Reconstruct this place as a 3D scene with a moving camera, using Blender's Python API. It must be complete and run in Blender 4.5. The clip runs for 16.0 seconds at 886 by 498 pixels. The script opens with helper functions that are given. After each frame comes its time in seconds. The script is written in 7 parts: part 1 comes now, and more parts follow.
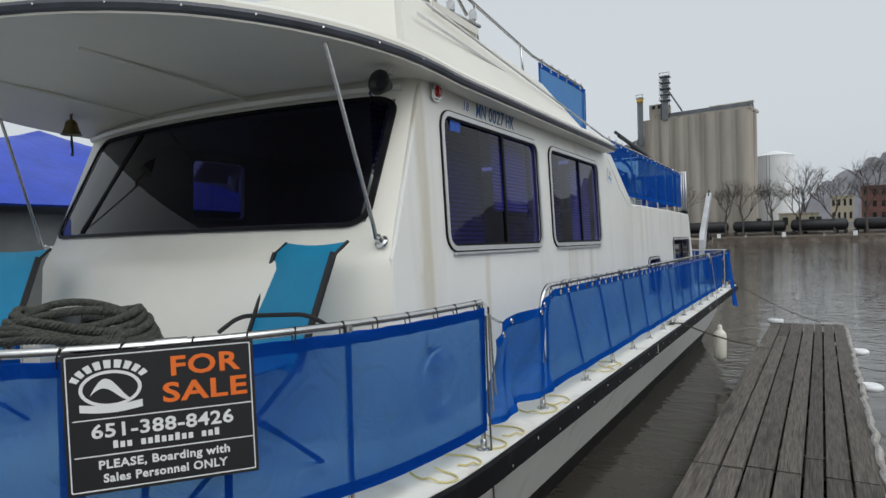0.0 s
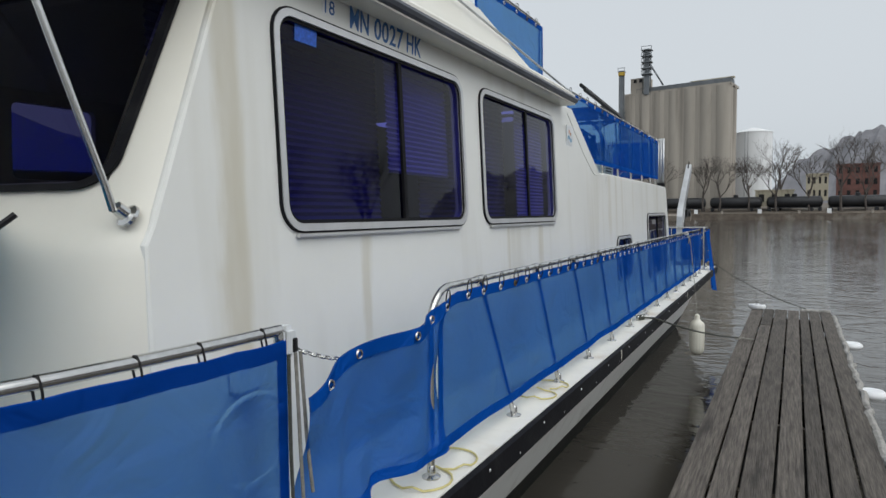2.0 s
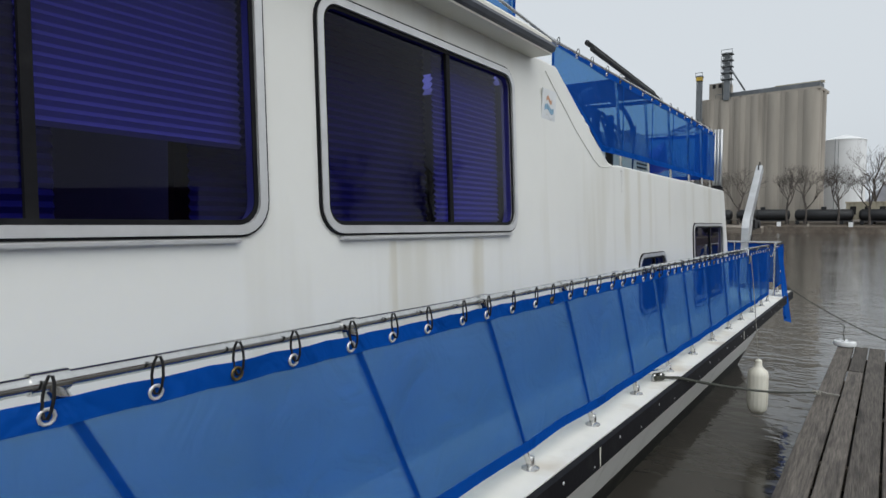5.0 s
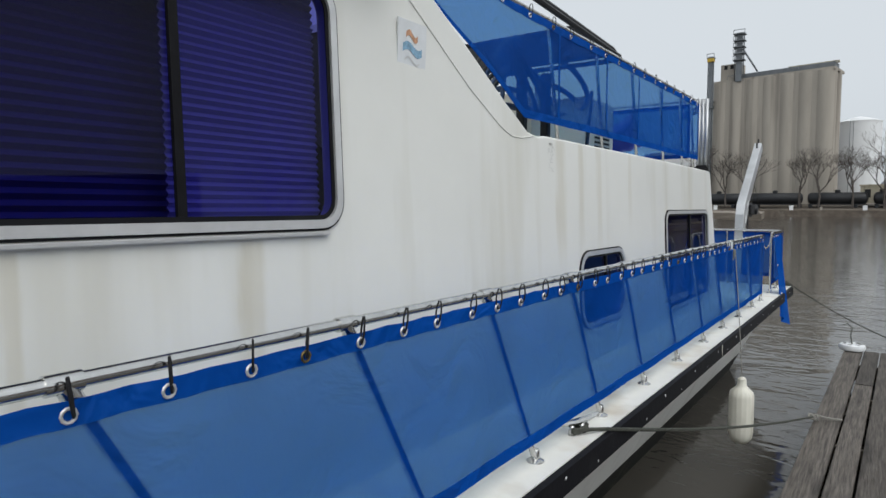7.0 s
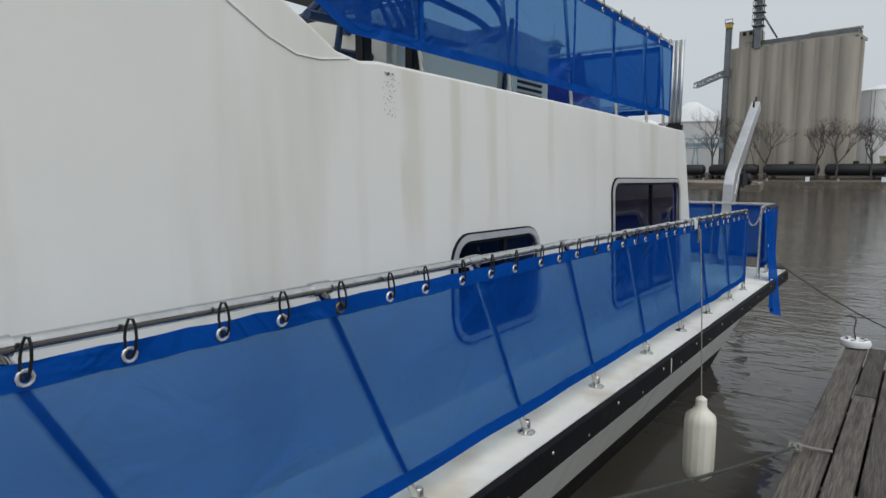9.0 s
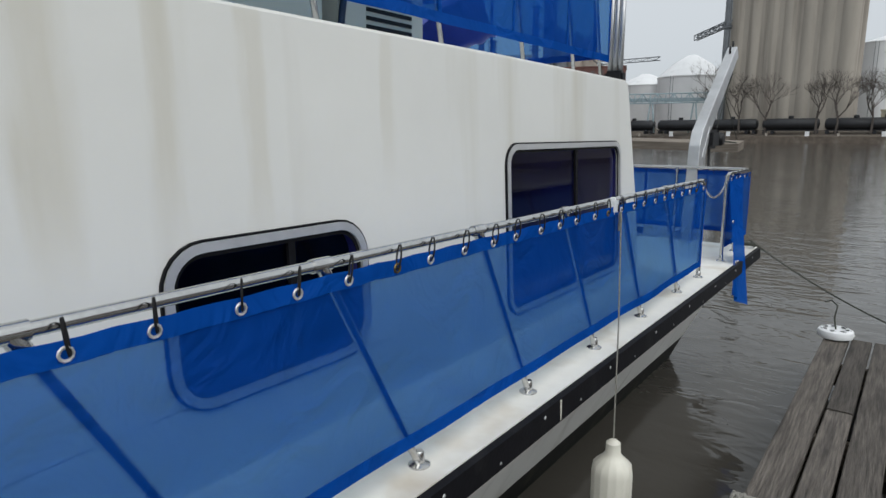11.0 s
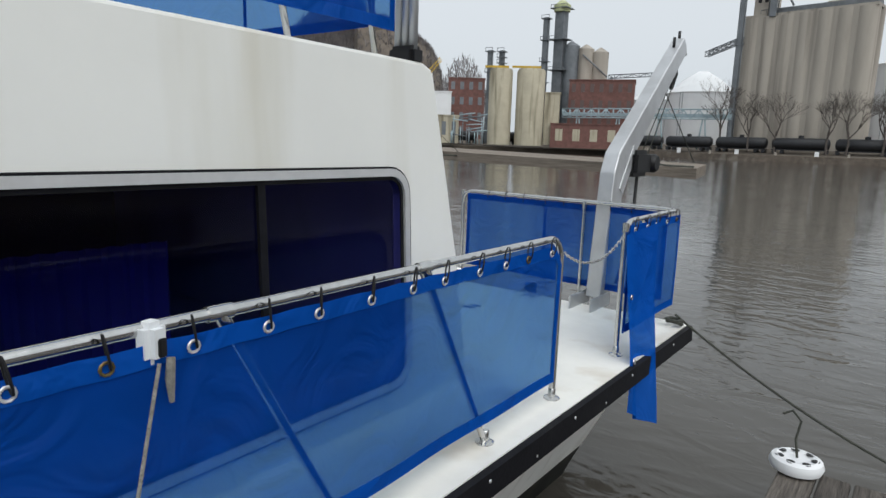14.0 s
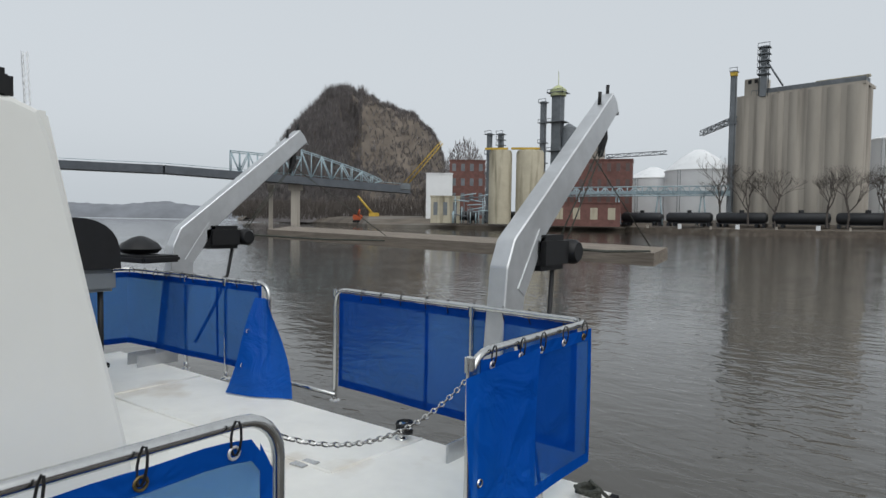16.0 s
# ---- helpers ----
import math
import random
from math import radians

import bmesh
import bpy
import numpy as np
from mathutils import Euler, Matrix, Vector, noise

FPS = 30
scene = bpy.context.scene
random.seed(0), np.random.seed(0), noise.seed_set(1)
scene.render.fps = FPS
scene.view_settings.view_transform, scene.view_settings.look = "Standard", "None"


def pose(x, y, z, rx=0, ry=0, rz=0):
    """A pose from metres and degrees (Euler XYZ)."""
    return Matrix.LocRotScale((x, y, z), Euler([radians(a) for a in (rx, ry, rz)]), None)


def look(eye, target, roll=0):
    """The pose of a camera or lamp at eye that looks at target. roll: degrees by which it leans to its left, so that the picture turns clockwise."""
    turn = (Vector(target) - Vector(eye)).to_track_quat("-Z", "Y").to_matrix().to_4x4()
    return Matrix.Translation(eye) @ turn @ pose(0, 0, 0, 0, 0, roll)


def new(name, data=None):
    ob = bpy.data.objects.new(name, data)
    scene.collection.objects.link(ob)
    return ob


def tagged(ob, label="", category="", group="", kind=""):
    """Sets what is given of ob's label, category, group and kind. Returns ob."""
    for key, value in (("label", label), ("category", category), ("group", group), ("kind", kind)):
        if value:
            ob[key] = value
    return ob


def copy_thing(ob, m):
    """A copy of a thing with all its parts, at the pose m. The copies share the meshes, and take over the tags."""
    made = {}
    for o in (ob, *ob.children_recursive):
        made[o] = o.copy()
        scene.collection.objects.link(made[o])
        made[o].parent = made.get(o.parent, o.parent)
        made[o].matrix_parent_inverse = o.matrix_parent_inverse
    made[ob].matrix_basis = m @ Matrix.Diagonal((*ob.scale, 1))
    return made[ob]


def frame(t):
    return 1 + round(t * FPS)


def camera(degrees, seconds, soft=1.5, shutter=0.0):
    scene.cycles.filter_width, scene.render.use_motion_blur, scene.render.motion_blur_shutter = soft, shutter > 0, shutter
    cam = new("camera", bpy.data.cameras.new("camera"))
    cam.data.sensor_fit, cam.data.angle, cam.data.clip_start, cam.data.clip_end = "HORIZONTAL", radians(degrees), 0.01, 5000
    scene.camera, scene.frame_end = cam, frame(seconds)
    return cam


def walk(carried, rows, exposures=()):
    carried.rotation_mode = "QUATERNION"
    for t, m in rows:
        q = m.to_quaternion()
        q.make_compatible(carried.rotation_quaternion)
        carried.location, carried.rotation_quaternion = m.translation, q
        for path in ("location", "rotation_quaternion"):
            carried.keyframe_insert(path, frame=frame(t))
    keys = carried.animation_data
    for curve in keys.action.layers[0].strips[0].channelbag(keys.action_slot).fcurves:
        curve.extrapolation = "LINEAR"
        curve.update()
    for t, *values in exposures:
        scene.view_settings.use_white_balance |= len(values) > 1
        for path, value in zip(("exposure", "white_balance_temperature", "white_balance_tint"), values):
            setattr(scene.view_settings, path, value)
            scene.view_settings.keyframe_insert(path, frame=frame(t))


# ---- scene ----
cam = camera(70.5, 16.0)
PATH = [
    (0, (-0.098, -3.029, 1.604), (-1.103, -1.3, 1.584), -1.3),
    (0.5, (-0.166, -2.709, 1.619), (-1.222, -1.011, 1.571), -0.9),
    (1, (-0.261, -2.366, 1.611), (-1.296, -0.656, 1.544), -0.8),
    (1.5, (-0.298, -2.04, 1.612), (-1.235, -0.276, 1.509), -2.7),
    (2, (-0.291, -1.692, 1.612), (-1.239, 0.065, 1.502), -0.5),
    (2.5, (-0.324, -1.317, 1.601), (-1.27, 0.44, 1.461), 0.5),
    (3, (-0.355, -0.989, 1.628), (-1.3, 0.769, 1.508), -0.0),
    (3.5, (-0.331, -0.637, 1.603), (-1.328, 1.094, 1.493), 0.6),
    (4, (-0.316, -0.403, 1.587), (-1.385, 1.285, 1.489), 0.9),
    (4.2, (-0.323, -0.284, 1.579), (-1.41, 1.393, 1.493), 1.0),
    (6.3, (-0.34, 0.915, 1.632), (-1.519, 2.527, 1.516), -1.0),
    (6.5, (-0.349, 1.063, 1.623), (-1.51, 2.687, 1.496), -1.8),
    (7, (-0.323, 1.429, 1.623), (-1.481, 3.054, 1.491), 0.1),
    (7.5, (-0.342, 1.797, 1.591), (-1.483, 3.428, 1.401), 2.3),
    (8, (-0.368, 2.156, 1.597), (-1.508, 3.789, 1.419), 0.6),
    (8.5, (-0.338, 2.472, 1.599), (-1.506, 4.084, 1.408), 1.9),
    (9, (-0.307, 2.793, 1.602), (-1.489, 4.39, 1.374), 0.4),
    (9.2, (-0.32, 2.941, 1.587), (-1.515, 4.527, 1.351), 0.9),
    (11.3, (-0.291, 4.215, 1.651), (-1.454, 5.8, 1.283), -0.0),
    (11.5, (-0.296, 4.355, 1.636), (-1.461, 5.941, 1.283), 0.2),
    (12, (-0.245, 4.741, 1.632), (-1.462, 6.293, 1.301), 2.0),
    (12.5, (-0.295, 5.106, 1.601), (-1.535, 6.633, 1.236), 1.2),
    (13, (-0.303, 5.434, 1.647), (-1.505, 6.994, 1.298), 0.3),
    (13.5, (-0.282, 5.832, 1.663), (-1.483, 7.396, 1.33), 1.0),
    (14, (-0.279, 6.197, 1.699), (-1.463, 7.774, 1.363), 1.9),
    (14.5, (-0.272, 6.545, 1.717), (-1.438, 8.146, 1.436), 1.6),
    (15, (-0.234, 6.902, 1.723), (-1.418, 8.496, 1.481), 0.3),
    (15.5, (-0.242, 7.257, 1.738), (-1.46, 8.832, 1.546), 0.7),
    (16, (-0.318, 7.594, 1.744), (-1.536, 9.177, 1.659), 0.9),
]
walk(cam, [(t, look(e, a, r)) for t, e, a, r in PATH], exposures=[(0, 0.22), (4, 0.28), (8, 0.34), (8.6, 0.26), (9, 0.1), (9.2, 0.1), (11.3, 0.26), (13.5, 0.28), (14.5, 0.52), (15, 0.48), (15.5, 0.32), (16, 0.2)])

# ---- world, sun, exposure ----
world = bpy.data.worlds.new("overcast_sky")
scene.world = world
world.use_nodes = True
wn = world.node_tree
wn.nodes.clear()
sky = wn.nodes.new("ShaderNodeTexSky")
sky.sky_type = "NISHITA"
sky.sun_disc = False
sky.sun_elevation = radians(52)
sky.sun_rotation = radians(110)
sky.dust_density = 6.0
grey = wn.nodes.new("ShaderNodeHueSaturation")
grey.inputs["Saturation"].default_value = 0.12
lift = wn.nodes.new("ShaderNodeMix")
lift.data_type = "RGBA"
lift.inputs["Factor"].default_value = 0.72
lift.inputs[7].default_value = (6.25, 6.8, 7.3, 1)
back = wn.nodes.new("ShaderNodeBackground")
back.inputs["Strength"].default_value = 0.10
wout = wn.nodes.new("ShaderNodeOutputWorld")
wn.links.new(sky.outputs["Color"], grey.inputs["Color"])
wn.links.new(grey.outputs["Color"], lift.inputs[6])
wn.links.new(lift.outputs[2], back.inputs["Color"])
wn.links.new(back.outputs["Background"], wout.inputs["Surface"])

sun = new("sun", bpy.data.lights.new("sun", "SUN"))
sun.data.energy = 1.08
sun.data.angle = radians(70)
sun.data.color = (0.97, 0.985, 0.96)
sun.matrix_world = look((18, -14, 28), (0, 0, 0))

# ---- materials ----


def material(name, base, rough=0.5, metal=0.0, vary=0.12, scale=6.0, bump=0.0, bump_scale=60.0, stretch=(1, 1, 1),
             stain=None, stain_amount=0.0, stain_stretch=(1, 1, 1), stain_scale=2.0, island=0.0, gloss=0.5):
    """Principled surface with fine grain, a large-scale stain and relief, in object space metres."""
    m = bpy.data.materials.new(name)
    m.use_nodes = True
    t = m.node_tree
    n, l = t.nodes, t.links
    p = n["Principled BSDF"]
    p.inputs["Roughness"].default_value = rough
    p.inputs["Metallic"].default_value = metal
    p.inputs["Specular IOR Level"].default_value = gloss
    co = n.new("ShaderNodeTexCoord")
    mp = n.new("ShaderNodeMapping")
    mp.inputs["Scale"].default_value = stretch
    l.new(co.outputs["Object"], mp.inputs["Vector"])
    nz = n.new("ShaderNodeTexNoise")
    nz.inputs["Scale"].default_value = scale
    nz.inputs["Detail"].default_value = 6
    nz.inputs["Roughness"].default_value = 0.65
    l.new(mp.outputs["Vector"], nz.inputs["Vector"])
    rp = n.new("ShaderNodeMapRange")
    rp.inputs["From Min"].default_value = 0.3
    rp.inputs["From Max"].default_value = 0.7
    rp.inputs["To Min"].default_value = 1 - vary
    rp.inputs["To Max"].default_value = 1 + vary
    l.new(nz.outputs["Fac"], rp.inputs["Value"])
    mul = n.new("ShaderNodeMix")
    mul.data_type, mul.blend_type = "RGBA", "MULTIPLY"
    mul.inputs["Factor"].default_value = 1
    mul.inputs[6].default_value = (*base, 1)
    l.new(rp.outputs["Result"], mul.inputs[7])
    last = mul.outputs[2]
    if stain:
        mp2 = n.new("ShaderNodeMapping")
        mp2.inputs["Scale"].default_value = stain_stretch
        l.new(co.outputs["Object"], mp2.inputs["Vector"])
        n2 = n.new("ShaderNodeTexNoise")
        n2.inputs["Scale"].default_value = stain_scale
        n2.inputs["Detail"].default_value = 4
        l.new(mp2.outputs["Vector"], n2.inputs["Vector"])
        r2 = n.new("ShaderNodeMapRange")
        r2.inputs["From Min"].default_value = 0.54
        r2.inputs["From Max"].default_value = 0.72
        r2.inputs["To Min"].default_value = 0
        r2.inputs["To Max"].default_value = stain_amount
        l.new(n2.outputs["Fac"], r2.inputs["Value"])
        mx = n.new("ShaderNodeMix")
        mx.data_type = "RGBA"
        mx.inputs[7].default_value = (*stain, 1)
        l.new(r2.outputs["Result"], mx.inputs["Factor"])
        l.new(last, mx.inputs[6])
        last = mx.outputs[2]
    if island:
        oi = n.new("ShaderNodeObjectInfo")
        r3 = n.new("ShaderNodeMapRange")
        r3.inputs["To Min"].default_value = 1 - island
        r3.inputs["To Max"].default_value = 1 + island
        l.new(oi.outputs["Random"], r3.inputs["Value"])
        m3 = n.new("ShaderNodeMix")
        m3.data_type, m3.blend_type = "RGBA", "MULTIPLY"
        m3.inputs["Factor"].default_value = 1
        l.new(last, m3.inputs[6])
        l.new(r3.outputs["Result"], m3.inputs[7])
        last = m3.outputs[2]
    l.new(last, p.inputs["Base Color"])
    if bump:
        nb = n.new("ShaderNodeTexNoise")
        nb.inputs["Scale"].default_value = bump_scale
        nb.inputs["Detail"].default_value = 5
        l.new(mp.outputs["Vector"], nb.inputs["Vector"])
        bp = n.new("ShaderNodeBump")
        bp.inputs["Strength"].default_value = bump
        bp.inputs["Distance"].default_value = 0.01
        l.new(nb.outputs["Fac"], bp.inputs["Height"])
        l.new(bp.outputs["Normal"], p.inputs["Normal"])
    return m


def glass_material(name, tint, gloss_rough=0.02, mirror=0.045):
    """Tinted pane: tinted see-through body under a Fresnel reflection."""
    m = bpy.data.materials.new(name)
    m.use_nodes = True
    n, l = m.node_tree.nodes, m.node_tree.links
    n.clear()
    out = n.new("ShaderNodeOutputMaterial")
    tr = n.new("ShaderNodeBsdfTransparent")
    tr.inputs["Color"].default_value = (*tint, 1)
    gl = n.new("ShaderNodeBsdfGlossy")
    gl.inputs["Roughness"].default_value = gloss_rough
    lw = n.new("ShaderNodeLayerWeight")
    lw.inputs["Blend"].default_value = 0.5
    pw = n.new("ShaderNodeMath")
    pw.operation = "POWER"
    pw.inputs[1].default_value = 4.5
    l.new(lw.outputs["Facing"], pw.inputs[0])
    fr = n.new("ShaderNodeMath")
    fr.operation = "MULTIPLY_ADD"
    fr.inputs[1].default_value = 0.9
    fr.inputs[2].default_value = mirror
    l.new(pw.outputs["Value"], fr.inputs[0])
    mx = n.new("ShaderNodeMixShader")
    l.new(fr.outputs["Value"], mx.inputs["Fac"])
    l.new(tr.outputs["BSDF"], mx.inputs[1])
    l.new(gl.outputs["BSDF"], mx.inputs[2])
    l.new(mx.outputs["Shader"], out.inputs["Surface"])
    return m


def mesh_fabric(name, colour, holes):
    """Woven vinyl mesh: blue threads with open holes between them, light passing through a little."""
    m = bpy.data.materials.new(name)
    m.use_nodes = True
    n, l = m.node_tree.nodes, m.node_tree.links
    n.clear()
    out = n.new("ShaderNodeOutputMaterial")
    tr = n.new("ShaderNodeBsdfTransparent")
    tr.inputs["Color"].default_value = (0.42, 0.80, 1.0, 1)
    di = n.new("ShaderNodeBsdfDiffuse")
    ts = n.new("ShaderNodeBsdfTranslucent")
    gl = n.new("ShaderNodeBsdfGlossy")
    gl.inputs["Roughness"].default_value = 0.45
    co = n.new("ShaderNodeTexCoord")
    nz = n.new("ShaderNodeTexNoise")
    nz.inputs["Scale"].default_value = 2.5
    nz.inputs["Detail"].default_value = 6
    l.new(co.outputs["Object"], nz.inputs["Vector"])
    mr = n.new("ShaderNodeMapRange")
    mr.inputs["To Min"].default_value = 0.75
    mr.inputs["To Max"].default_value = 1.25
    l.new(nz.outputs["Fac"], mr.inputs["Value"])
    mc = n.new("ShaderNodeMix")
    mc.data_type, mc.blend_type = "RGBA", "MULTIPLY"
    mc.inputs["Factor"].default_value = 1
    mc.inputs[6].default_value = (*colour, 1)
    l.new(mr.outputs["Result"], mc.inputs[7])
    l.new(mc.outputs[2], di.inputs["Color"])
    l.new(mc.outputs[2], ts.inputs["Color"])
    crease = n.new("ShaderNodeTexNoise")
    crease.inputs["Scale"].default_value = 4.5
    crease.inputs["Detail"].default_value = 3
    crease.inputs["Distortion"].default_value = 1.6
    l.new(co.outputs["Object"], crease.inputs["Vector"])
    bp = n.new("ShaderNodeBump")
    bp.inputs["Strength"].default_value = 0.6
    bp.inputs["Distance"].default_value = 0.05
    l.new(crease.outputs["Fac"], bp.inputs["Height"])
    for node in (di, ts, gl):
        l.new(bp.outputs["Normal"], node.inputs["Normal"])
    a = n.new("ShaderNodeMixShader")
    a.inputs["Fac"].default_value = 0.3
    l.new(di.outputs["BSDF"], a.inputs[1])
    l.new(ts.outputs["BSDF"], a.inputs[2])
    g = n.new("ShaderNodeMixShader")
    g.inputs["Fac"].default_value = 0.012
    l.new(a.outputs["Shader"], g.inputs[1])
    l.new(gl.outputs["BSDF"], g.inputs[2])
    b = n.new("ShaderNodeMixShader")
    b.inputs["Fac"].default_value = holes
    l.new(g.outputs["Shader"], b.inputs[1])
    l.new(tr.outputs["BSDF"], b.inputs[2])
    l.new(b.outputs["Shader"], out.inputs["Surface"])
    return m


def water_material():
    """Brown river water: a slow swell, wind ripples that come and go in patches, and fine chop."""
    m = bpy.data.materials.new("river_water")
    m.use_nodes = True
    n, l = m.node_tree.nodes, m.node_tree.links
    p = n["Principled BSDF"]
    p.inputs["Base Color"].default_value = (0.060, 0.055, 0.047, 1)
    p.inputs["Roughness"].default_value = 0.02
    p.inputs["IOR"].default_value = 1.33
    co = n.new("ShaderNodeTexCoord")
    patch = n.new("ShaderNodeTexNoise")
    patch.inputs["Scale"].default_value = 0.11
    patch.inputs["Detail"].default_value = 3
    l.new(co.outputs["Object"], patch.inputs["Vector"])
    wind = n.new("ShaderNodeMapRange")
    wind.inputs["From Min"].default_value = 0.36
    wind.inputs["From Max"].default_value = 0.62
    wind.inputs["To Min"].default_value = 0.35
    wind.inputs["To Max"].default_value = 1.0
    l.new(patch.outputs["Fac"], wind.inputs["Value"])
    last = None
    for scale, stretch, dist, windy in ((0.45, (1.0, 1.5, 1), 0.013, False), (1.7, (1.0, 1.8, 1), 0.024, True), (6.0, (1.0, 1.6, 1), 0.005, True)):
        mp = n.new("ShaderNodeMapping")
        mp.inputs["Scale"].default_value = stretch
        mp.inputs["Rotation"].default_value = (0, 0, radians(25))
        l.new(co.outputs["Object"], mp.inputs["Vector"])
        nz = n.new("ShaderNodeTexNoise")
        nz.inputs["Scale"].default_value = scale
        nz.inputs["Detail"].default_value = 2
        nz.inputs["Distortion"].default_value = 0.8
        l.new(mp.outputs["Vector"], nz.inputs["Vector"])
        bp = n.new("ShaderNodeBump")
        bp.inputs["Strength"].default_value = 1.0
        bp.inputs["Distance"].default_value = dist
        if windy:
            l.new(wind.outputs["Result"], bp.inputs["Strength"])
        l.new(nz.outputs["Fac"], bp.inputs["Height"])
        if last:
            l.new(last, bp.inputs["Normal"])
        last = bp.outputs["Normal"]
    l.new(last, p.inputs["Normal"])
    return m


def add_runs(m, colour, runs):
    """Single broad run-off stains down a wall: (y, half width, lowest z, highest z, amount) each."""
    n, l = m.node_tree.nodes, m.node_tree.links
    p = n["Principled BSDF"]

    def calc(op, a, b):
        q = n.new("ShaderNodeMath")
        q.operation = op
        for k, v in enumerate((a, b)):
            if isinstance(v, (int, float)):
                q.inputs[k].default_value = v
            else:
                l.new(v, q.inputs[k])
        return q.outputs["Value"]

    def ramp(v, lo, hi):
        q = n.new("ShaderNodeMapRange")
        q.interpolation_type = "SMOOTHSTEP"
        q.inputs["From Min"].default_value = lo
        q.inputs["From Max"].default_value = hi
        l.new(v, q.inputs["Value"])
        return q.outputs["Result"]
    co = n.new("ShaderNodeTexCoord")
    xyz = n.new("ShaderNodeSeparateXYZ")
    l.new(co.outputs["Object"], xyz.inputs["Vector"])
    mp = n.new("ShaderNodeMapping")
    mp.inputs["Scale"].default_value = (1, 1, 0.2)
    l.new(co.outputs["Object"], mp.inputs["Vector"])
    nz = n.new("ShaderNodeTexNoise")
    nz.inputs["Scale"].default_value = 12
    nz.inputs["Detail"].default_value = 4
    l.new(mp.outputs["Vector"], nz.inputs["Vector"])
    wobble = calc("MULTIPLY", calc("SUBTRACT", nz.outputs["Fac"], 0.5), 0.10)
    y = calc("ADD", xyz.outputs["Y"], wobble)
    total = None
    for y0, w, z0, z1, amount in runs:
        off = calc("ABSOLUTE", calc("SUBTRACT", y, y0), 0.0)
        f = calc("SUBTRACT", 1.0, ramp(off, w * 0.3, w))
        f = calc("MULTIPLY", f, ramp(xyz.outputs["Z"], z0, z0 + 0.35))
        f = calc("MULTIPLY", f, calc("SUBTRACT", 1.0, ramp(xyz.outputs["Z"], z1 - 0.02, z1)))
        f = calc("MULTIPLY", f, amount)
        total = f if total is None else calc("MAXIMUM", total, f)
    total = calc("MULTIPLY", total, calc("ADD", nz.outputs["Fac"], 0.4))
    mx = n.new("ShaderNodeMix")
    mx.data_type = "RGBA"
    mx.inputs[7].default_value = (*colour, 1)
    l.new(total, mx.inputs["Factor"])
    l.new(p.inputs["Base Color"].links[0].from_socket, mx.inputs[6])
    l.new(mx.outputs[2], p.inputs["Base Color"])


def add_streaks(m, colour, amount, top=0.56):
    """Thin run-off streaks down a wall, in loose clusters, mixed over the material's colour."""
    n, l = m.node_tree.nodes, m.node_tree.links
    p = n["Principled BSDF"]
    src = p.inputs["Base Color"].links[0].from_socket
    co = n.new("ShaderNodeTexCoord")

    def field(scale, stretch, lo, hi):
        mp = n.new("ShaderNodeMapping")
        mp.inputs["Scale"].default_value = stretch
        l.new(co.outputs["Object"], mp.inputs["Vector"])
        nz = n.new("ShaderNodeTexNoise")
        nz.inputs["Scale"].default_value = scale
        nz.inputs["Detail"].default_value = 3
        l.new(mp.outputs["Vector"], nz.inputs["Vector"])
        mr = n.new("ShaderNodeMapRange")
        mr.inputs["From Min"].default_value = lo
        mr.inputs["From Max"].default_value = hi
        l.new(nz.outputs["Fac"], mr.inputs["Value"])
        return mr.outputs["Result"]
    thin = field(6.0, (1, 1, 0.07), top, top + 0.2)
    cluster = field(1.1, (1, 1, 0.5), 0.50, 0.66)
    mul = n.new("ShaderNodeMath")
    mul.operation = "MULTIPLY"
    l.new(thin, mul.inputs[0])
    l.new(cluster, mul.inputs[1])
    amt = n.new("ShaderNodeMath")
    amt.operation = "MULTIPLY"
    amt.inputs[1].default_value = amount
    l.new(mul.outputs["Value"], amt.inputs[0])
    mx = n.new("ShaderNodeMix")
    mx.data_type = "RGBA"
    mx.inputs[7].default_value = (*colour, 1)
    l.new(amt.outputs["Value"], mx.inputs["Factor"])
    l.new(src, mx.inputs[6])
    l.new(mx.outputs[2], p.inputs["Base Color"])



GEL = material("gelcoat_white", (0.72, 0.72, 0.688), 0.32, vary=0.035, scale=1.3, stain=(0.47, 0.44, 0.34), stain_amount=0.42,
               stain_stretch=(2.2, 2.2, 0.22), stain_scale=1.5)
add_streaks(GEL, (0.33, 0.29, 0.20), 0.30)
add_runs(GEL, (0.42, 0.36, 0.22), ((-0.27, 0.08, 0.5, 2.5, 0.5), (0.42, 0.05, 0.9, 1.54, 0.4), (1.95, 0.05, 1.0, 1.54, 0.35), (2.55, 0.06, 1.0, 1.54, 0.4),
                                   (4.62, 0.08, 1.2, 2.0, 0.30), (4.90, 0.05, 1.3, 2.0, 0.26), (5.18, 0.06, 1.25, 2.0, 0.24), (5.75, 0.05, 1.4, 2.0, 0.18), (7.3, 0.06, 1.6, 2.0, 0.22)))
GEL_CLEAN = material("gelcoat_cream", (0.70, 0.68, 0.61), 0.35, vary=0.04, scale=1.5, stain=(0.5, 0.46, 0.36), stain_amount=0.2, stain_scale=1.2)
DECK = material("deck_nonskid", (0.74, 0.73, 0.69), 0.6, vary=0.05, scale=5, bump=0.15, bump_scale=300, stain=(0.42, 0.33, 0.22), stain_amount=0.6, stain_scale=2.6)
HULL = material("hull_paint", (0.74, 0.74, 0.71), 0.3, vary=0.05, scale=2, stain=(0.35, 0.33, 0.28), stain_amount=0.35, stain_stretch=(3, 3, 0.4))
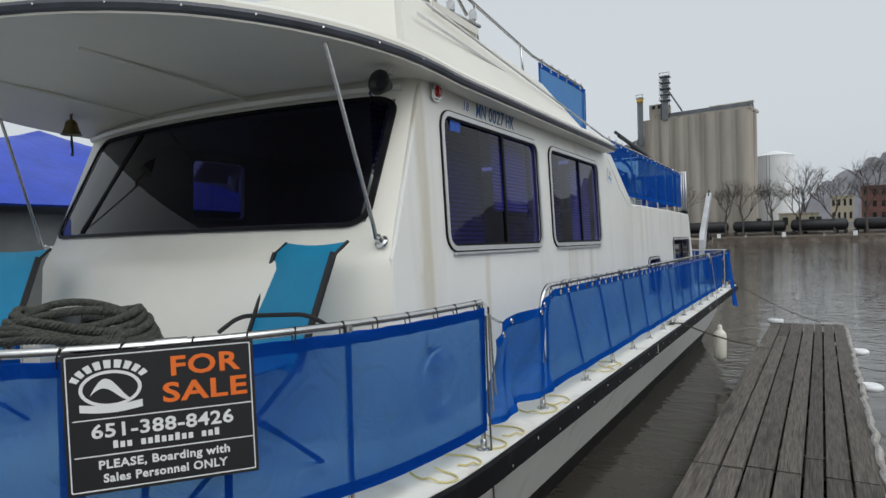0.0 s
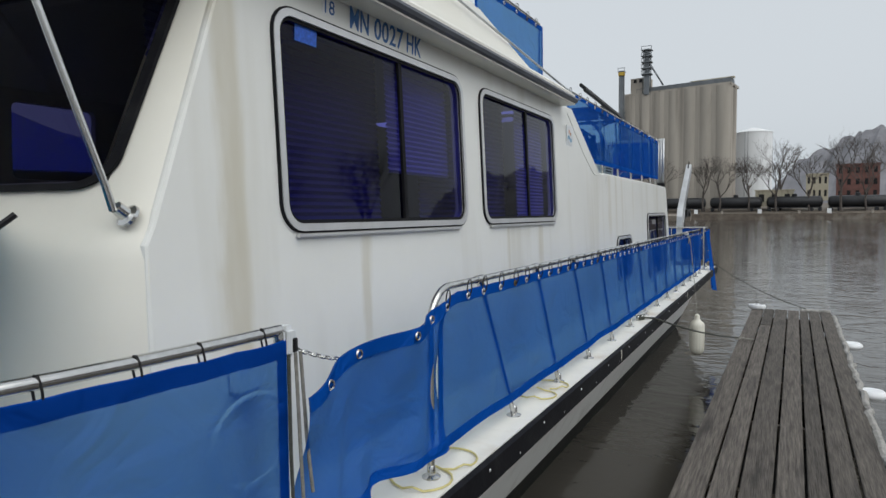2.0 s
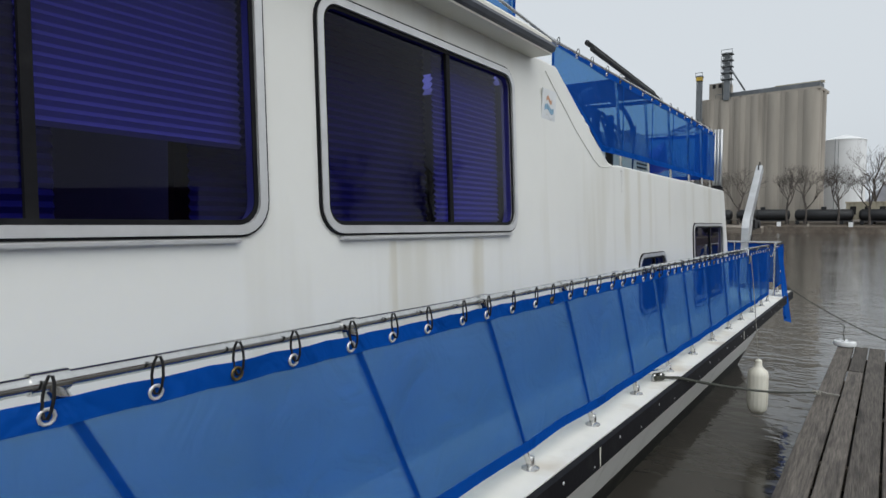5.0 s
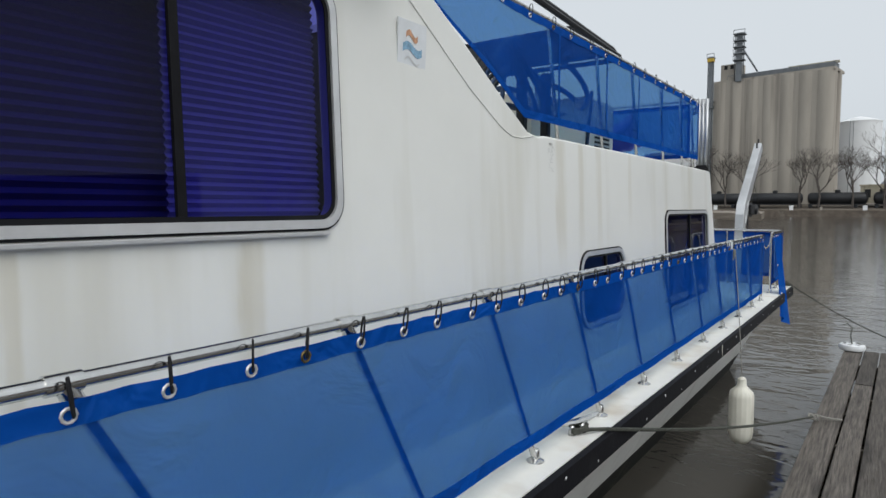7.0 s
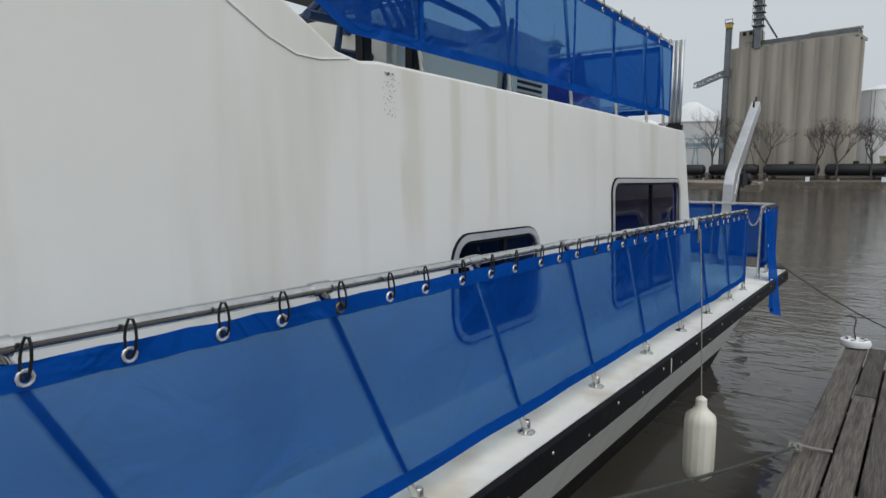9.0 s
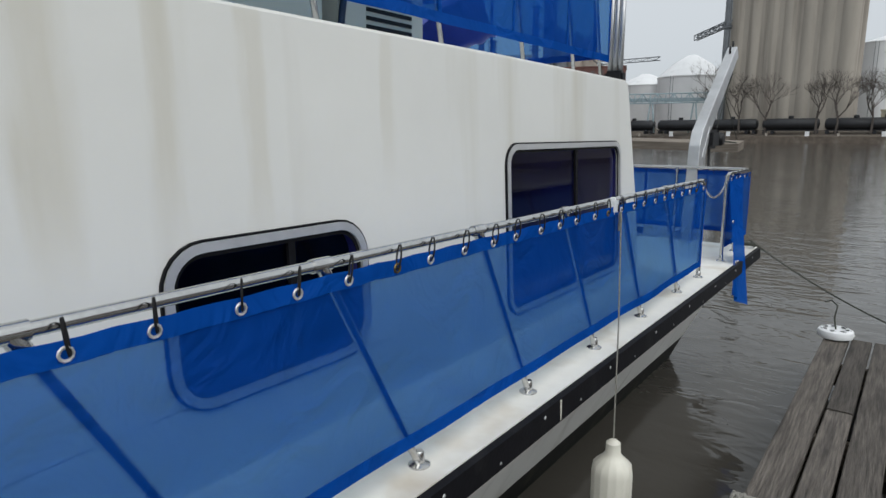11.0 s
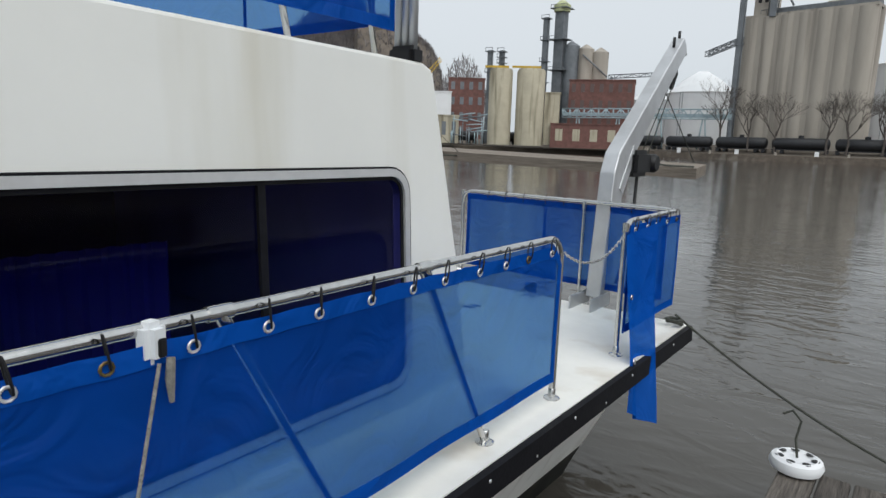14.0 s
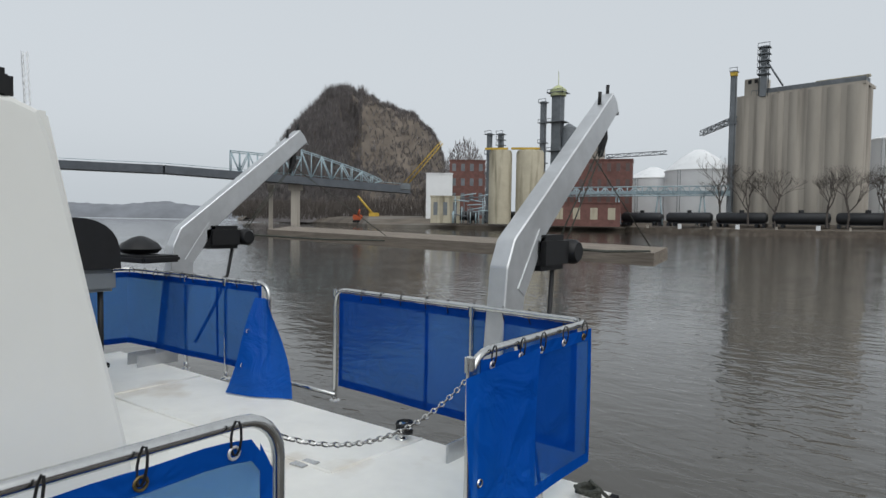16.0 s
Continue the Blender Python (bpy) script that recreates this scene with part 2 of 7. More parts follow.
add_streaks(HULL, (0.22, 0.20, 0.15), 0.5)
BOOT = material("boot_stripe", (0.010, 0.011, 0.010), 0.6, gloss=0.3, vary=0.4, scale=8, stain=(0.06, 0.06, 0.04), stain_amount=0.6, stain_scale=5)
RUBBER = material("black_rubber", (0.006, 0.006, 0.008), 0.6, gloss=0.15, vary=0.3, scale=15, bump=0.1, stain=(0.03, 0.03, 0.03), stain_amount=0.3, stain_scale=9)
CHROME = material("stainless_steel", (0.57, 0.57, 0.56), 0.18, 1.0, vary=0.1, scale=30)
ALU = material("brushed_aluminium", (0.56, 0.57, 0.58), 0.42, 0.75, vary=0.12, scale=4, bump=0.05, stain=(0.35, 0.35, 0.35), stain_amount=0.35, stain_scale=3)
FRAME = material("window_aluminium", (0.62, 0.62, 0.62), 0.38, 0.6, vary=0.08, scale=10)
BLACK = material("black_plastic", (0.009, 0.009, 0.010), 0.5, gloss=0.35, vary=0.2, scale=20)
# curtain violet; in w_d it also paints the lit room
CURTAIN_LIT_ROOM = material("curtain_and_lit_room", (0.10, 0.10, 0.27), 0.8, vary=0.1, scale=3)
# near-black base: the shade inside the cabin is put into the colour
CABIN_SHADE = material("cabin_shade_black", (0.03, 0.03, 0.04), 0.8, vary=0.3, scale=3)
BLIND = material("pleated_blind", (0.58, 0.55, 0.74), 0.8, vary=0.06, scale=4)
PANE = glass_material("tinted_glass", (0.10, 0.105, 0.40), mirror=0.016)
PANE_DARK = glass_material("dark_tinted_glass", (0.10, 0.10, 0.17), mirror=0.012)
SCREEN = mesh_fabric("blue_mesh_fabric", (0.0004, 0.060, 0.355), 0.27)
HEM = mesh_fabric("blue_hem_fabric", (0.0008, 0.082, 0.43), 0.02)
TARP = material("blue_tarpaulin", (0.012, 0.05, 0.42), 0.4, vary=0.2, scale=3, bump=0.4, bump_scale=12)
TEAL = material("teal_sling", (0.0, 0.23, 0.42), 0.65, vary=0.06, scale=8, bump=0.1, bump_scale=500)
ROPE = material("weathered_rope", (0.23, 0.22, 0.195), 0.9, vary=0.3, scale=60, bump=0.6, bump_scale=220)
ROPE_DARK = material("dark_rope", (0.055, 0.058, 0.047), 0.9, vary=0.4, scale=60, bump=0.8, bump_scale=220)
CORD = material("yellow_cord", (0.55, 0.48, 0.20), 0.6, vary=0.1, scale=20)
FENDER = material("fender_vinyl", (0.66, 0.64, 0.56), 0.45, vary=0.08, scale=5, stain=(0.36, 0.33, 0.25), stain_amount=0.6, stain_stretch=(4, 4, 0.6))
WOOD = material("weathered_plank", (0.105, 0.092, 0.080), 0.8, gloss=0.3, vary=0.6, scale=5, stretch=(14, 0.7, 14), bump=0.9, bump_scale=11,
                stain=(0.035, 0.031, 0.028), stain_amount=0.85, stain_stretch=(5, 0.6, 5), stain_scale=2.2, island=0.32)
BEAM = material("old_beam_wood", (0.19, 0.16, 0.13), 0.85, vary=0.4, scale=4, stretch=(0.8, 10, 10), bump=0.5, bump_scale=20, stain=(0.2, 0.17, 0.14), stain_amount=0.6)
FOAM = material("dock_edge_rubber", (0.30, 0.29, 0.27), 0.9, vary=0.3, scale=14, bump=0.6, bump_scale=30, stain=(0.08, 0.08, 0.07), stain_amount=0.7, stain_scale=7)
WATER = water_material()
LAND = material("river_bank", (0.115, 0.095, 0.075), 0.95, vary=0.4, scale=0.15, bump=0.5, bump_scale=1, stain=(0.2, 0.19, 0.17), stain_amount=0.8, stain_scale=0.04)
CONC = material("silo_concrete", (0.36, 0.328, 0.285), 0.9, vary=0.12, scale=0.3, stretch=(1, 1, 0.15), stain=(0.15, 0.13, 0.112), stain_amount=0.7,
                stain_stretch=(0.6, 0.6, 0.02), stain_scale=0.8)
CREAM = material("cream_concrete", (0.42, 0.38, 0.29), 0.9, vary=0.1, scale=0.4, stain=(0.17, 0.15, 0.10), stain_amount=0.9, stain_stretch=(0.8, 0.8, 0.06), stain_scale=0.9)
STEEL = material("grey_steel", (0.16, 0.175, 0.19), 0.6, 0.3, vary=0.2, scale=0.5)
BLUESTEEL = material("pale_blue_steel", (0.34, 0.43, 0.47), 0.6, 0.2, vary=0.15, scale=0.5)
WHITE = material("white_tank_paint", (0.74, 0.75, 0.76), 0.6, vary=0.05, scale=0.2, stain=(0.5, 0.5, 0.5), stain_amount=0.3, stain_stretch=(1, 1, 0.1), stain_scale=0.5)
BRICK = material("red_brick", (0.155, 0.075, 0.064), 0.9, vary=0.25, scale=0.8, stain=(0.09, 0.04, 0.035), stain_amount=0.6, stain_scale=0.2)
TANKCAR = material("black_tank_car", (0.014, 0.015, 0.018), 0.5, vary=0.3, scale=0.8)
ROCK = material("bluff_rock", (0.135, 0.112, 0.092), 0.95, vary=0.4, scale=0.09, bump=0.6, bump_scale=0.3, stain=(0.11, 0.10, 0.09), stain_amount=0.9, stain_scale=0.03)
SCRUB = material("bare_scrub", (0.165, 0.150, 0.148), 0.95, vary=0.35, scale=0.2)
BARK = material("bare_bark", (0.085, 0.072, 0.064), 0.9, vary=0.3, scale=2)
YELLOW = material("machine_yellow", (0.50, 0.33, 0.04), 0.6, vary=0.15, scale=0.6)
ORANGE = material("machine_orange", (0.5, 0.10, 0.03), 0.6, vary=0.15, scale=1)
SIGN_BLACK = material("sign_black", (0.012, 0.012, 0.014), 0.45, vary=0.15, scale=12)
SIGN_WHITE = material("sign_white", (0.75, 0.75, 0.75), 0.5, vary=0.03, scale=12)
SIGN_ORANGE = material("sign_orange", (0.78, 0.16, 0.02), 0.5, vary=0.05, scale=12)
NAVY = material("navy_lettering", (0.025, 0.11, 0.30), 0.5, vary=0.1, scale=30)
RED = material("red_lens", (0.25, 0.01, 0.012), 0.2, vary=0.1, scale=30)
BRASS = material("aged_brass", (0.16, 0.12, 0.05), 0.4, 0.8, vary=0.25, scale=30)
FADED_ORANGE = material("faded_orange", (0.55, 0.30, 0.18), 0.6, vary=0.35, scale=50)
FADED_BLUE = material("faded_blue", (0.22, 0.38, 0.52), 0.6, vary=0.35, scale=50)
DECAL = material("blue_decal", (0.02, 0.10, 0.5), 0.5, vary=0.4, scale=60)
QUAY = material("quay_timber", (0.13, 0.105, 0.085), 0.9, vary=0.35, scale=0.6, stain=(0.28, 0.26, 0.23), stain_amount=0.6, stain_scale=0.3)
# the air's haze is mixed into this pale bluish base
FARWOOD = material("woods_with_haze_tint", (0.17, 0.18, 0.20), 1.0, vary=0.2, scale=0.02)

# ---- building helpers ----


SHIFT = [0.0]       # metres by which a whole section of things is set aft


def part(name, bm, mat, parent=None, label=""):
    """Link a bmesh, in world coordinates, as one mesh object under a thing or under a part."""
    me = bpy.data.meshes.new(name)
    bmesh.ops.translate(bm, verts=bm.verts, vec=(0, SHIFT[0], 0))
    bmesh.ops.recalc_face_normals(bm, faces=bm.faces)
    for e in bm.edges:
        if len(e.link_faces) == 2 and e.calc_face_angle(0.0) > 0.75:
            e.smooth = False
    bm.to_mesh(me)
    bm.free()
    me.materials.append(mat)
    ob = new(name, me)
    if parent:
        ob.parent = parent
        if parent.parent is None:
            ob.matrix_parent_inverse = parent.matrix_basis.inverted()
    if label:
        ob["label"] = label
    return ob


def thing(name, label, category, at=(0, 0, 0), group="", kind=""):
    ob = new(name)
    ob.empty_display_size = 0.1
    ob.location = at
    return tagged(ob, label, category, group, kind)


def box(bm, c, s, rz=0.0, bevel=0.0, m=None):
    r = bmesh.ops.create_cube(bm, size=1.0)
    mat = (m or pose(*c, 0, 0, rz)) @ Matrix.Diagonal((*s, 1))
    bmesh.ops.transform(bm, matrix=mat, verts=r["verts"])
    if bevel:
        ed = {e for v in r["verts"] for e in v.link_edges}
        bmesh.ops.bevel(bm, geom=list(ed), offset=bevel, segments=2, affect="EDGES")
    return bm


def tube(bm, pts, r, seg=8, closed=False, cap=True):
    """Round bar of radius r (or a list of radii) along points."""
    pts = [Vector(p) for p in pts]
    n = len(pts)
    rad = r if isinstance(r, (list, tuple)) else [r] * n
    rings = []
    ref = None
    for i, p in enumerate(pts):
        a = pts[(i - 1) % n] if (i or closed) else p
        b = pts[(i + 1) % n] if (i < n - 1 or closed) else p
        d = (b - a).normalized()
        if ref is None:
            ref = d.orthogonal().normalized()
        ref = (ref - d * ref.dot(d))
        ref = ref.normalized() if ref.length > 1e-6 else d.orthogonal().normalized()
        o = d.cross(ref)
        rings.append([bm.verts.new(p + (ref * math.cos(k * math.tau / seg) + o * math.sin(k * math.tau / seg)) * rad[i]) for k in range(seg)])
    for i in range(n if closed else n - 1):
        a, b = rings[i], rings[(i + 1) % n]
        for k in range(seg):
            bm.faces.new((a[k], a[(k + 1) % seg], b[(k + 1) % seg], b[k])).smooth = True
    if cap and not closed:
        bm.faces.new(rings[0][::-1])
        bm.faces.new(rings[-1])
    return bm


def revolve(bm, profile, c=(0, 0, 0), seg=20, m=None):
    """Turned shape: profile of (radius, height) about the z axis through c."""
    m = m or Matrix.Translation(c)
    rings = []
    for r, z in profile:
        rings.append([bm.verts.new(m @ Vector((max(r, 1e-4) * math.cos(k * math.tau / seg), max(r, 1e-4) * math.sin(k * math.tau / seg), z))) for k in range(seg)])
    for a, b in zip(rings, rings[1:]):
        for k in range(seg):
            bm.faces.new((a[k], a[(k + 1) % seg], b[(k + 1) % seg], b[k])).smooth = True
    bm.faces.new(rings[0][::-1])
    bm.faces.new(rings[-1])
    return bm


def grid(bm, fn, nu, nv, skip=None, smooth=True):
    v = [[bm.verts.new(fn(i / nu, j / nv)) for j in range(nv + 1)] for i in range(nu + 1)]
    for i in range(nu):
        for j in range(nv):
            if skip and skip(i, j):
                continue
            bm.faces.new((v[i][j], v[i + 1][j], v[i + 1][j + 1], v[i][j + 1])).smooth = smooth
    return bm


def thicken(bm, t):
    """Give an open sheet a thickness t along its normals."""
    bmesh.ops.recalc_face_normals(bm, faces=bm.faces)
    bmesh.ops.solidify(bm, geom=list(bm.faces), thickness=t)
    return bm


def rounded(a0, a1, b0, b1, r, n=6):
    """Outline of a rounded rectangle, as (a, b) pairs."""
    out = []
    for ca, cb, s in ((a1 - r, b0 + r, -90), (a1 - r, b1 - r, 0), (a0 + r, b1 - r, 90), (a0 + r, b0 + r, 180)):
        for k in range(n + 1):
            w = radians(s + 90 * k / n)
            out.append((ca + r * math.cos(w), cb + r * math.sin(w)))
    return out


def sheet(bm, outline, holes, place, depth):
    """Flat panel with holes through it: outline and holes as (a, b) pairs, place(a, b, d) gives the point at depth d."""
    made = []
    edges = []
    for loop in [outline] + holes:
        vs = [bm.verts.new((a, b, 0)) for a, b in loop]
        made += vs
        for i in range(len(vs)):
            edges.append(bm.edges.new((vs[i], vs[(i + 1) % len(vs)])))
    bmesh.ops.triangle_fill(bm, use_beauty=True, edges=edges)
    faces = list(bm.faces)
    if depth:
        ex = bmesh.ops.extrude_face_region(bm, geom=faces)
        top = [g for g in ex["geom"] if isinstance(g, bmesh.types.BMVert)]
        for v in top:
            v.co.z = 1
    for v in bm.verts:
        v.co = place(v.co.x, v.co.y, depth * v.co.z)
    return bm


def ring_sheet(bm, outer, inner, place, depth):
    """Frame between two outlines of equal count."""
    n = len(outer)
    loops = []
    for pts, d in ((outer, 0), (outer, depth), (inner, depth), (inner, 0)):
        loops.append([bm.verts.new(place(a, b, d)) for a, b in pts])
    for q in range(4):
        a, b = loops[q], loops[(q + 1) % 4]
        for k in range(n):
            bm.faces.new((a[k], a[(k + 1) % n], b[(k + 1) % n], b[k]))
    return bm


def lettering(name, text, size, m, mat, parent, width=None, label="", bold=0.018):
    """Flat raised letters; m places them (x along the line, y up, z out)."""
    cu = bpy.data.curves.new(name, "FONT")
    cu.body, cu.size, cu.extrude = text, size, 0.0008
    cu.align_x, cu.align_y = "CENTER", "CENTER"
    cu.resolution_u = 3
    cu.space_character = 1.0 + 3 * bold
    cu.offset = size * bold
    tmp = bpy.data.objects.new(name, cu)
    scene.collection.objects.link(tmp)
    dg = bpy.context.evaluated_depsgraph_get()
    me = bpy.data.meshes.new_from_object(tmp.evaluated_get(dg))
    bpy.data.objects.remove(tmp)
    bm = bmesh.new()
    bm.from_mesh(me)
    bpy.data.meshes.remove(me)
    w = max(v.co.x for v in bm.verts) - min(v.co.x for v in bm.verts)
    k = (width / w) if width else 1.0
    bmesh.ops.transform(bm, matrix=m @ Matrix.Diagonal((k, 1, 1, 1)), verts=bm.verts)
    return part(name, bm, mat, parent, label)


def sag(a, b, drop, n=16):
    a, b = Vector(a), Vector(b)
    return [a.lerp(b, k / n) - Vector((0, 0, drop * 4 * (k / n) * (1 - k / n))) for k in range(n + 1)]

# ---- large structure: river, dock, houseboat ----
WZ = -0.36          # water level; the dock's top is z = 0
CX = -3.28          # centre line of the houseboat
DZ = 0.69           # its side deck
RAIL = 1.35         # height of its handrail
FORE = 0.055        # how far aft the cabin front and foredeck stand of the plan numbers

bm = bmesh.new()
grid(bm, lambda u, v: Vector((-2600 + 5200 * u, -2600 + 5200 * v, WZ)), 4, 4, smooth=False)
tagged(part("water", bm, WATER), "grey-brown rippled river water under an overcast sky", "water", kind="structure")

houseboat = thing("houseboat", "white fibreglass houseboat with stained sides moored beside a dock", "houseboat", (CX, 4, WZ))


def side_x(z, out=0.0):
    """The outer face of the cabin's starboard wall, which leans inwards a little."""
    return -1.755 - 0.045 * (z - DZ) + out


WINDOWS = [  # name, y0, y1, z0, z1, radius, mullion
    ("w_a", -0.07, 1.378, 1.55, 2.345, 0.075, 0.755, 0.95),
    ("w_b", 1.585, 2.925, 1.55, 2.345, 0.07, 2.35, 2.4),
    ("w_c", 4.835, 5.595, 0.90, 1.37, 0.10, 5.27, 5.4),
    ("w_d", 6.545, 7.985, 0.775, 1.607, 0.075, 7.33, 7.4),
]
for sgn, nm in ((1, "starboard"), (-1, "port")):
    def place(a, b, d, sgn=sgn):
        return Vector((CX + sgn * (side_x(b) - d - CX), a, b))
    bm = bmesh.new()
    outline = [(-0.605, DZ - 0.03), (8.36, DZ - 0.03), (8.36, 0.75), (8.30, 1.2), (8.155, 1.90), (8.13, 1.97), (8.08, 1.99), (6.5, 2.00), (4.75, 2.00), (4.45, 2.00),
               (4.36, 1.988), (4.25, 2.005), (4.05, 2.115), (3.45, 2.475), (-0.215, 2.475), (-0.245, 2.435), (-0.565, 1.595), (-0.595, 1.535)]
    holes = [rounded(w[1] + 0.03, w[2] - 0.03, w[3] + 0.03, w[4] - 0.03, w[5]) for w in (WINDOWS if sgn > 0 else [("port", 0.56, 1.18, 1.84, 2.40, 0.05)])]
    sheet(bm, outline, holes, place, 0.06)
    ob = part("cabin_wall", bm, GEL, houseboat, "white gelcoat wall with long vertical stains")
    bv = ob.modifiers.new("edge", "BEVEL")
    bv.width, bv.segments, bv.limit_method, bv.angle_limit = 0.012, 2, "ANGLE", radians(60)

# raised moulding that turns down at the notch
bm = bmesh.new()
tube(bm, [(side_x(z) + 0.0, y, z) for y, z in ((3.30, 2.42), (3.72, 2.14), (3.98, 2.00), (4.08, 1.965), (4.18, 1.965), (4.3, 1.985))], 0.0045, 6)
part("moulding", bm, GEL, houseboat)

for name, y0, y1, z0, z1, r, mull, open_to in WINDOWS:
    def place(a, b, d):
        return Vector((side_x(b) + d, a, b))
    bm = bmesh.new()
    sheet(bm, rounded(y0 + 0.032, y1 - 0.032, z0 + 0.032, z1 - 0.032, r), [], lambda a, b, d: Vector((side_x(b) + d - 0.012, a, b)), 0)
    win = part("window", bm, PANE, houseboat, "sliding window with violet-tinted glass")
    win.visible_shadow = False
    bm = bmesh.new()
    ring_sheet(bm, rounded(y0, y1, z0, z1, r + 0.03), rounded(y0 + 0.007, y1 - 0.007, z0 + 0.007, z1 - 0.007, r + 0.023), place, 0.010)
    part("gasket", bm, RUBBER, win)
    bm = bmesh.new()
    ring_sheet(bm, rounded(y0 + 0.007, y1 - 0.007, z0 + 0.007, z1 - 0.007, r + 0.023), rounded(y0 + 0.034, y1 - 0.034, z0 + 0.034, z1 - 0.034, r - 0.004), place, 0.014)
    part("frame", bm, FRAME, win, "dull aluminium frame")
    bm = bmesh.new()
    ring_sheet(bm, rounded(y0 + 0.034, y1 - 0.034, z0 + 0.034, z1 - 0.034, r - 0.004), rounded(y0 + 0.048, y1 - 0.048, z0 + 0.048, z1 - 0.048, r - 0.018), place, 0.004)
    part("seal", bm, RUBBER, win)
    bm = bmesh.new()
    zm = (z0 + z1) / 2
    box(bm, (side_x(zm) - 0.006, mull, zm), (0.014, 0.026, z1 - z0 - 0.09), m=Matrix.Translation((side_x(zm) - 0.006, mull, zm)) @ Euler((0, -math.atan(0.045), 0)).to_matrix().to_4x4())
    part("mullion", bm, RUBBER, win)
    # blind pleats behind the aft leaf, an unlit lining behind the rest
    bm = bmesh.new()
    if name not in ("w_c", "w_d"):
        zb = z0 + (0.0 if name != "w_a" else 0.26)
        n = int((z1 - zb) / 0.024)
        grid(bm, lambda u, v: Vector((side_x(zb + (z1 - zb) * v) - 0.10 + 0.007 * (1 if int(round(v * 2 * n)) % 2 else -1), mull + 0.02 + (y1 - mull - 0.03) * u, zb + (z1 - zb) * v)), 1, 2 * n, smooth=False)
        part("blind", bm, BLIND, win, "closed pleated blind behind the glass")
    else:
        bm.free()
    bm = bmesh.new()
    if name in ("w_a", "w_b"):
        n = int((z1 - z0) / 0.024)
        grid(bm, lambda u, v: Vector((side_x(z0 + (z1 - z0) * v) - 0.24 + 0.007 * (1 if int(round(v * 2 * n)) % 2 else -1), y0 - 0.3 + (mull + 0.45 - y0) * u, z0 - 0.12 + (z1 - z0 + 0.2) * v)), 1, 2 * n, smooth=False)
        part("curtain", bm, CURTAIN_LIT_ROOM, win, "dark curtain behind the glass")
    elif name == "w_d":
        # added panel: its violet stands in for the lit room seen through w_d
        grid(bm, lambda u, v: Vector((side_x(1.2) - 0.42 + 0.015 * math.sin(u * 60), y0 + 0.1 + 0.62 * u, z0 + 0.12 + 0.46 * v)), 40, 2)
        part("curtain", bm, CURTAIN_LIT_ROOM, win, "violet panel standing in for the lit interior behind the glass")
    else:
        bm.free()
# far-side window
bm = bmesh.new()
sheet(bm, rounded(0.58, 1.16, 1.86, 2.38, 0.05), [], lambda a, c, d: Vector((2 * CX - side_x(c) + 0.02, a, c)), 0)
far_win = part("window", bm, glass_material("far_glass", (0.35, 0.35, 0.6)), houseboat, "far-side cabin window")
far_win.visible_shadow = False
# mildew specks below the notch in the roof line
mr = random.Random(17)
bm = bmesh.new()
for k in range(120):
    z = 1.965 - 0.16 * mr.random() ** 2.2
    y = 4.50 + mr.gauss(0, 0.016) + 0.02 * (1.96 - z)
    r = mr.uniform(0.0006, 0.0019)
    bm.faces.new([bm.verts.new((side_x(z) + 0.002, y + r * math.cos(a * 1.26), z + 1.4 * r * math.sin(a * 1.26))) for a in range(5)])
part("mildew", bm, RUBBER, houseboat, "dark mildew specks")["kind"] = "stuff"
# weep strip under the large windows
for y0, y1, z in ((0.0, 1.27, 1.541), (1.67, 2.85, 1.541)):
    bm = bmesh.new()
    box(bm, (side_x(z) + 0.012, (y0 + y1) / 2, z), (0.018, y1 - y0, 0.014), bevel=0.003)
    part("weep_strip", bm, FRAME, houseboat)

# front of the cabin: rows from deck to roof, bowed forward in plan
ROWS_F = [(DZ - 0.03, -0.66, 0.50), (1.19, -0.66, 0.40), (1.495, -0.66, 0.32), (1.555, -0.645, 0.24), (1.615, -0.61, 0.20), (1.715, -0.57, 0.20), (2.355, -0.323, 0.20), (2.405, -0.306, 0.20), (2.475, -0.285, 0.20)]
COLS_F = [-1.0, -0.985, -0.95, -0.86, -0.74, -0.5, -0.25, 0, 0.25, 0.5, 0.74, 0.86, 0.95, 0.985, 1.0]


def front(c, z, out=0.0):
    """Point of the cabin's front; c runs from port -1 to starboard 1."""
    for (za, ya, ba), (zb, yb, bb) in zip(ROWS_F, ROWS_F[1:]):
        if za <= z <= zb + 1e-6:
            k = (z - za) / (zb - za)
            y, b = ya + (yb - ya) * k, ba + (bb - ba) * k
            break
    half = side_x(z) - CX
    corner = 0.05 * max(0.0, (abs(c) - 0.93) / 0.07) ** 2
    return Vector((CX + c * half, y + FORE - b * (1 - c * c) - out + corner - 0.03, z))


bm = bmesh.new()


def ws_c(a, b):
    """Windshield sides slope: inwards towards the roof to port, outwards to starboard."""
    k = max(0.0, min(1.0, (b - 1.715) / 0.64))
    return a * (1.06 - 0.17 * k) if a < 0 else a * (1.045 + 0.035 * k)


def front_grid(u, v):
    c, z = COLS_F[round(u * (len(COLS_F) - 1))], ROWS_F[round(v * (len(ROWS_F) - 1))][0]
    return front(ws_c(c, z) if abs(c) == 0.86 else c, z)


grid(bm, front_grid, len(COLS_F) - 1, len(ROWS_F) - 1, skip=lambda i, j: j == 5 and 3 <= i <= 10)
thicken(bm, 0.05)
part("cabin_front", bm, GEL_CLEAN, houseboat, "cream front panel with a moulded shoulder")


def ws_place(a, b, d):
    return front(ws_c(a, b), b, d + 0.004)


bm = bmesh.new()
N = 24
grid(bm, lambda u, v: ws_place(-0.84 + 1.68 * u, 1.708 + 0.654 * v, 0.0), N, 8)
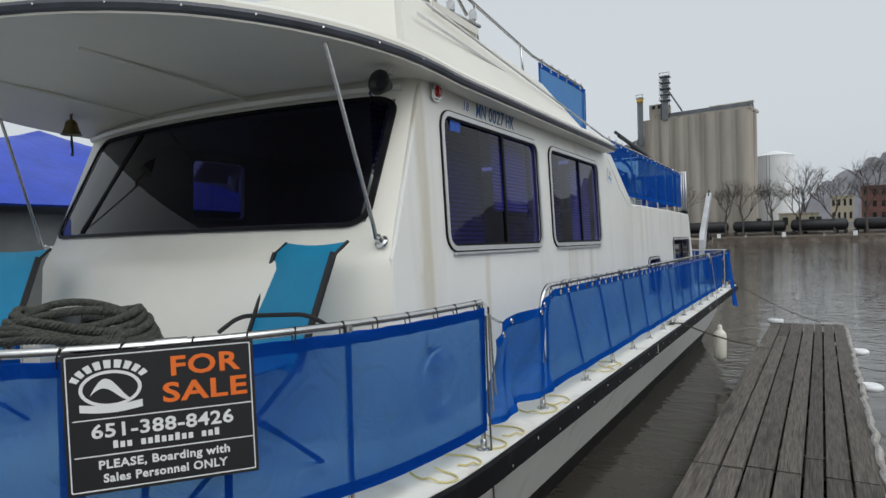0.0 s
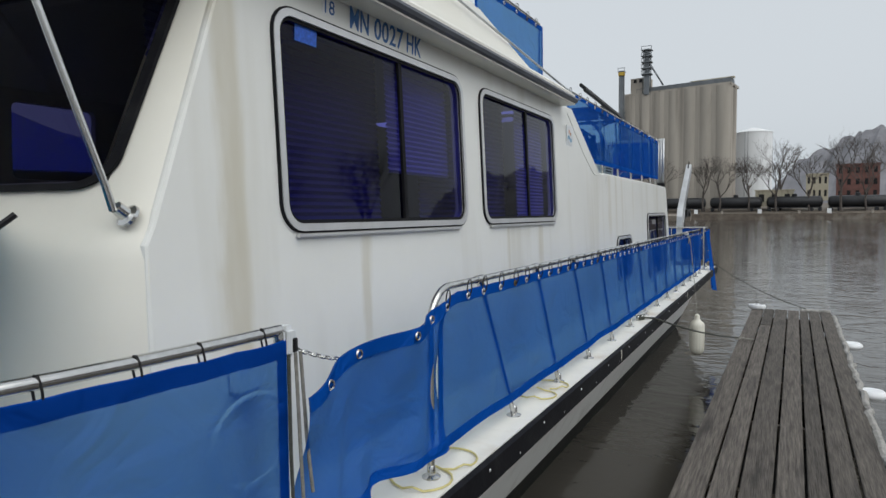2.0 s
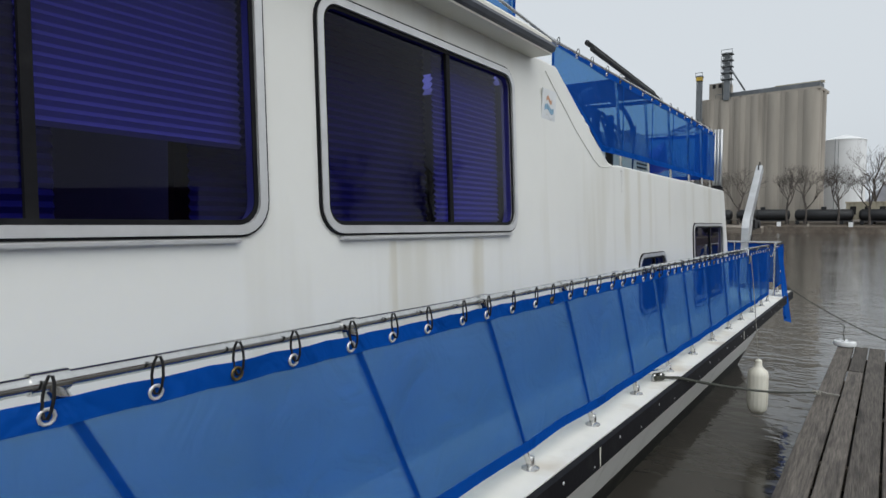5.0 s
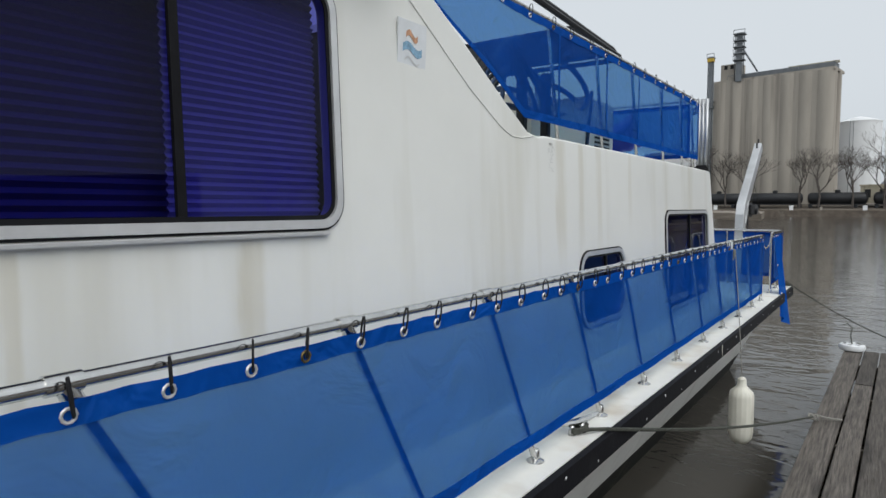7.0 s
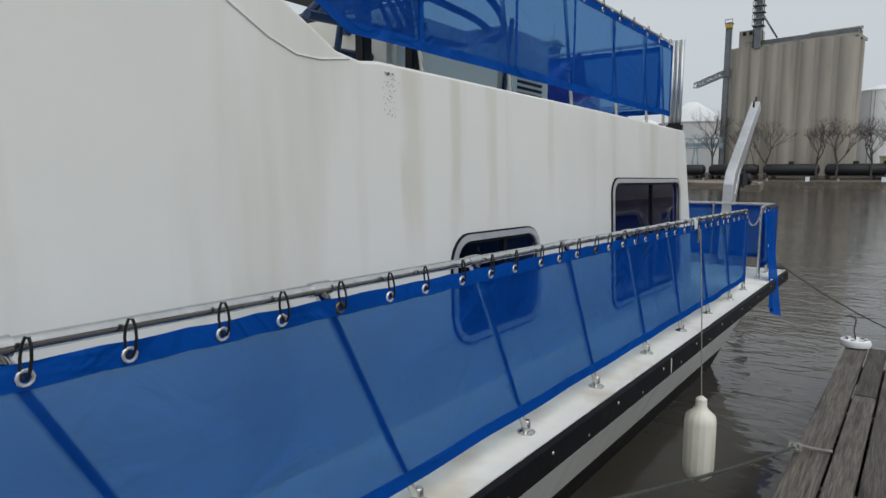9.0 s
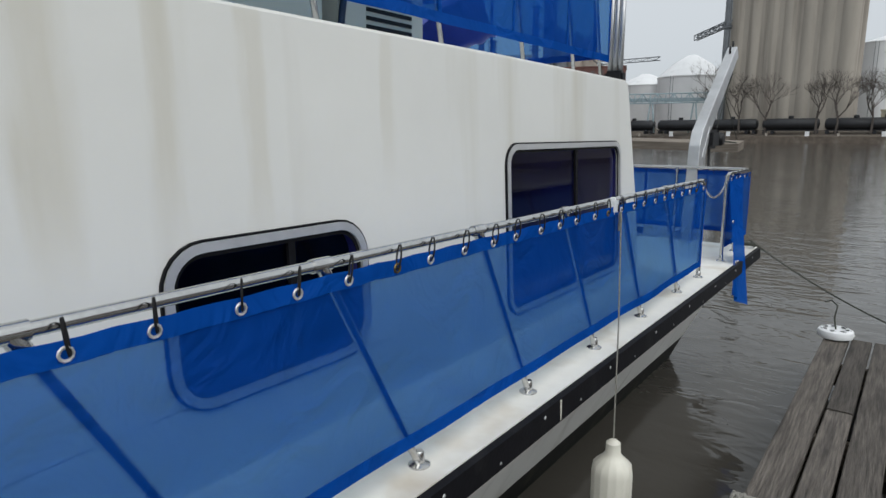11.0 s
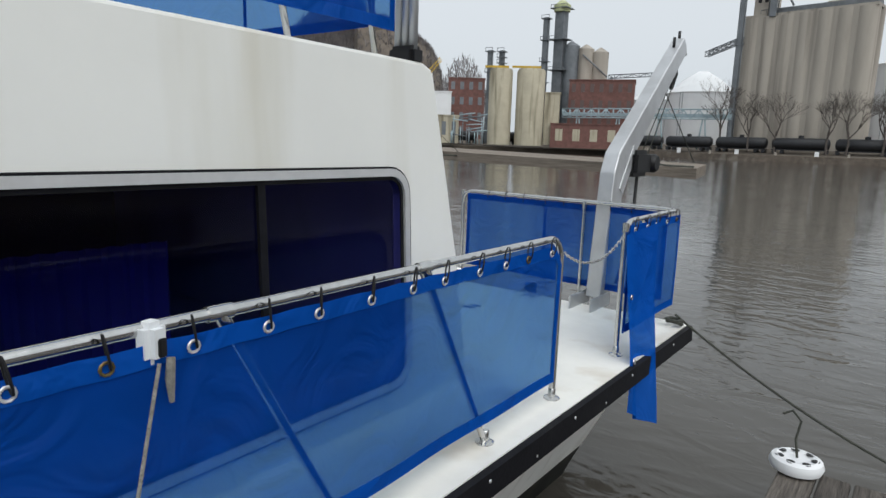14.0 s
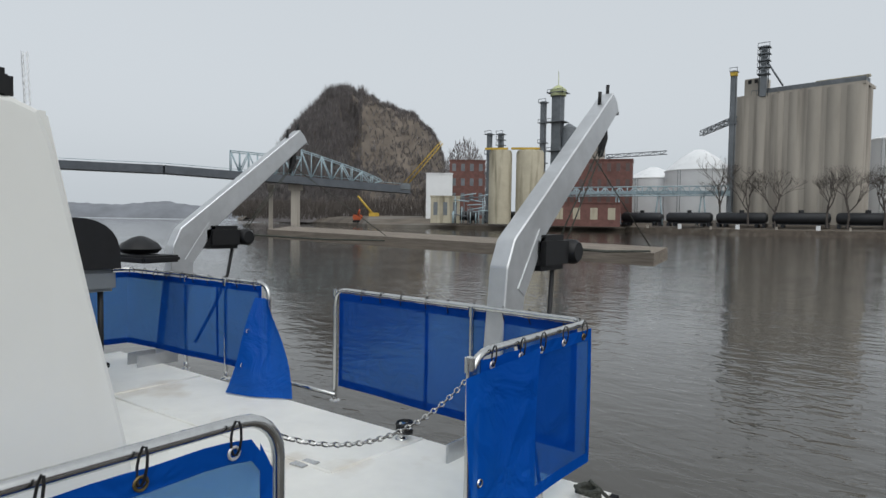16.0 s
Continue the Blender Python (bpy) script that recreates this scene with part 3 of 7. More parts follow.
wind = part("windshield", bm, PANE_DARK, houseboat, "wide dark tinted windshield")
wind.visible_shadow = False


def dense(loop, n=6):
    out = []
    for (a0, b0), (a1, b1) in zip(loop, loop[1:] + loop[:1]):
        k = max(1, int(abs(a1 - a0) / 0.12))
        out += [(a0 + (a1 - a0) * i / k, b0 + (b1 - b0) * i / k) for i in range(k)]
    return out


outer, inner = dense(rounded(-0.875, 0.875, 1.690, 2.379, 0.09)), dense(rounded(-0.855, 0.855, 1.710, 2.360, 0.075))
bm = bmesh.new()
ring_sheet(bm, outer, inner, ws_place, 0.012) if len(outer) == len(inner) else None
part("frame", bm, RUBBER, wind)
o2, i2 = dense(rounded(-0.862, 0.862, 1.702, 2.367, 0.082)), dense(rounded(-0.845, 0.845, 1.720, 2.350, 0.07))
bm = bmesh.new()
ring_sheet(bm, o2, i2, ws_place, 0.018) if len(o2) == len(i2) else None
part("trim", bm, FRAME, wind, "bright aluminium trim")
bm = bmesh.new()
tube(bm, [ws_place(-0.58, 1.72, 0.0), ws_place(-0.42, 2.35, 0.0)], 0.016, 6)
part("mullion", bm, BLACK, wind)

# cabin floor and added backing, near-black for the unlit inside; aft bulkhead, low and high roofs
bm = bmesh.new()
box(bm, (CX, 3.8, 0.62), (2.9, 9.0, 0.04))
part("cabin_floor", bm, CABIN_SHADE, houseboat)
# added upright sheet that blocks the view through and keeps the windows dark
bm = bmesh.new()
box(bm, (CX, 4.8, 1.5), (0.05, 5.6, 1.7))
part("cabin_dark_backing", bm, CABIN_SHADE, houseboat)
bm = bmesh.new()
grid(bm, lambda u, v: Vector((CX + (2 * u - 1) * (side_x(0.66 + 1.3 * v) - 0.012 - CX), 8.35 - 0.20 * max(0, (0.66 + 1.3 * v - 0.9) / 1.06) , 0.66 + 1.3 * v)), 4, 5)
thicken(bm, 0.05)
part("aft_bulkhead", bm, GEL, houseboat)
bm = bmesh.new()
box(bm, (CX, 6.2, 1.955), (2 * (side_x(1.96) - CX) - 0.10, 3.92, 0.04))
part("aft_roof", bm, GEL, houseboat)
bm = bmesh.new()
grid(bm, lambda u, v: Vector((CX + (2 * u - 1) * 1.40, 4.40 - 0.92 * v, 1.96 + 0.50 * v)), 2, 4)
thicken(bm, 0.05)
part("cabin_back_slope", bm, GEL, houseboat)

# main roof with the visor over the bow
HALF = 1.565


def roof_plan(s):
    """Edge of the roof from the aft starboard corner round the visor to the aft port corner."""
    if s < 0.3:
        return Vector((CX + HALF, 3.13 - (3.13 + 0.30 - FORE) * s / 0.3))
    if s > 0.7:
        return Vector((CX - HALF, -0.30 + FORE + (3.43 - FORE) * (s - 0.7) / 0.3))
    w = math.pi * (s - 0.3) / 0.4
    return Vector((CX + HALF * math.cos(w), -0.30 + FORE - 1.62 * math.sin(w) ** 0.94))


def roof_z(p):
    return 2.497 + 0.055 * max(0.0, min(1.0, (-p.y) / 1.4))


NR = 90
bm = bmesh.new()
low, mid, top = [], [], []
for k in range(NR + 1):
    p = roof_plan(k / NR)
    z = roof_z(p)
    low.append(bm.verts.new((p.x, p.y, z - 0.045)))
    mid.append(bm.verts.new((p.x, p.y, z + 0.03)))
    q = Vector((CX, 1.6)) + (p - Vector((CX, 1.6))) * 0.955
    top.append(bm.verts.new((q.x, q.y, z + 0.085)))
for a, b in ((low, mid), (mid, top)):
    for k in range(NR):
        bm.faces.new((a[k], a[k + 1], b[k + 1], b[k])).smooth = True
    bm.faces.new((a[NR], a[0], b[0], b[NR]))
bm.faces.new(top)
bm.faces.new(low[::-1])
part("roof", bm, GEL_CLEAN, houseboat, "cream roof with a rounded visor over the foredeck")
bm = bmesh.new()
edge = [roof_plan(k / NR) for k in range(NR + 1)]
tube(bm, [(p.x, p.y, roof_z(p) - 0.012) for p in edge], 0.024, 8)
part("roof_edge_trim", bm, material("roof_trim_grey", (0.055, 0.06, 0.075), 0.4, vary=0.3, scale=6), houseboat, "dark grey rubber edge trim")
for k in range(26, 66, 2):
    p = edge[k]
    bm = bmesh.new()
    n = Vector((p.x - CX, p.y - 0.5)).normalized()
    box(bm, (p.x + n.x * 0.022, p.y + n.y * 0.022, roof_z(p) - 0.012), (0.010, 0.010, 0.010), math.degrees(math.atan2(n.y, n.x)), 0.002)
    part("screw", bm, CHROME, houseboat)
# bead where the visor meets the cabin front
bm = bmesh.new()
tube(bm, [front(c / 20, 2.42, 0.012) for c in range(-19, 20)], 0.022, 6)
part("visor_bead", bm, GEL_CLEAN, houseboat)
for c in (-0.33, 0.33):
    bm = bmesh.new()
    tube(bm, [(CX + c * 1.3, -0.33 - 0.1 * k, 2.432 + 0.006 * k) for k in range(12)], 0.011, 6)
    part("visor_rib", bm, GEL_CLEAN, houseboat)

# sloping coaming of the fly bridge
bm = bmesh.new()


def coam(u, v):
    # v up; u aft, the aft end slopes
    y = -0.40 + 2.95 * u + v * (0.35 - 0.75 * u)
    return Vector((CX + 1.42 - 0.26 * v, y, 2.545 + 0.50 * v - 0.10 * u * v))


grid(bm, coam, 10, 6)
thicken(bm, 0.05)
part("bridge_coaming", bm, GEL_CLEAN, houseboat, "cream sloping coaming of the fly bridge")
bm = bmesh.new()
grid(bm, lambda u, v: (lambda p: Vector((2 * CX - p.x, p.y, p.z)))(coam(u, v)), 10, 6)
thicken(bm, 0.05)
part("bridge_coaming", bm, GEL_CLEAN, houseboat)
bm = bmesh.new()
grid(bm, lambda u, v: Vector((CX + (2 * u - 1) * (1.42 - 0.26 * v), -0.40 - 0.35 * (1 - (2 * u - 1) ** 2) + 0.35 * v, 2.545 + 0.5 * v)), 12, 5)
thicken(bm, 0.05)
part("bridge_front", bm, GEL_CLEAN, houseboat)

# deck, rub rail and hull: plan outline of the deck edge
HB = CX + 2.02


def deck_half(y):
    """Half beam of the deck at y: straight sides, rounded bow and square stern."""
    if y > -0.70:
        return 2.02
    k = min(1.0, (-0.70 - y) / 1.92)
    return 2.02 * math.sqrt(max(0.0, 1 - k ** 2.4))


YS = [9.93, 9.2, 8, 6.5, 5, 3.5, 2, 0.8, 0] + [y + FORE for y in (-0.75, -1.0, -1.3, -1.6, -1.85, -2.05, -2.25, -2.4, -2.52, -2.6, -2.65, -2.668)]
loop_deck = [(CX + deck_half(y), y) for y in YS] + [(CX - deck_half(y), y) for y in YS[::-1]]
bm = bmesh.new()
lo = [bm.verts.new((x, y, DZ - 0.03)) for x, y in loop_deck]
hi = [bm.verts.new((x, y, DZ)) for x, y in loop_deck]
bm.faces.new(hi)
bm.faces.new(lo[::-1])
for k in range(len(hi)):
    bm.faces.new((lo[k], lo[(k + 1) % len(hi)], hi[(k + 1) % len(hi)], hi[k]))
part("deck", bm, DECK, houseboat, "white non-skid deck with brown stains")
bm = bmesh.new()


def band(bm, d0, z0, d1, z1):
    n = len(loop_deck)
    rows = []
    for d, z in ((d0, z0), (d1, z1)):
        row = []
        for x, y in loop_deck:
            nx = (x - CX) / 2.02
            row.append(bm.verts.new((x + d * nx, y + (d if y > 9 else (-d * (1 - abs(nx)) if y < -1 else 0)), z)))
        rows.append(row)
    for k in range(n):
        bm.faces.new((rows[0][k], rows[0][(k + 1) % n], rows[1][(k + 1) % n], rows[1][k]))


band(bm, 0.0, DZ - 0.005, 0.022, DZ - 0.012)
band(bm, 0.022, DZ - 0.012, 0.026, DZ - 0.10)
band(bm, 0.026, DZ - 0.10, -0.02, DZ - 0.112)
bmesh.ops.remove_doubles(bm, verts=bm.verts, dist=0.001)
part("rub_rail", bm, RUBBER, houseboat, "scuffed black rubber rub rail")
bm = bmesh.new()
revolve(bm, [(0.0075, 0), (0.006, 0.002), (0.002, 0.0035)], (0, 0, 0), 8)
bmesh.ops.rotate(bm, verts=bm.verts, matrix=Matrix.Rotation(radians(90), 3, "Y"))
first_rivet = part("rivet", bm, FRAME, houseboat)
for k in range(34):
    ob = first_rivet if k == 0 else new("rivet", first_rivet.data)
    ob.parent = houseboat
    ob.matrix_parent_inverse = houseboat.matrix_basis.inverted()
    ob.location = (CX + 2.043, -0.5 + 0.306 * k, DZ - (0.04 if k % 2 else 0.078))
for y in (2.62, 6.05):
    bm = bmesh.new()
    box(bm, (CX + 2.044, y, DZ - 0.056), (0.006, 0.007, 0.082), 0, 0.001)
    part("rub_rail_joint", bm, FENDER, houseboat)
bm = bmesh.new()


def hull_pt(y, z):
    k = max(0.0, min(1.0, (0.60 - z) / 0.96))
    half = deck_half(max(y, -2.61)) - 0.10 - 0.50 * k ** 0.85
    return max(half, 0.02)


HY = [9.75, 8, 6, 4, 2, 0.5, -0.6, -1.0, -1.3, -1.6, -1.85, -2.05, -2.15, -2.2]


def hull(bm, z0, z1):
    for sgn in (1, -1):
        rows = []
        for z in (z0, (z0 + z1) / 2, z1):
            rows.append([bm.verts.new((CX + sgn * hull_pt(y, z), y + 0.10 * (z - 0.6) * (1 if y > 9 else 0), z)) for y in HY])
        for a, b in zip(rows, rows[1:]):
            for k in range(len(HY) - 1):
                bm.faces.new((a[k], a[k + 1], b[k + 1], b[k])).smooth = True
        for a, b in zip(rows, rows[1:]):
            c = [bm.verts.new((CX, HY[0], v.co.z)) for v in (a[0], b[0])]
            bm.faces.new((a[0], b[0], c[1], c[0]))


hull(bm, -0.14, DZ - 0.05)
part("hull_side", bm, HULL, houseboat, "off-white hull side with scuffs")
bm = bmesh.new()
hull(bm, WZ - 0.2, -0.14)
part("boot_stripe", bm, BOOT, houseboat, "black bottom paint at the waterline")
bm = bmesh.new()
box(bm, (CX, 9.55, DZ - 0.065), (3.6, 0.7, 0.05))
part("stern_platform_beam", bm, HULL, houseboat)

# ---- dock ----
dock = tagged(new("dock"), "long floating dock of weathered grey planks", "dock", kind="structure")
DOCK_TURN = 0.017


def dock_x(y):
    return -0.87 + DOCK_TURN * y


DW = 1.14
bm = bmesh.new()
for k in range(2):
    box(bm, (dock_x(2) + 0.06 + k * (DW - 0.12), 1.7, -0.15), (0.05, 16.4, 0.20), -math.degrees(DOCK_TURN))
for k in range(12):
    box(bm, (dock_x(-6 + k * 1.4) + DW / 2, -6 + k * 1.4, -0.14), (DW - 0.14, 0.05, 0.16), -math.degrees(DOCK_TURN))
part("dock_frame", bm, BEAM, dock)
for k in range(6):
    bm = bmesh.new()
    y = -5.5 + k * 2.9
    box(bm, (dock_x(y) + DW / 2, y, -0.36), (0.8, 1.3, 0.30), bevel=0.05)
    part("float", bm, BLACK, dock)
rng = random.Random(7)
WIDTHS = [0.19, 0.155, 0.185, 0.165, 0.125, 0.155, 0.165]
x = 0.0
for i, w in enumerate(WIDTHS):
    brk = 1.72 + (0.06 if i > 1 else 0) + (0.0 if i != 4 else 0.35)
    brk2 = 8.3 if i in (4, 1) else 9.96
    for y0, y1 in ((-6.2, brk - 0.006), (brk + 0.006, min(brk2, 9.96) - 0.004)) + (((8.305, 9.96),) if brk2 < 9 else ()):
        bm = bmesh.new()
        yc = (y0 + y1) / 2
        m = Matrix.Translation((dock_x(yc) + x + w / 2, yc, -0.02 + rng.uniform(-0.004, 0.004))) @ Euler((0, rng.uniform(-0.012, 0.012), -math.atan(DOCK_TURN))).to_matrix().to_4x4()
        box(bm, (0, 0, 0), (w - 0.017, y1 - y0 + rng.uniform(-0.01, 0.0), 0.04), bevel=0.005, m=m)
        ob = part("plank", bm, WOOD, dock)
    x += w

# ---- railing, screens and fittings of the houseboat ----
railing = thing("boat_railing", "stainless steel handrail round the houseboat deck", "railing", (-1.35, 4, DZ))


def bow_rail(s):
    """Plan of the bow rail, s from 0 at the boarding gap to 1 at the port gap, set in from the deck edge."""
    w = s * 2 - 1
    a = math.pi / 2 * w
    x = CX - 1.935 * math.copysign(abs(math.sin(a)) ** 0.62, math.sin(a)) if abs(w) > 1e-6 else CX
    y = -0.62 + FORE - 1.93 * abs(math.cos(a)) ** 0.86
    return Vector((x, y))


def stanchion(foot, top, parent, r=0.0115):
    bm = bmesh.new()
    tube(bm, [foot, top], r, 10)
    st = part("stanchion", bm, CHROME, parent)
    bm = bmesh.new()
    f = Vector(foot)
    revolve(bm, [(0.034, 0), (0.033, 0.004), (0.026, 0.008), (0.0165, 0.012), (0.015, 0.042), (0.0125, 0.046)], f, 16)
    part("base", bm, CHROME, st)
    bm = bmesh.new()
    d = (Vector(top) - f).normalized()
    tube(bm, [Vector(top) - d * 0.045, Vector(top) - d * 0.002], 0.0165, 10)
    part("fitting", bm, CHROME, st)
    return st


def sleeve(a, b, parent):
    bm = bmesh.new()
    tube(bm, [a, b], 0.0172, 12)
    part("rail_joint", bm, CHROME, parent)


RX = -1.358
FEET = [0.948, 1.60, 2.22, 2.84, 3.466, 4.10, 4.72, 5.351, 6.012, 6.632, 7.252, 7.902]
bm = bmesh.new()
Y0 = 0.185
BEND = 0.14       # radius of its forward bend
bend = [(RX, Y0 + BEND * (1 - math.cos(k * math.pi / 16)), RAIL - BEND + BEND * math.sin(k * math.pi / 16)) for k in range(9)]
end = [(RX, 8.31 + 0.09 * math.sin(k * math.pi / 12), RAIL - 0.09 + 0.09 * math.cos(k * math.pi / 12)) for k in range(7)]
tube(bm, [(RX, Y0, DZ)] + bend + [(RX, y, RAIL) for y in (0.5, 2, 4, 6, 8)] + end + [(RX, 8.40, DZ)], 0.0135, 12)
part("handrail", bm, CHROME, railing)
for f in FEET:
    stanchion((RX + 0.004, f, DZ), (RX, f - 0.355, RAIL), railing)
    sleeve((RX, f - 0.383, RAIL), (RX, f - 0.327, RAIL), railing)
for y in (Y0, 8.40):
    bm = bmesh.new()
    revolve(bm, [(0.034, 0), (0.033, 0.004), (0.026, 0.008), (0.0165, 0.012), (0.015, 0.042), (0.0125, 0.046)], (RX, y, DZ), 16)
    part("base", bm, CHROME, railing)

bm = bmesh.new()
bow = [bow_rail(k / 60) for k in range(61)]
tube(bm, [(p.x, p.y, RAIL - 0.012) for p in bow], 0.0135, 12)
part("handrail", bm, CHROME, railing)
for s in (0.0, 0.12, 0.24, 0.36, 0.5, 0.64, 0.76, 0.88, 1.0):
    p = bow_rail(s)
    stanchion((p.x, p.y, DZ), (p.x, p.y, RAIL - 0.012), railing)
for k in (13, 20):
    sleeve((bow[k].x, bow[k].y, RAIL - 0.012), (bow[k + 1].x, bow[k + 1].y, RAIL - 0.012), railing)
# far side and stern rails
bm = bmesh.new()
PX = 2 * CX - RX
tube(bm, [(PX, 0.1, DZ), (PX, 0.1, RAIL)] + [(PX, y, RAIL) for y in (2, 5, 8)] + [(PX, 9.0, RAIL)], 0.0135, 8)
part("handrail", bm, CHROME, railing)


def bent(pts, r, n=5):
    """Path with its inner corners rounded off by radius r."""
    pts = [Vector(p) for p in pts]
    out = [pts[0]]
    for a, b, c in zip(pts, pts[1:], pts[2:]):
        d0, d1 = (a - b).normalized(), (c - b).normalized()
        for k in range(n + 1):
            t = k / n
            out.append((b + d0 * r) * (1 - t) ** 2 + b * 2 * t * (1 - t) + (b + d1 * r) * t * t)
    return out + [pts[-1]]


SY = 9.965
STERN = bent([(-1.37, 9.10, DZ), (-1.38, 9.12, RAIL), (-1.385, SY, RAIL), (-3.03, 10.10, RAIL - 0.005), (-3.03, 10.10, DZ)], 0.10)
PSTERN = bent([(-3.52, 10.0, DZ), (-3.52, 10.0, RAIL - 0.005), (-5.17, SY, RAIL), (-5.17, 9.0, RAIL)], 0.10)
for pts in (STERN, PSTERN):
    bm = bmesh.new()
    tube(bm, pts, 0.0135, 10)
    part("stern_rail", bm, CHROME, railing)
for x, y in ((-1.37, 9.10), (-1.385, 9.62), (-2.0, 10.01), (-3.03, 10.10), (-3.95, 9.98), (-4.4, 9.96), (-5.17, 9.4)):
    stanchion((x, y - 0.02 if x > -1.39 and y > 9.5 else y, DZ), (x, y - (0.22 if x > -1.39 and y > 9.5 else 0), RAIL - 0.002), railing)


def screen(name, label, path, z_top, z_bot, group, wave=0.008, seams=(), rail_z=RAIL, tie_step=0.16, phase=0.0):
    """Mesh privacy screen along a plan path (list of (x, y)), hung under the rail with ties through grommets."""
    pts = [Vector((p[0], p[1])) for p in path]
    length = [0.0]
    for a, b in zip(pts, pts[1:]):
        length.append(length[-1] + (b - a).length)
    total = length[-1]

    def at(d):
        d = max(0.0, min(total, d))
        for k in range(len(pts) - 1):
            if d <= length[k + 1] + 1e-9:
                t = (d - length[k]) / max(1e-9, length[k + 1] - length[k])
                p = pts[k].lerp(pts[k + 1], t)
                n = (pts[k + 1] - pts[k]).normalized()
                return p, Vector((n.y, -n.x)), n
    th = thing(name, label, "privacy screen", (pts[0].x, pts[0].y, z_bot(0) if callable(z_bot) else z_bot), group)

    def pt(d, v, out=0.0):
        p, n, _ = at(d)
        w = out + wave * (noise.noise(Vector((d * 1.6 + phase, v * 0.8, 3.1))) * 1.6 + 0.5 * math.sin(d * 9.8 + phase)) * (0.25 + 0.75 * (1 - v))
        zt, zb = z_top(d) if callable(z_top) else z_top, z_bot(d) if callable(z_bot) else z_bot
        zt -= 0.004 * abs(math.sin(math.pi * d / tie_step))
        return Vector((p.x + n.x * w, p.y + n.y * w, zb + (zt - zb) * v))

    nu = max(12, int(total / 0.05))
    bm = bmesh.new()
    grid(bm, lambda u, v: pt(u * total, v), nu, 8)
    part("fabric", bm, SCREEN, th, "see-through blue mesh")
    for v0, v1, nm in ((0.925, 1.003, "top_hem"), (-0.003, 0.075, "bottom_hem")):
        bm = bmesh.new()
        grid(bm, lambda u, v: pt(u * total, v0 + (v1 - v0) * v, 0.003), nu, 2, smooth=False)
        thicken(bm, 0.0012)
        part(nm, bm, HEM, th)
    for d in (0.012, total - 0.012):
        bm = bmesh.new()
        grid(bm, lambda u, v: pt(d + (u - 0.5) * 0.035, v, 0.003), 1, 8)
        thicken(bm, 0.0012)
        part("side_hem", bm, HEM, th)
    for d in seams:
        bm = bmesh.new()
        grid(bm, lambda u, v: pt(d + (u - 0.5) * 0.024, v, 0.003), 1, 8)
        thicken(bm, 0.0012)
        part("seam", bm, HEM, th)
    k = 0
    d = 0.06
    while d < total - 0.03:
        p, n, tan = at(d)
        top = pt(d, 0.962, 0.006)
        bm = bmesh.new()
        m = Matrix.Translation(top) @ Matrix(((tan.x, 0, n.x, 0), (tan.y, 0, n.y, 0), (0, 1, 0, 0), (0, 0, 0, 1)))
        tube(bm, [m @ Vector((0.0115 * math.cos(a * math.tau / 10), 0.0115 * math.sin(a * math.tau / 10), 0)) for a in range(10)], 0.0032, 6, closed=True)
        part("grommet", bm, BRASS if k % 9 == 4 else FRAME, th)
        bm = bmesh.new()
        hgt = min(0.06, rail_z + 0.015 - top.z)
        tube(bm, [Vector((p.x + n.x * (0.012 + 0.008 * math.cos(a * math.tau / 10)) + tan.x * 0.006 * math.sin(a * math.tau / 10 + 0.4 * k),
                          p.y + n.y * (0.004 + 0.017 * math.cos(a * math.tau / 10)) + tan.y * 0.006 * math.sin(a * math.tau / 10 + 0.4 * k),
                          top.z + hgt / 2 + (hgt / 2 + 0.003) * math.sin(a * math.tau / 10))) for a in range(10)], 0.0026, 5, closed=True)
        part("tie", bm, BLACK, th)
        k += 1
        d += tie_step * (1 + 0.12 * math.sin(k * 2.3))
    return th


OX = RX + 0.018


def side_top(d):
    """Top edge of the long screen: it follows the rail round its bends at both ends."""
    drop = 0.0
    for from_end, r in ((d, BEND), (8.37 - 0.205 - d, 0.09)):
        if from_end < r:
            drop += r - math.sqrt(max(0.0, r * r - (r - from_end) ** 2))
    return RAIL - 0.022 - 0.9 * drop


screen("privacy_screen", "long blue mesh privacy screen tied along the side handrail", [(OX, 0.205), (OX, 8.37)], side_top, 0.775, "deck screens",
       seams=(0.02,), phase=1.0)
bowpath = [(p.x, p.y) for p in [bow_rail(k / 60) for k in range(61)]]
off = []
for k, (x, y) in enumerate(bowpath):
    n = Vector((x - CX, (y + 0.6 - FORE) * 0.9 - 0.02)).normalized()
    off.append((x + n.x * 0.018, y + n.y * 0.018))
screen("privacy_screen", "blue mesh privacy screen tied round the bow rail", off, RAIL - 0.035, 0.775, "deck screens", seams=(1.25, 2.4, 3.4), rail_z=RAIL - 0.012, phase=4.0)
# loose sagging piece over the boarding gap
bm = bmesh.new()


def gap(u, v):
    y = -0.53 + 0.745 * u
    zt = 1.17 + 0.012 * math.sin(6 * u) + 0.145 * u + 0.015 * math.sin(math.pi * u)
    w = 0.03 * math.sin(9 * u + 2 * v) * (0.4 + math.sin(math.pi * u)) + 0.02 * math.sin(3 + 5 * v) + 0.014 * math.sin(21 * u - 6 * v) * (1 - 0.6 * v)
    return Vector((OX + 0.015 + w, y, 0.79 + (zt - 0.79) * v))


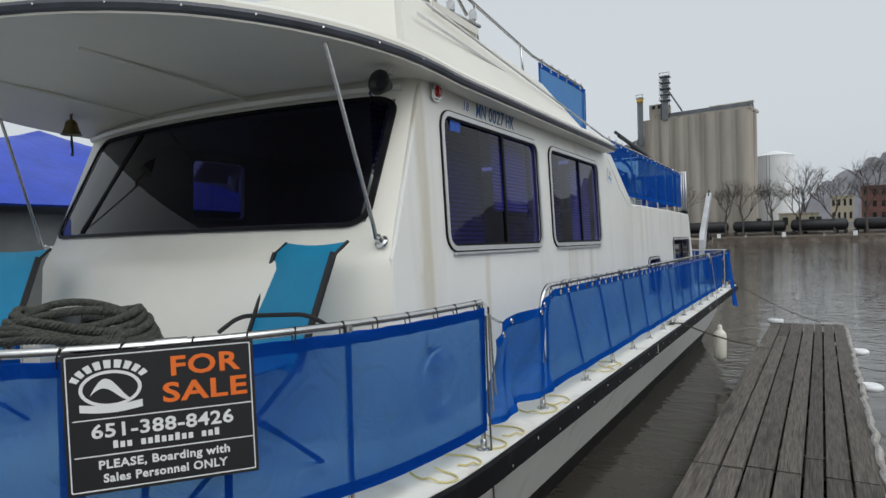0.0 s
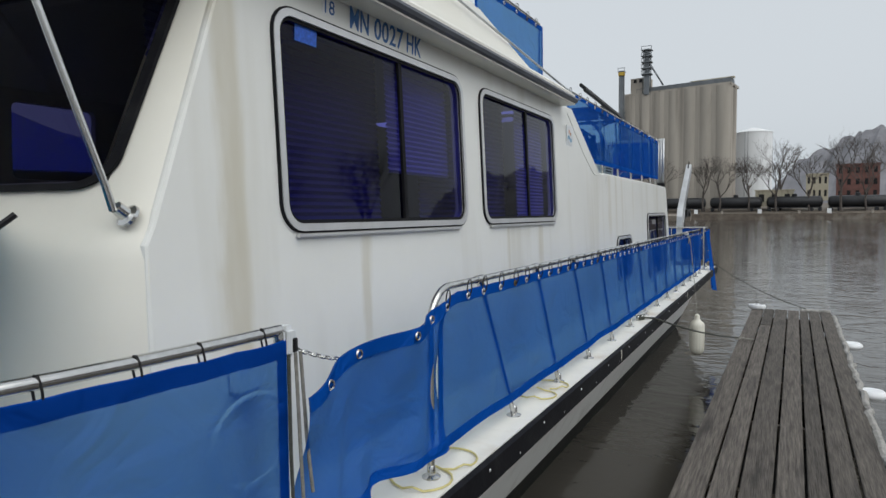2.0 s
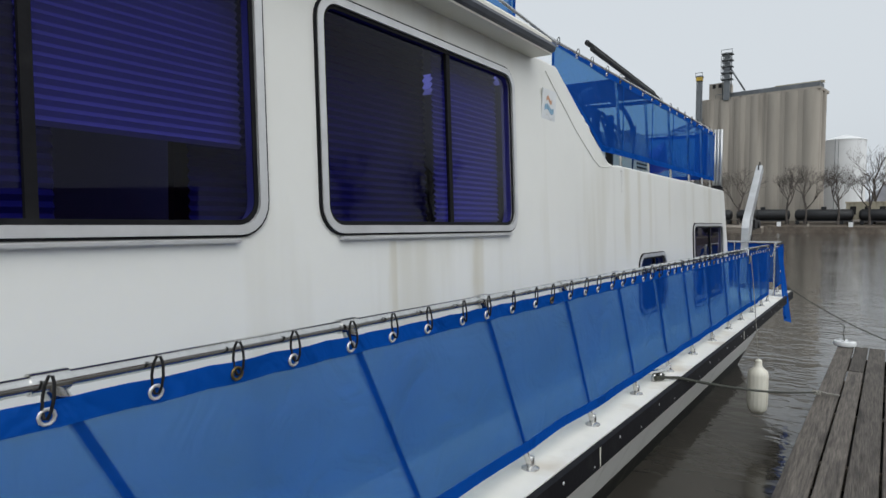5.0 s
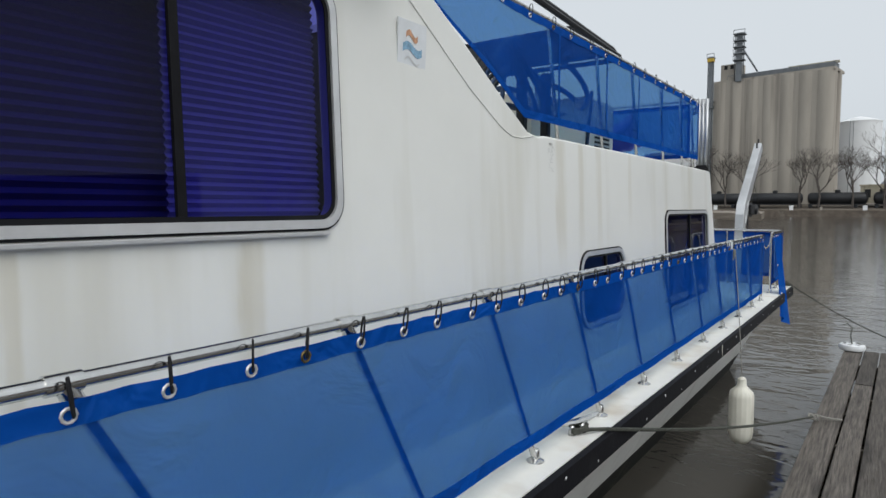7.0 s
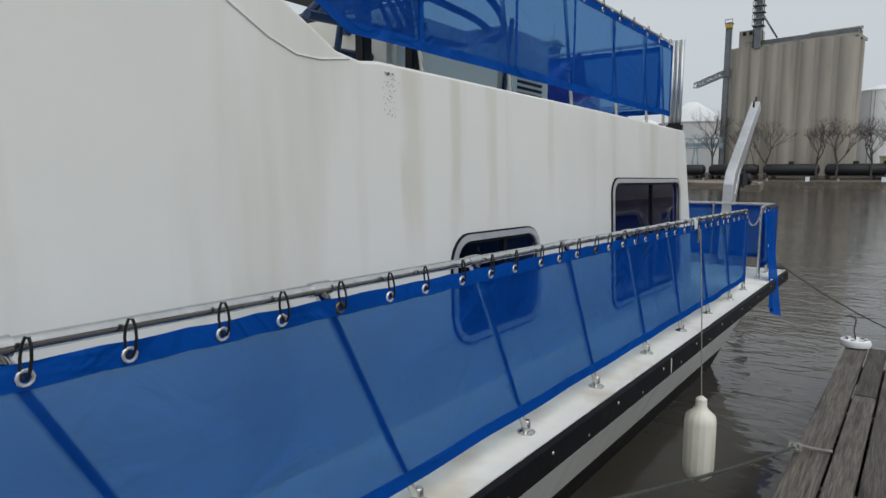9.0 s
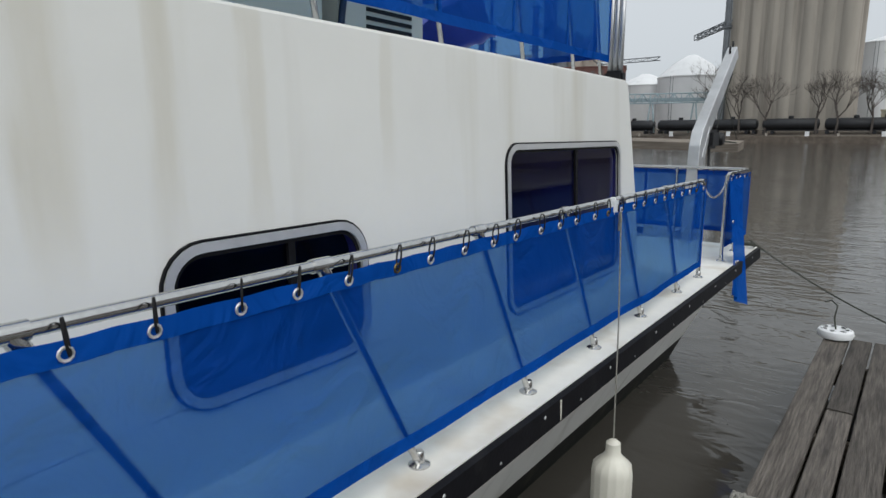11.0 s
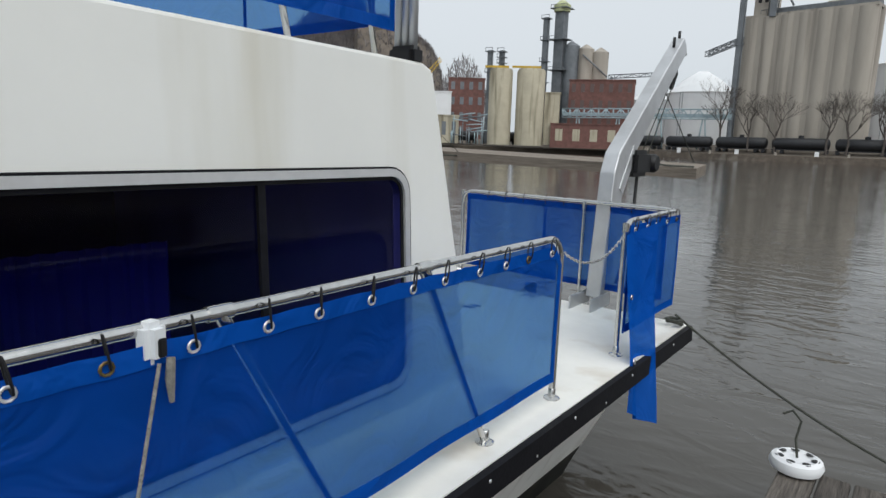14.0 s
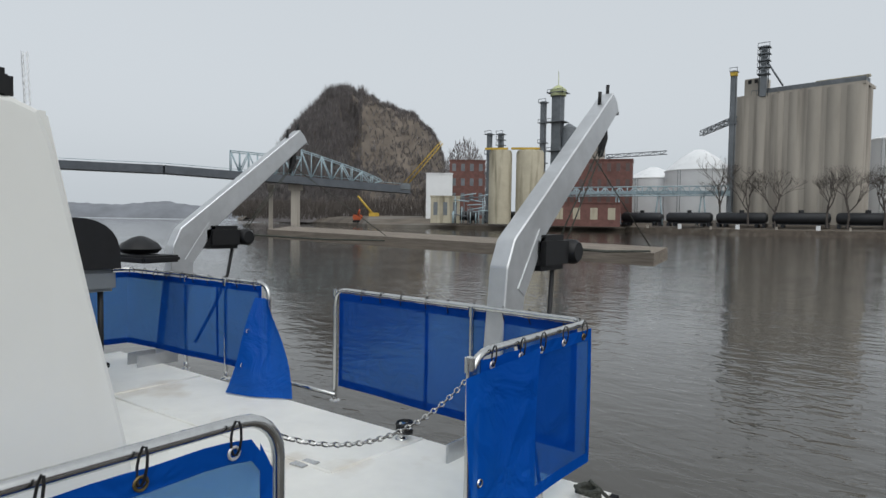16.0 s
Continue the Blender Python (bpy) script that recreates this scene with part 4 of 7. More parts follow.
gs = thing("privacy_screen", "loose blue mesh screen sagging across the boarding gap", "privacy screen", (OX, -0.3, 0.79), "deck screens")
grid(bm, gap, 44, 18)
part("fabric", bm, mesh_fabric("blue_mesh_fabric_folded", (0.0006, 0.072, 0.39), 0.16), gs, "creased blue mesh")
for v0, v1 in ((0.9, 1.0), (0.0, 0.07)):
    bm = bmesh.new()
    grid(bm, lambda u, v: gap(u, v0 + (v1 - v0) * v) + Vector((0.004, 0, 0)), 20, 2)
    thicken(bm, 0.0012)
    part("hem", bm, HEM, gs)
for u in (0.12, 0.35, 0.62, 0.85):
    bm = bmesh.new()
    c = gap(u, 0.95)
    tube(bm, [c + Vector((0.007, 0.0115 * math.cos(a * math.tau / 10), 0.0115 * math.sin(a * math.tau / 10))) for a in range(10)], 0.0036, 5, closed=True)
    part("grommet", bm, CHROME, gs)
# stern screens
screen("privacy_screen", "blue mesh privacy screen on the stern side rail", [(-1.368, 9.15), (-1.37, 9.935)], RAIL - 0.02, 0.79, "deck screens", phase=6.0)
screen("privacy_screen", "blue mesh privacy screen on the stern rail", [(-1.45, 9.985), (-2.98, 10.085)], RAIL - 0.02, 0.79, "deck screens", seams=(0.85,), phase=8.0)
screen("privacy_screen", "blue mesh privacy screen on the far stern rail", [(-3.58, 9.985), (-5.12, 9.915), (-5.19, 9.05)], RAIL - 0.02, 0.79, "deck screens", seams=(0.45,), phase=9.0)
screen("privacy_screen", "blue mesh privacy screen along the far side rail", [(PX - 0.02, 9.0), (PX - 0.02, 0.2)], RAIL - 0.02, 0.79, "deck screens", phase=2.0)


def flap(name_label, top_a, top_b, bot_a, bot_b, folds):
    th = thing("screen_flap", name_label, "screen flap", bot_a, "deck screens")
    bm = bmesh.new()

    def f(u, v):
        a, b = Vector(top_a).lerp(Vector(top_b), u), Vector(bot_a).lerp(Vector(bot_b), u)
        p = b.lerp(a, v)
        return p + Vector((0.025 * math.sin(folds * u + 3 * v) * (1.1 - v), 0.02 * math.cos(folds * u * 0.8 + 4 * v), 0))
    grid(bm, f, 10, 16)
    part("fabric", bm, mesh_fabric("blue_mesh_fabric_loose", (0.0006, 0.08, 0.42), 0.07), th)
    for u in (0.15,):
        for v in (0.3, 0.65):
            bm = bmesh.new()
            c = f(u, v)
            tube(bm, [c + Vector((0.006, 0.011 * math.cos(a * math.tau / 10), 0.011 * math.sin(a * math.tau / 10))) for a in range(10)], 0.0034, 5, closed=True)
            part("grommet", bm, CHROME, th)


flap("loose blue mesh flap hanging over the deck edge", (-1.338, 9.05, 1.30), (-1.322, 9.46, 1.33), (-1.25, 8.97, 0.46), (-1.205, 9.21, 0.34), 8)
flap("loose blue mesh flap gathered on the deck", (-3.60, 9.97, 1.26), (-3.50, 9.98, 1.25), (-3.62, 9.74, 0.70), (-3.20, 9.93, 0.70), 6)

# boarding chains
def chain(label, a, b, drop, parent_at):
    th = thing("boarding_chain", label, "chain", parent_at)
    pts = sag(a, b, drop, 60)
    total = sum((q - p).length for p, q in zip(pts, pts[1:]))
    n = int(total / 0.019)
    for k in range(n):
        t = k / n * 60
        i = min(59, int(t))
        p = pts[i].lerp(pts[i + 1], t - i)
        d = (pts[i + 1] - pts[i]).normalized()
        s = d.orthogonal().normalized()
        if k % 2:
            s = d.cross(s)
        bm = bmesh.new()
        tube(bm, [p + d * 0.0125 * math.cos(a2 * math.tau / 8) + s * 0.006 * math.sin(a2 * math.tau / 8) for a2 in range(8)], 0.0022, 4, closed=True)
        part("link", bm, CHROME, th)


chain("galvanised chain across the stern boarding gap", (RX, 8.40, 1.30), (-1.38, 9.14, 1.30), 0.095, (RX, 8.7, 1.2))
chain("galvanised chain across the side boarding gap", (-1.345, -0.55, 1.30), (RX, Y0 + 0.01, 1.25), 0.08, (RX, -0.3, 1.2))

# fender hanger clips on the rail
def clip(y, z=RAIL):
    th = thing("fender_hanger", "white plastic fender hanger clipped on the handrail", "fender hanger", (RX, y, z))
    bm = bmesh.new()
    box(bm, (RX + 0.014, y, z - 0.022), (0.046, 0.046, 0.078), 12, 0.012)
    part("body", bm, WHITE_PLASTIC, th)
    bm = bmesh.new()
    box(bm, (RX + 0.038, y + 0.008, z - 0.03), (0.008, 0.016, 0.034), 12, 0.002)
    part("cam", bm, BLACK, th)


WHITE_PLASTIC = material("white_plastic", (0.68, 0.70, 0.72), 0.4, vary=0.05, scale=20)
clip(6.75)
clip(-0.55, RAIL - 0.02)


def fender(x, y, top, length, r, line_from, label):
    th = thing("boat_fender", label, "fender", (x, y, top - length))
    bm = bmesh.new()
    prof = [(0.01, 0), (r * 0.55, 0.012), (r * 0.92, 0.05), (r, 0.10), (r, length - 0.10), (r * 0.93, length - 0.06), (r * 0.55, length - 0.03), (0.032, length - 0.01), (0.03, length + 0.035), (0.012, length + 0.05)]
    revolve(bm, prof, (x, y, top - length), 48)
    for v in bm.verts:
        d = Vector((v.co.x - x, v.co.y - y))
        if d.length > r * 0.9:
            a = math.atan2(d.y, d.x)
            k = 1 - 0.05 * max(0, math.cos(a * 16))
            v.co.x, v.co.y = x + d.x * k, y + d.y * k
    part("body", bm, FENDER, th, "ribbed off-white vinyl")
    bm = bmesh.new()
    tube(bm, [line_from, (Vector(line_from) + Vector((x, y, top))) / 2 + Vector((0.004, 0.004, 0)), (x, y, top + 0.03)], 0.0036, 6)
    part("line", bm, ROPE, th, "frayed dark line")


fender(-1.17, 6.44, 0.325, 0.455, 0.086, (-1.30, 6.74, 1.30), "grimy white ribbed fender hanging beside the hull")
bm = bmesh.new()
tube(bm, [(-1.315, 6.77, 1.30), (-1.312, 6.765, 1.26), (-1.318, 6.77, 1.215)], [0.008, 0.009, 0.005], 6)
tagged(part("rope_end", bm, ROPE), "short frayed rope end below a hanger", "rope")
# bow hanger with its lines
for k, (dy, z1) in enumerate(((-0.012, 0.0), (0.012, 0.85), (0.03, 0.92))):
    bm = bmesh.new()
    tube(bm, [(RX + 0.035, -0.55 + dy, 1.28), (RX + 0.04, -0.55 + dy * 1.4, 1.05), (RX + 0.045 + 0.03 * (k == 0), -0.55 + dy * 1.8, z1)], 0.0045, 6)
    tagged(part("hanging_line", bm, (ROPE_DARK, ROPE, ROPE)[k]), "weathered line hanging from the rail", "rope", "hanger lines")

# cleat and mooring ropes
def cleat(c, rz):
    th = thing("mooring_cleat", "stainless deck cleat with a rope made fast", "cleat", c)
    m = Matrix.Translation(c) @ Matrix.Rotation(radians(rz), 4, "Z")
    bm = bmesh.new()
    tube(bm, [m @ Vector(p) for p in ((-0.125, 0, 0.064), (-0.07, 0, 0.054), (0, 0, 0.050), (0.07, 0, 0.054), (0.125, 0, 0.064))], [0.008, 0.013, 0.016, 0.013, 0.008], 8)
    part("horn", bm, CHROME, th)
    for s in (-0.03, 0.03):
        bm = bmesh.new()
        tube(bm, [m @ Vector((s, 0, 0)), m @ Vector((s, 0, 0.048))], [0.016, 0.010], 8)
        part("post", bm, CHROME, th)


cleat((-1.345, 3.82, DZ), 70)
bm = bmesh.new()
tube(bm, [Vector((-1.345 + 0.026 * math.cos(a * 0.7), 3.84 + 0.06 * math.sin(a * 0.7), DZ + 0.010 + 0.0007 * a)) for a in range(26)] + sag((-1.25, 3.92, 0.70), (-0.74, 6.80, 0.06), 0.035, 18), 0.0085, 6)
tagged(part("mooring_rope", bm, ROPE_DARK), "dark grey mooring rope from the deck cleat to the dock", "rope")
bm = bmesh.new()
tube(bm, [Vector((-0.74 + 0.03 * math.cos(a * 0.9), 6.87 + 0.035 * math.sin(a * 1.1), 0.03 + 0.022 * math.sin(a * 0.6) ** 2)) for a in range(30)] + [(-0.66, 6.93, 0.03), (-0.56, 7.0, 0.012)], 0.009, 6)
tagged(part("rope_knot", bm, ROPE), "knotted rope end on the dock edge", "rope")
bm = bmesh.new()
sternline = sag((-1.31, 9.83, 0.76), (0.33, 10.12, -0.05), 0.10, 24)
tube(bm, sternline, 0.0075, 6)
tagged(part("stern_line", bm, ROPE_DARK), "dark stern mooring line running down to the water", "rope")
bm = bmesh.new()
tube(bm, [Vector((-1.31 + 0.04 * math.cos(a * 0.8) * (1 + 0.2 * math.sin(a)), 9.82 + 0.05 * math.sin(a * 0.8), DZ + 0.015 + 0.03 * abs(math.sin(a * 0.37)))) for a in range(50)], 0.008, 6)
tagged(part("rope_coil", bm, ROPE_DARK), "tangled dark rope on the stern corner", "rope")
# yellow cord on the side deck
for y, r in ((0.1, 0.15), (1.25, 0.13), (-0.55, 0.12), (-1.0, 0.10)):
    bm = bmesh.new()
    tube(bm, [Vector((-1.40 + 0.13 * math.sin(a * 0.31), y + r * math.cos(a * 0.31) + 0.01 * a, DZ + 0.006 + (0.012 if a % 9 == 0 else 0))) for a in range(30)], 0.0042, 5)
    tagged(part("mooring_line", bm, CORD), "loose yellow cord lying on the side deck", "cord", "yellow cords")

# dock bumper wheel with its line, and the rubber edge
th = thing("dock_wheel", "white hollow rubber dock wheel lying on the dock corner", "dock wheel", (-0.62, 9.92, 0.0))
bm = bmesh.new()
revolve(bm, [(0.03, 0.02), (0.10, 0.0), (0.125, 0.012), (0.135, 0.04), (0.125, 0.068), (0.10, 0.08), (0.075, 0.07), (0.03, 0.068)], (-0.62, 9.92, 0.0), 28)
part("tyre", bm, WHITE, th)
for a in range(7):
    bm = bmesh.new()
    w = a * math.tau / 7
    revolve(bm, [(0.022, 0), (0.022, 0.002)], (-0.62 + 0.088 * math.cos(w), 9.92 + 0.088 * math.sin(w), 0.0765), 12)
    part("hole", bm, BLACK, th)
bm = bmesh.new()
tube(bm, [(-0.62, 9.92, 0.07), (-0.64, 9.95, 0.16), (-0.63, 10.0, 0.25), (-0.68, 10.04, 0.285), (-0.72, 10.0, 0.27)], 0.007, 6)
part("line", bm, ROPE_DARK, th)
bm = bmesh.new()
rngd = random.Random(3)
tube(bm, [(dock_x(y * 0.12 - 5) + DW + 0.02 + 0.012 * math.sin(y * 1.7) + rngd.uniform(-0.01, 0.01), y * 0.12 - 5, -0.03 + 0.015 * math.cos(y * 1.3)) for y in range(123)], 0.032, 8)
part("edge_bumper", bm, FOAM, dock, "torn grey rubber edging")
bm = bmesh.new()
tube(bm, [(dock_x(9.8) + 0.72 + 0.04 * k, 9.98 + rngd.uniform(-0.01, 0.01), -0.0 + rngd.uniform(-0.01, 0.012)) for k in range(11)], 0.03, 8)
part("edge_bumper", bm, FOAM, dock)
for y in (5.2, 7.6):
    th = thing("edge_wheel", "worn white dock wheel fixed to the dock side", "dock wheel", (dock_x(y) + DW + 0.12, y, -0.1), "edge wheels")
    bm = bmesh.new()
    revolve(bm, [(0.03, -0.035), (0.09, -0.04), (0.115, -0.02), (0.12, 0), (0.115, 0.02), (0.09, 0.04), (0.03, 0.035)], (dock_x(y) + DW + 0.12, y, -0.08), 20)
    part("tyre", bm, WHITE, th)

# ---- for-sale sign on the bow rail and the fittings of the cabin front ----
SHIFT[0] = FORE
sa, sb = Vector((-1.462, -1.80, 0)), Vector((-1.80, -2.17, 0))
ux = (sa - sb).normalized()
nrm = Vector((-ux.y, ux.x, 0)) * -1
SW, SH = 0.475, 0.372
ctr = (sa + sb) / 2 + nrm * 0.035 + Vector((0, 0, 1.156))
SM = Matrix(((ux.x, 0, nrm.x, ctr.x), (ux.y, 0, nrm.y, ctr.y), (0, 1, 0, ctr.z), (0, 0, 0, 1))) @ Matrix.Rotation(radians(1.5), 4, "Z")
sign = thing("for_sale_sign", "black for-sale sign with orange and white lettering tied to the rail", "sign", ctr)


def flat(bm, x0, x1, y0, y1, z=0.0035):
    for p in ((x0, y0), (x1, y0), (x1, y1), (x0, y1)):
        bm.verts.new(SM @ Vector((p[0], p[1], z)))
    bm.verts.ensure_lookup_table()
    bm.faces.new(bm.verts[-4:])
    return bm


bm = bmesh.new()
box(bm, (0, 0, 0), (1, 1, 1), m=SM @ Matrix.Diagonal((SW, SH, 0.004, 1)))
part("board", bm, SIGN_BLACK, sign)
bm = bmesh.new()
ring_sheet(bm, rounded(-SW / 2 + 0.008, SW / 2 - 0.008, -SH / 2 + 0.008, SH / 2 - 0.008, 0.004, 2), rounded(-SW / 2 + 0.011, SW / 2 - 0.011, -SH / 2 + 0.011, SH / 2 - 0.011, 0.003, 2), lambda a, b, d: SM @ Vector((a, b, 0.002 + d)), 0.001)
part("border", bm, SIGN_WHITE, sign)
for y in (0.010, -0.086):
    bm = bmesh.new()
    flat(bm, -SW / 2 + 0.02, SW / 2 - 0.012, y - 0.0016, y + 0.0016)
    part("rule", bm, SIGN_WHITE, sign)
for text, size, x, y, mt, w, bold, lb in (
        ("FOR", 0.072, 0.108, 0.128, SIGN_ORANGE, 0.178, 0.024, "bold orange letters"),
        ("SALE", 0.072, 0.108, 0.058, SIGN_ORANGE, 0.216, 0.024, "bold orange letters"),
        ("651-388-8426", 0.050, 0.0, -0.024, SIGN_WHITE, 0.352, 0.022, "white numerals"),
        ("PLEASE, Boarding with", 0.031, 0.0, -0.112, SIGN_WHITE, 0.325, 0.026, ""),
        ("Sales Personnel ONLY", 0.031, 0.0, -0.148, SIGN_WHITE, 0.308, 0.026, "")):
    lettering("word", text, size, SM @ Matrix.Translation((x, y, 0.003)), mt, sign, w, lb, bold)
for k in range(16):
    if k in (3, 12):
        continue
    bm = bmesh.new()
    x = -0.126 + 0.0168 * k
    flat(bm, x, x + 0.0115, -0.070, -0.054 if k % 3 else -0.050)
    part("bar", bm, SIGN_WHITE, sign)
# plain emblem shapes
lg = SM @ Matrix.Translation((-0.125, 0.098, 0.003))
bm = bmesh.new()
ring_sheet(bm, [(0.075 * math.cos(a * math.tau / 40), 0.048 * math.sin(a * math.tau / 40) - 0.01) for a in range(40)], [(0.066 * math.cos(a * math.tau / 40), 0.040 * math.sin(a * math.tau / 40) - 0.01) for a in range(40)], lambda a, b, d: lg @ Vector((a, b, d)), 0.0006)
part("emblem", bm, SIGN_WHITE, sign)
for k in range(9):
    bm = bmesh.new()
    a0 = 160 - 15.4 * k
    grid(bm, lambda u, v: lg @ Vector(((0.083 + 0.019 * v) * math.cos(radians(a0 - 10.5 * u)), (0.052 + 0.022 * v) * math.sin(radians(a0 - 10.5 * u)) - 0.008, 0.0006)), 4, 1, smooth=False)
    part("emblem_block", bm, SIGN_WHITE, sign)
bm = bmesh.new()
grid(bm, lambda u, v: lg @ Vector((-0.05 + 0.10 * u, -0.026 + 0.018 * math.sin(u * 5) + 0.028 * v * math.sin(math.pi * u), 0.0006)), 16, 1, smooth=False)
part("emblem_wave", bm, SIGN_WHITE, sign)
bm = bmesh.new()
grid(bm, lambda u, v: lg @ Vector((-0.075 + 0.15 * u, -0.066 + 0.02 * v - 0.008 * math.sin(math.pi * u), 0.0008)), 12, 1, smooth=False)
part("emblem_banner", bm, SIGN_WHITE, sign)

# ---- cabin fittings ----
reg = thing("registration_number", "navy registration letters on the cabin side", "lettering", (side_x(2.37), 0.8, 2.36))


def side_m(y, z, out=0.003):
    t = math.atan(0.045)
    return Matrix.Translation((side_x(z) + out, y, z)) @ Matrix.Rotation(radians(90), 4, "Z") @ Matrix.Rotation(radians(90) + t, 4, "X")


for k, (word, y, w) in enumerate((("MN", 0.40, 0.13), ("0027", 0.62, 0.23), ("HK", 0.83, 0.13))):
    lettering("letters", word, 0.125, side_m(y, 2.402), NAVY, reg, w, bold=0.008)
bm = bmesh.new()
box(bm, (0, 0, 0), (1, 1, 1), m=side_m(0.20, 2.40, 0.001) @ Matrix.Diagonal((0.075, 0.085, 0.003, 1)))
part("sticker", bm, SIGN_WHITE, reg)
lettering("numeral", "18", 0.075, side_m(0.20, 2.405, 0.003), NAVY, reg, bold=0.004)
bm = bmesh.new()
box(bm, (0, 0, 0), (1, 1, 1), m=side_m(0.07, 2.27, -0.008) @ Matrix.Diagonal((0.12, 0.06, 0.001, 1)))
tagged(part("window_decal", bm, DECAL), "flaking blue decal on the window corner", "decal")

lamp = thing("navigation_light", "red side navigation light with a white housing", "lamp", (side_x(2.37), -0.19, 2.37))
bm = bmesh.new()
box(bm, (side_x(2.4) + 0.012, -0.165, 2.415), (0.035, 0.085, 0.095), 0, 0.012)
part("housing", bm, CHROME, lamp)
bm = bmesh.new()
box(bm, (side_x(2.4) + 0.030, -0.165, 2.417), (0.03, 0.06, 0.062), 0, 0.012)
part("lens", bm, RED, lamp)


def badge(m, label):
    th = thing("maker_badge", label, "badge", m.translation)
    bm = bmesh.new()
    box(bm, (0, 0, 0), (1, 1, 1), m=m @ Matrix.Diagonal((0.17, 0.19, 0.006, 1)))
    part("plate", bm, WHITE_PLASTIC, th)
    for x0, y0, w, h, mt in ((-0.005, 0.04, 0.07, 0.022, FADED_ORANGE), (0.0, -0.008, 0.115, 0.03, FADED_BLUE), (0.0, -0.05, 0.09, 0.008, FRAME)):
        bm = bmesh.new()
        grid(bm, lambda u, v: m @ Vector((x0 - w / 2 + w * u, y0 - h / 2 + h * v + 0.012 * math.sin(u * 6), 0.0042)), 10, 1, smooth=False)
        part("emblem", bm, mt, th)


badge(side_m(3.325 - FORE, 2.225, 0.003), "faded white maker's plate with orange and blue shapes")
f0 = front(0.08, 1.20, 0.004)
badge(Matrix.Translation(f0 - Vector((0, FORE, 0))) @ Matrix.Rotation(radians(94), 4, "X"), "weathered maker's plate on the cabin front")

# visor struts, bell and horn
for sgn in (1, -1):
    th = thing("visor_strut", "stainless strut holding up the roof visor", "strut", (CX + sgn * 1.39, -0.63, 1.565), "visor struts")
    bm = bmesh.new()
    tube(bm, [(CX + sgn * 1.435, -0.70, 1.63), (CX + sgn * 1.435, -0.72, 1.695), (CX + sgn * 1.385, -0.97, 2.485)], [0.011, 0.010, 0.010], 10)
    part("tube", bm, CHROME, th)
    bm = bmesh.new()
    revolve(bm, [(0.036, 0), (0.034, 0.008), (0.02, 0.014), (0.018, 0.045)], seg=14, m=Matrix.Translation((CX + sgn * 1.435, -0.655, 1.613)) @ Matrix.Rotation(radians(55), 4, "X"))
    part("foot", bm, CHROME, th)
bell = thing("ship_bell", "small aged brass bell hanging under the visor", "bell", (-4.23, -0.78, 2.28))
bm = bmesh.new()
revolve(bm, [(0.062, 0), (0.055, 0.012), (0.040, 0.045), (0.034, 0.08), (0.020, 0.095), (0.008, 0.10), (0.008, 0.13)], (-4.25, -0.80, 2.27), 20)
part("cup", bm, BRASS, bell)
bm = bmesh.new()
tube(bm, [(-4.25, -0.80, 2.28), (-4.25, -0.80, 2.22), (-4.26, -0.79, 2.17), (-4.25, -0.80, 2.14)], [0.004, 0.009, 0.007, 0.010], 6)
part("pull", bm, ROPE_DARK, bell)
bm = bmesh.new()
tube(bm, [(-4.25, -0.80, 2.39), (-4.22, -0.80, 2.42), (-4.25, -0.70, 2.43)], 0.006, 6)
part("bracket", bm, BRASS, bell)
bell.location += Vector((0.10, 0, 0.075))
horn = thing("loudhailer", "round black loudhailer under the roof visor", "loudspeaker", (-2.1, -0.45, 2.36))
bm = bmesh.new()
revolve(bm, [(0.02, -0.08), (0.04, -0.04), (0.055, 0), (0.062, 0.01), (0.05, 0.012), (0.03, -0.01)], seg=22, m=Matrix.Translation((-1.86, -0.62, 2.378)) @ Matrix.Rotation(radians(88), 4, "X"))
part("bell_mouth", bm, BLACK, horn)
bm = bmesh.new()
box(bm, (-1.86, -0.56, 2.438), (0.06, 0.05, 0.02), 0, 0.004)
part("bracket", bm, CHROME, horn)

# ---- folding sling chairs on the foredeck ----
def sling_chair(label):
    th = thing("sling_chair", label, "chair", (0, 0, 0), "foredeck chairs")
    # faces -y; seat at 0.42, back rising at +y
    bm = bmesh.new()

    def back(u, v):
        return Vector((-0.255 + 0.51 * u, 0.18 + 0.20 * v + 0.045 * max(0, v - 0.9) / 0.1, 0.40 + 0.53 * v - 0.015 * math.sin(math.pi * u)))
    grid(bm, back, 8, 10)
    thicken(bm, 0.006)
    part("backrest", bm, TEAL, th, "teal sling fabric")
    bm = bmesh.new()
    revolve(bm, [(0.01, -0.012), (0.21, -0.012), (0.235, 0.0), (0.225, 0.012), (0.01, 0.010)], (0, 0, 0.42), 28)
    part("seat", bm, material("blue_seat", (0.03, 0.16, 0.42), 0.6, vary=0.05, scale=8), th)
    frame_m = BLACK
    for s in (-0.245, 0.245):
        bm = bmesh.new()
        tube(bm, bent([(s, -0.26, 0.0), (s, 0.18, 0.42), (s, 0.355, 0.885)], 0.08), 0.011, 8)
        part("leg", bm, frame_m, th)
        bm = bmesh.new()
        tube(bm, bent([(s * 0.9, 0.30, 0.0), (s * 0.9, -0.20, 0.42)], 0.02), 0.011, 8)
        part("leg", bm, frame_m, th)
        bm = bmesh.new()
        tube(bm, [back(0.0 if s < 0 else 1.0, v / 10) for v in range(11)], 0.008, 6)
        part("back_edge", bm, BLACK, th)
    for z, y in ((0.12, -0.13), (0.12, 0.16)):
        bm = bmesh.new()
        tube(bm, [(-0.24, y, z), (0.24, y, z)], 0.009, 6)
        part("stretcher", bm, frame_m, th)
    return th


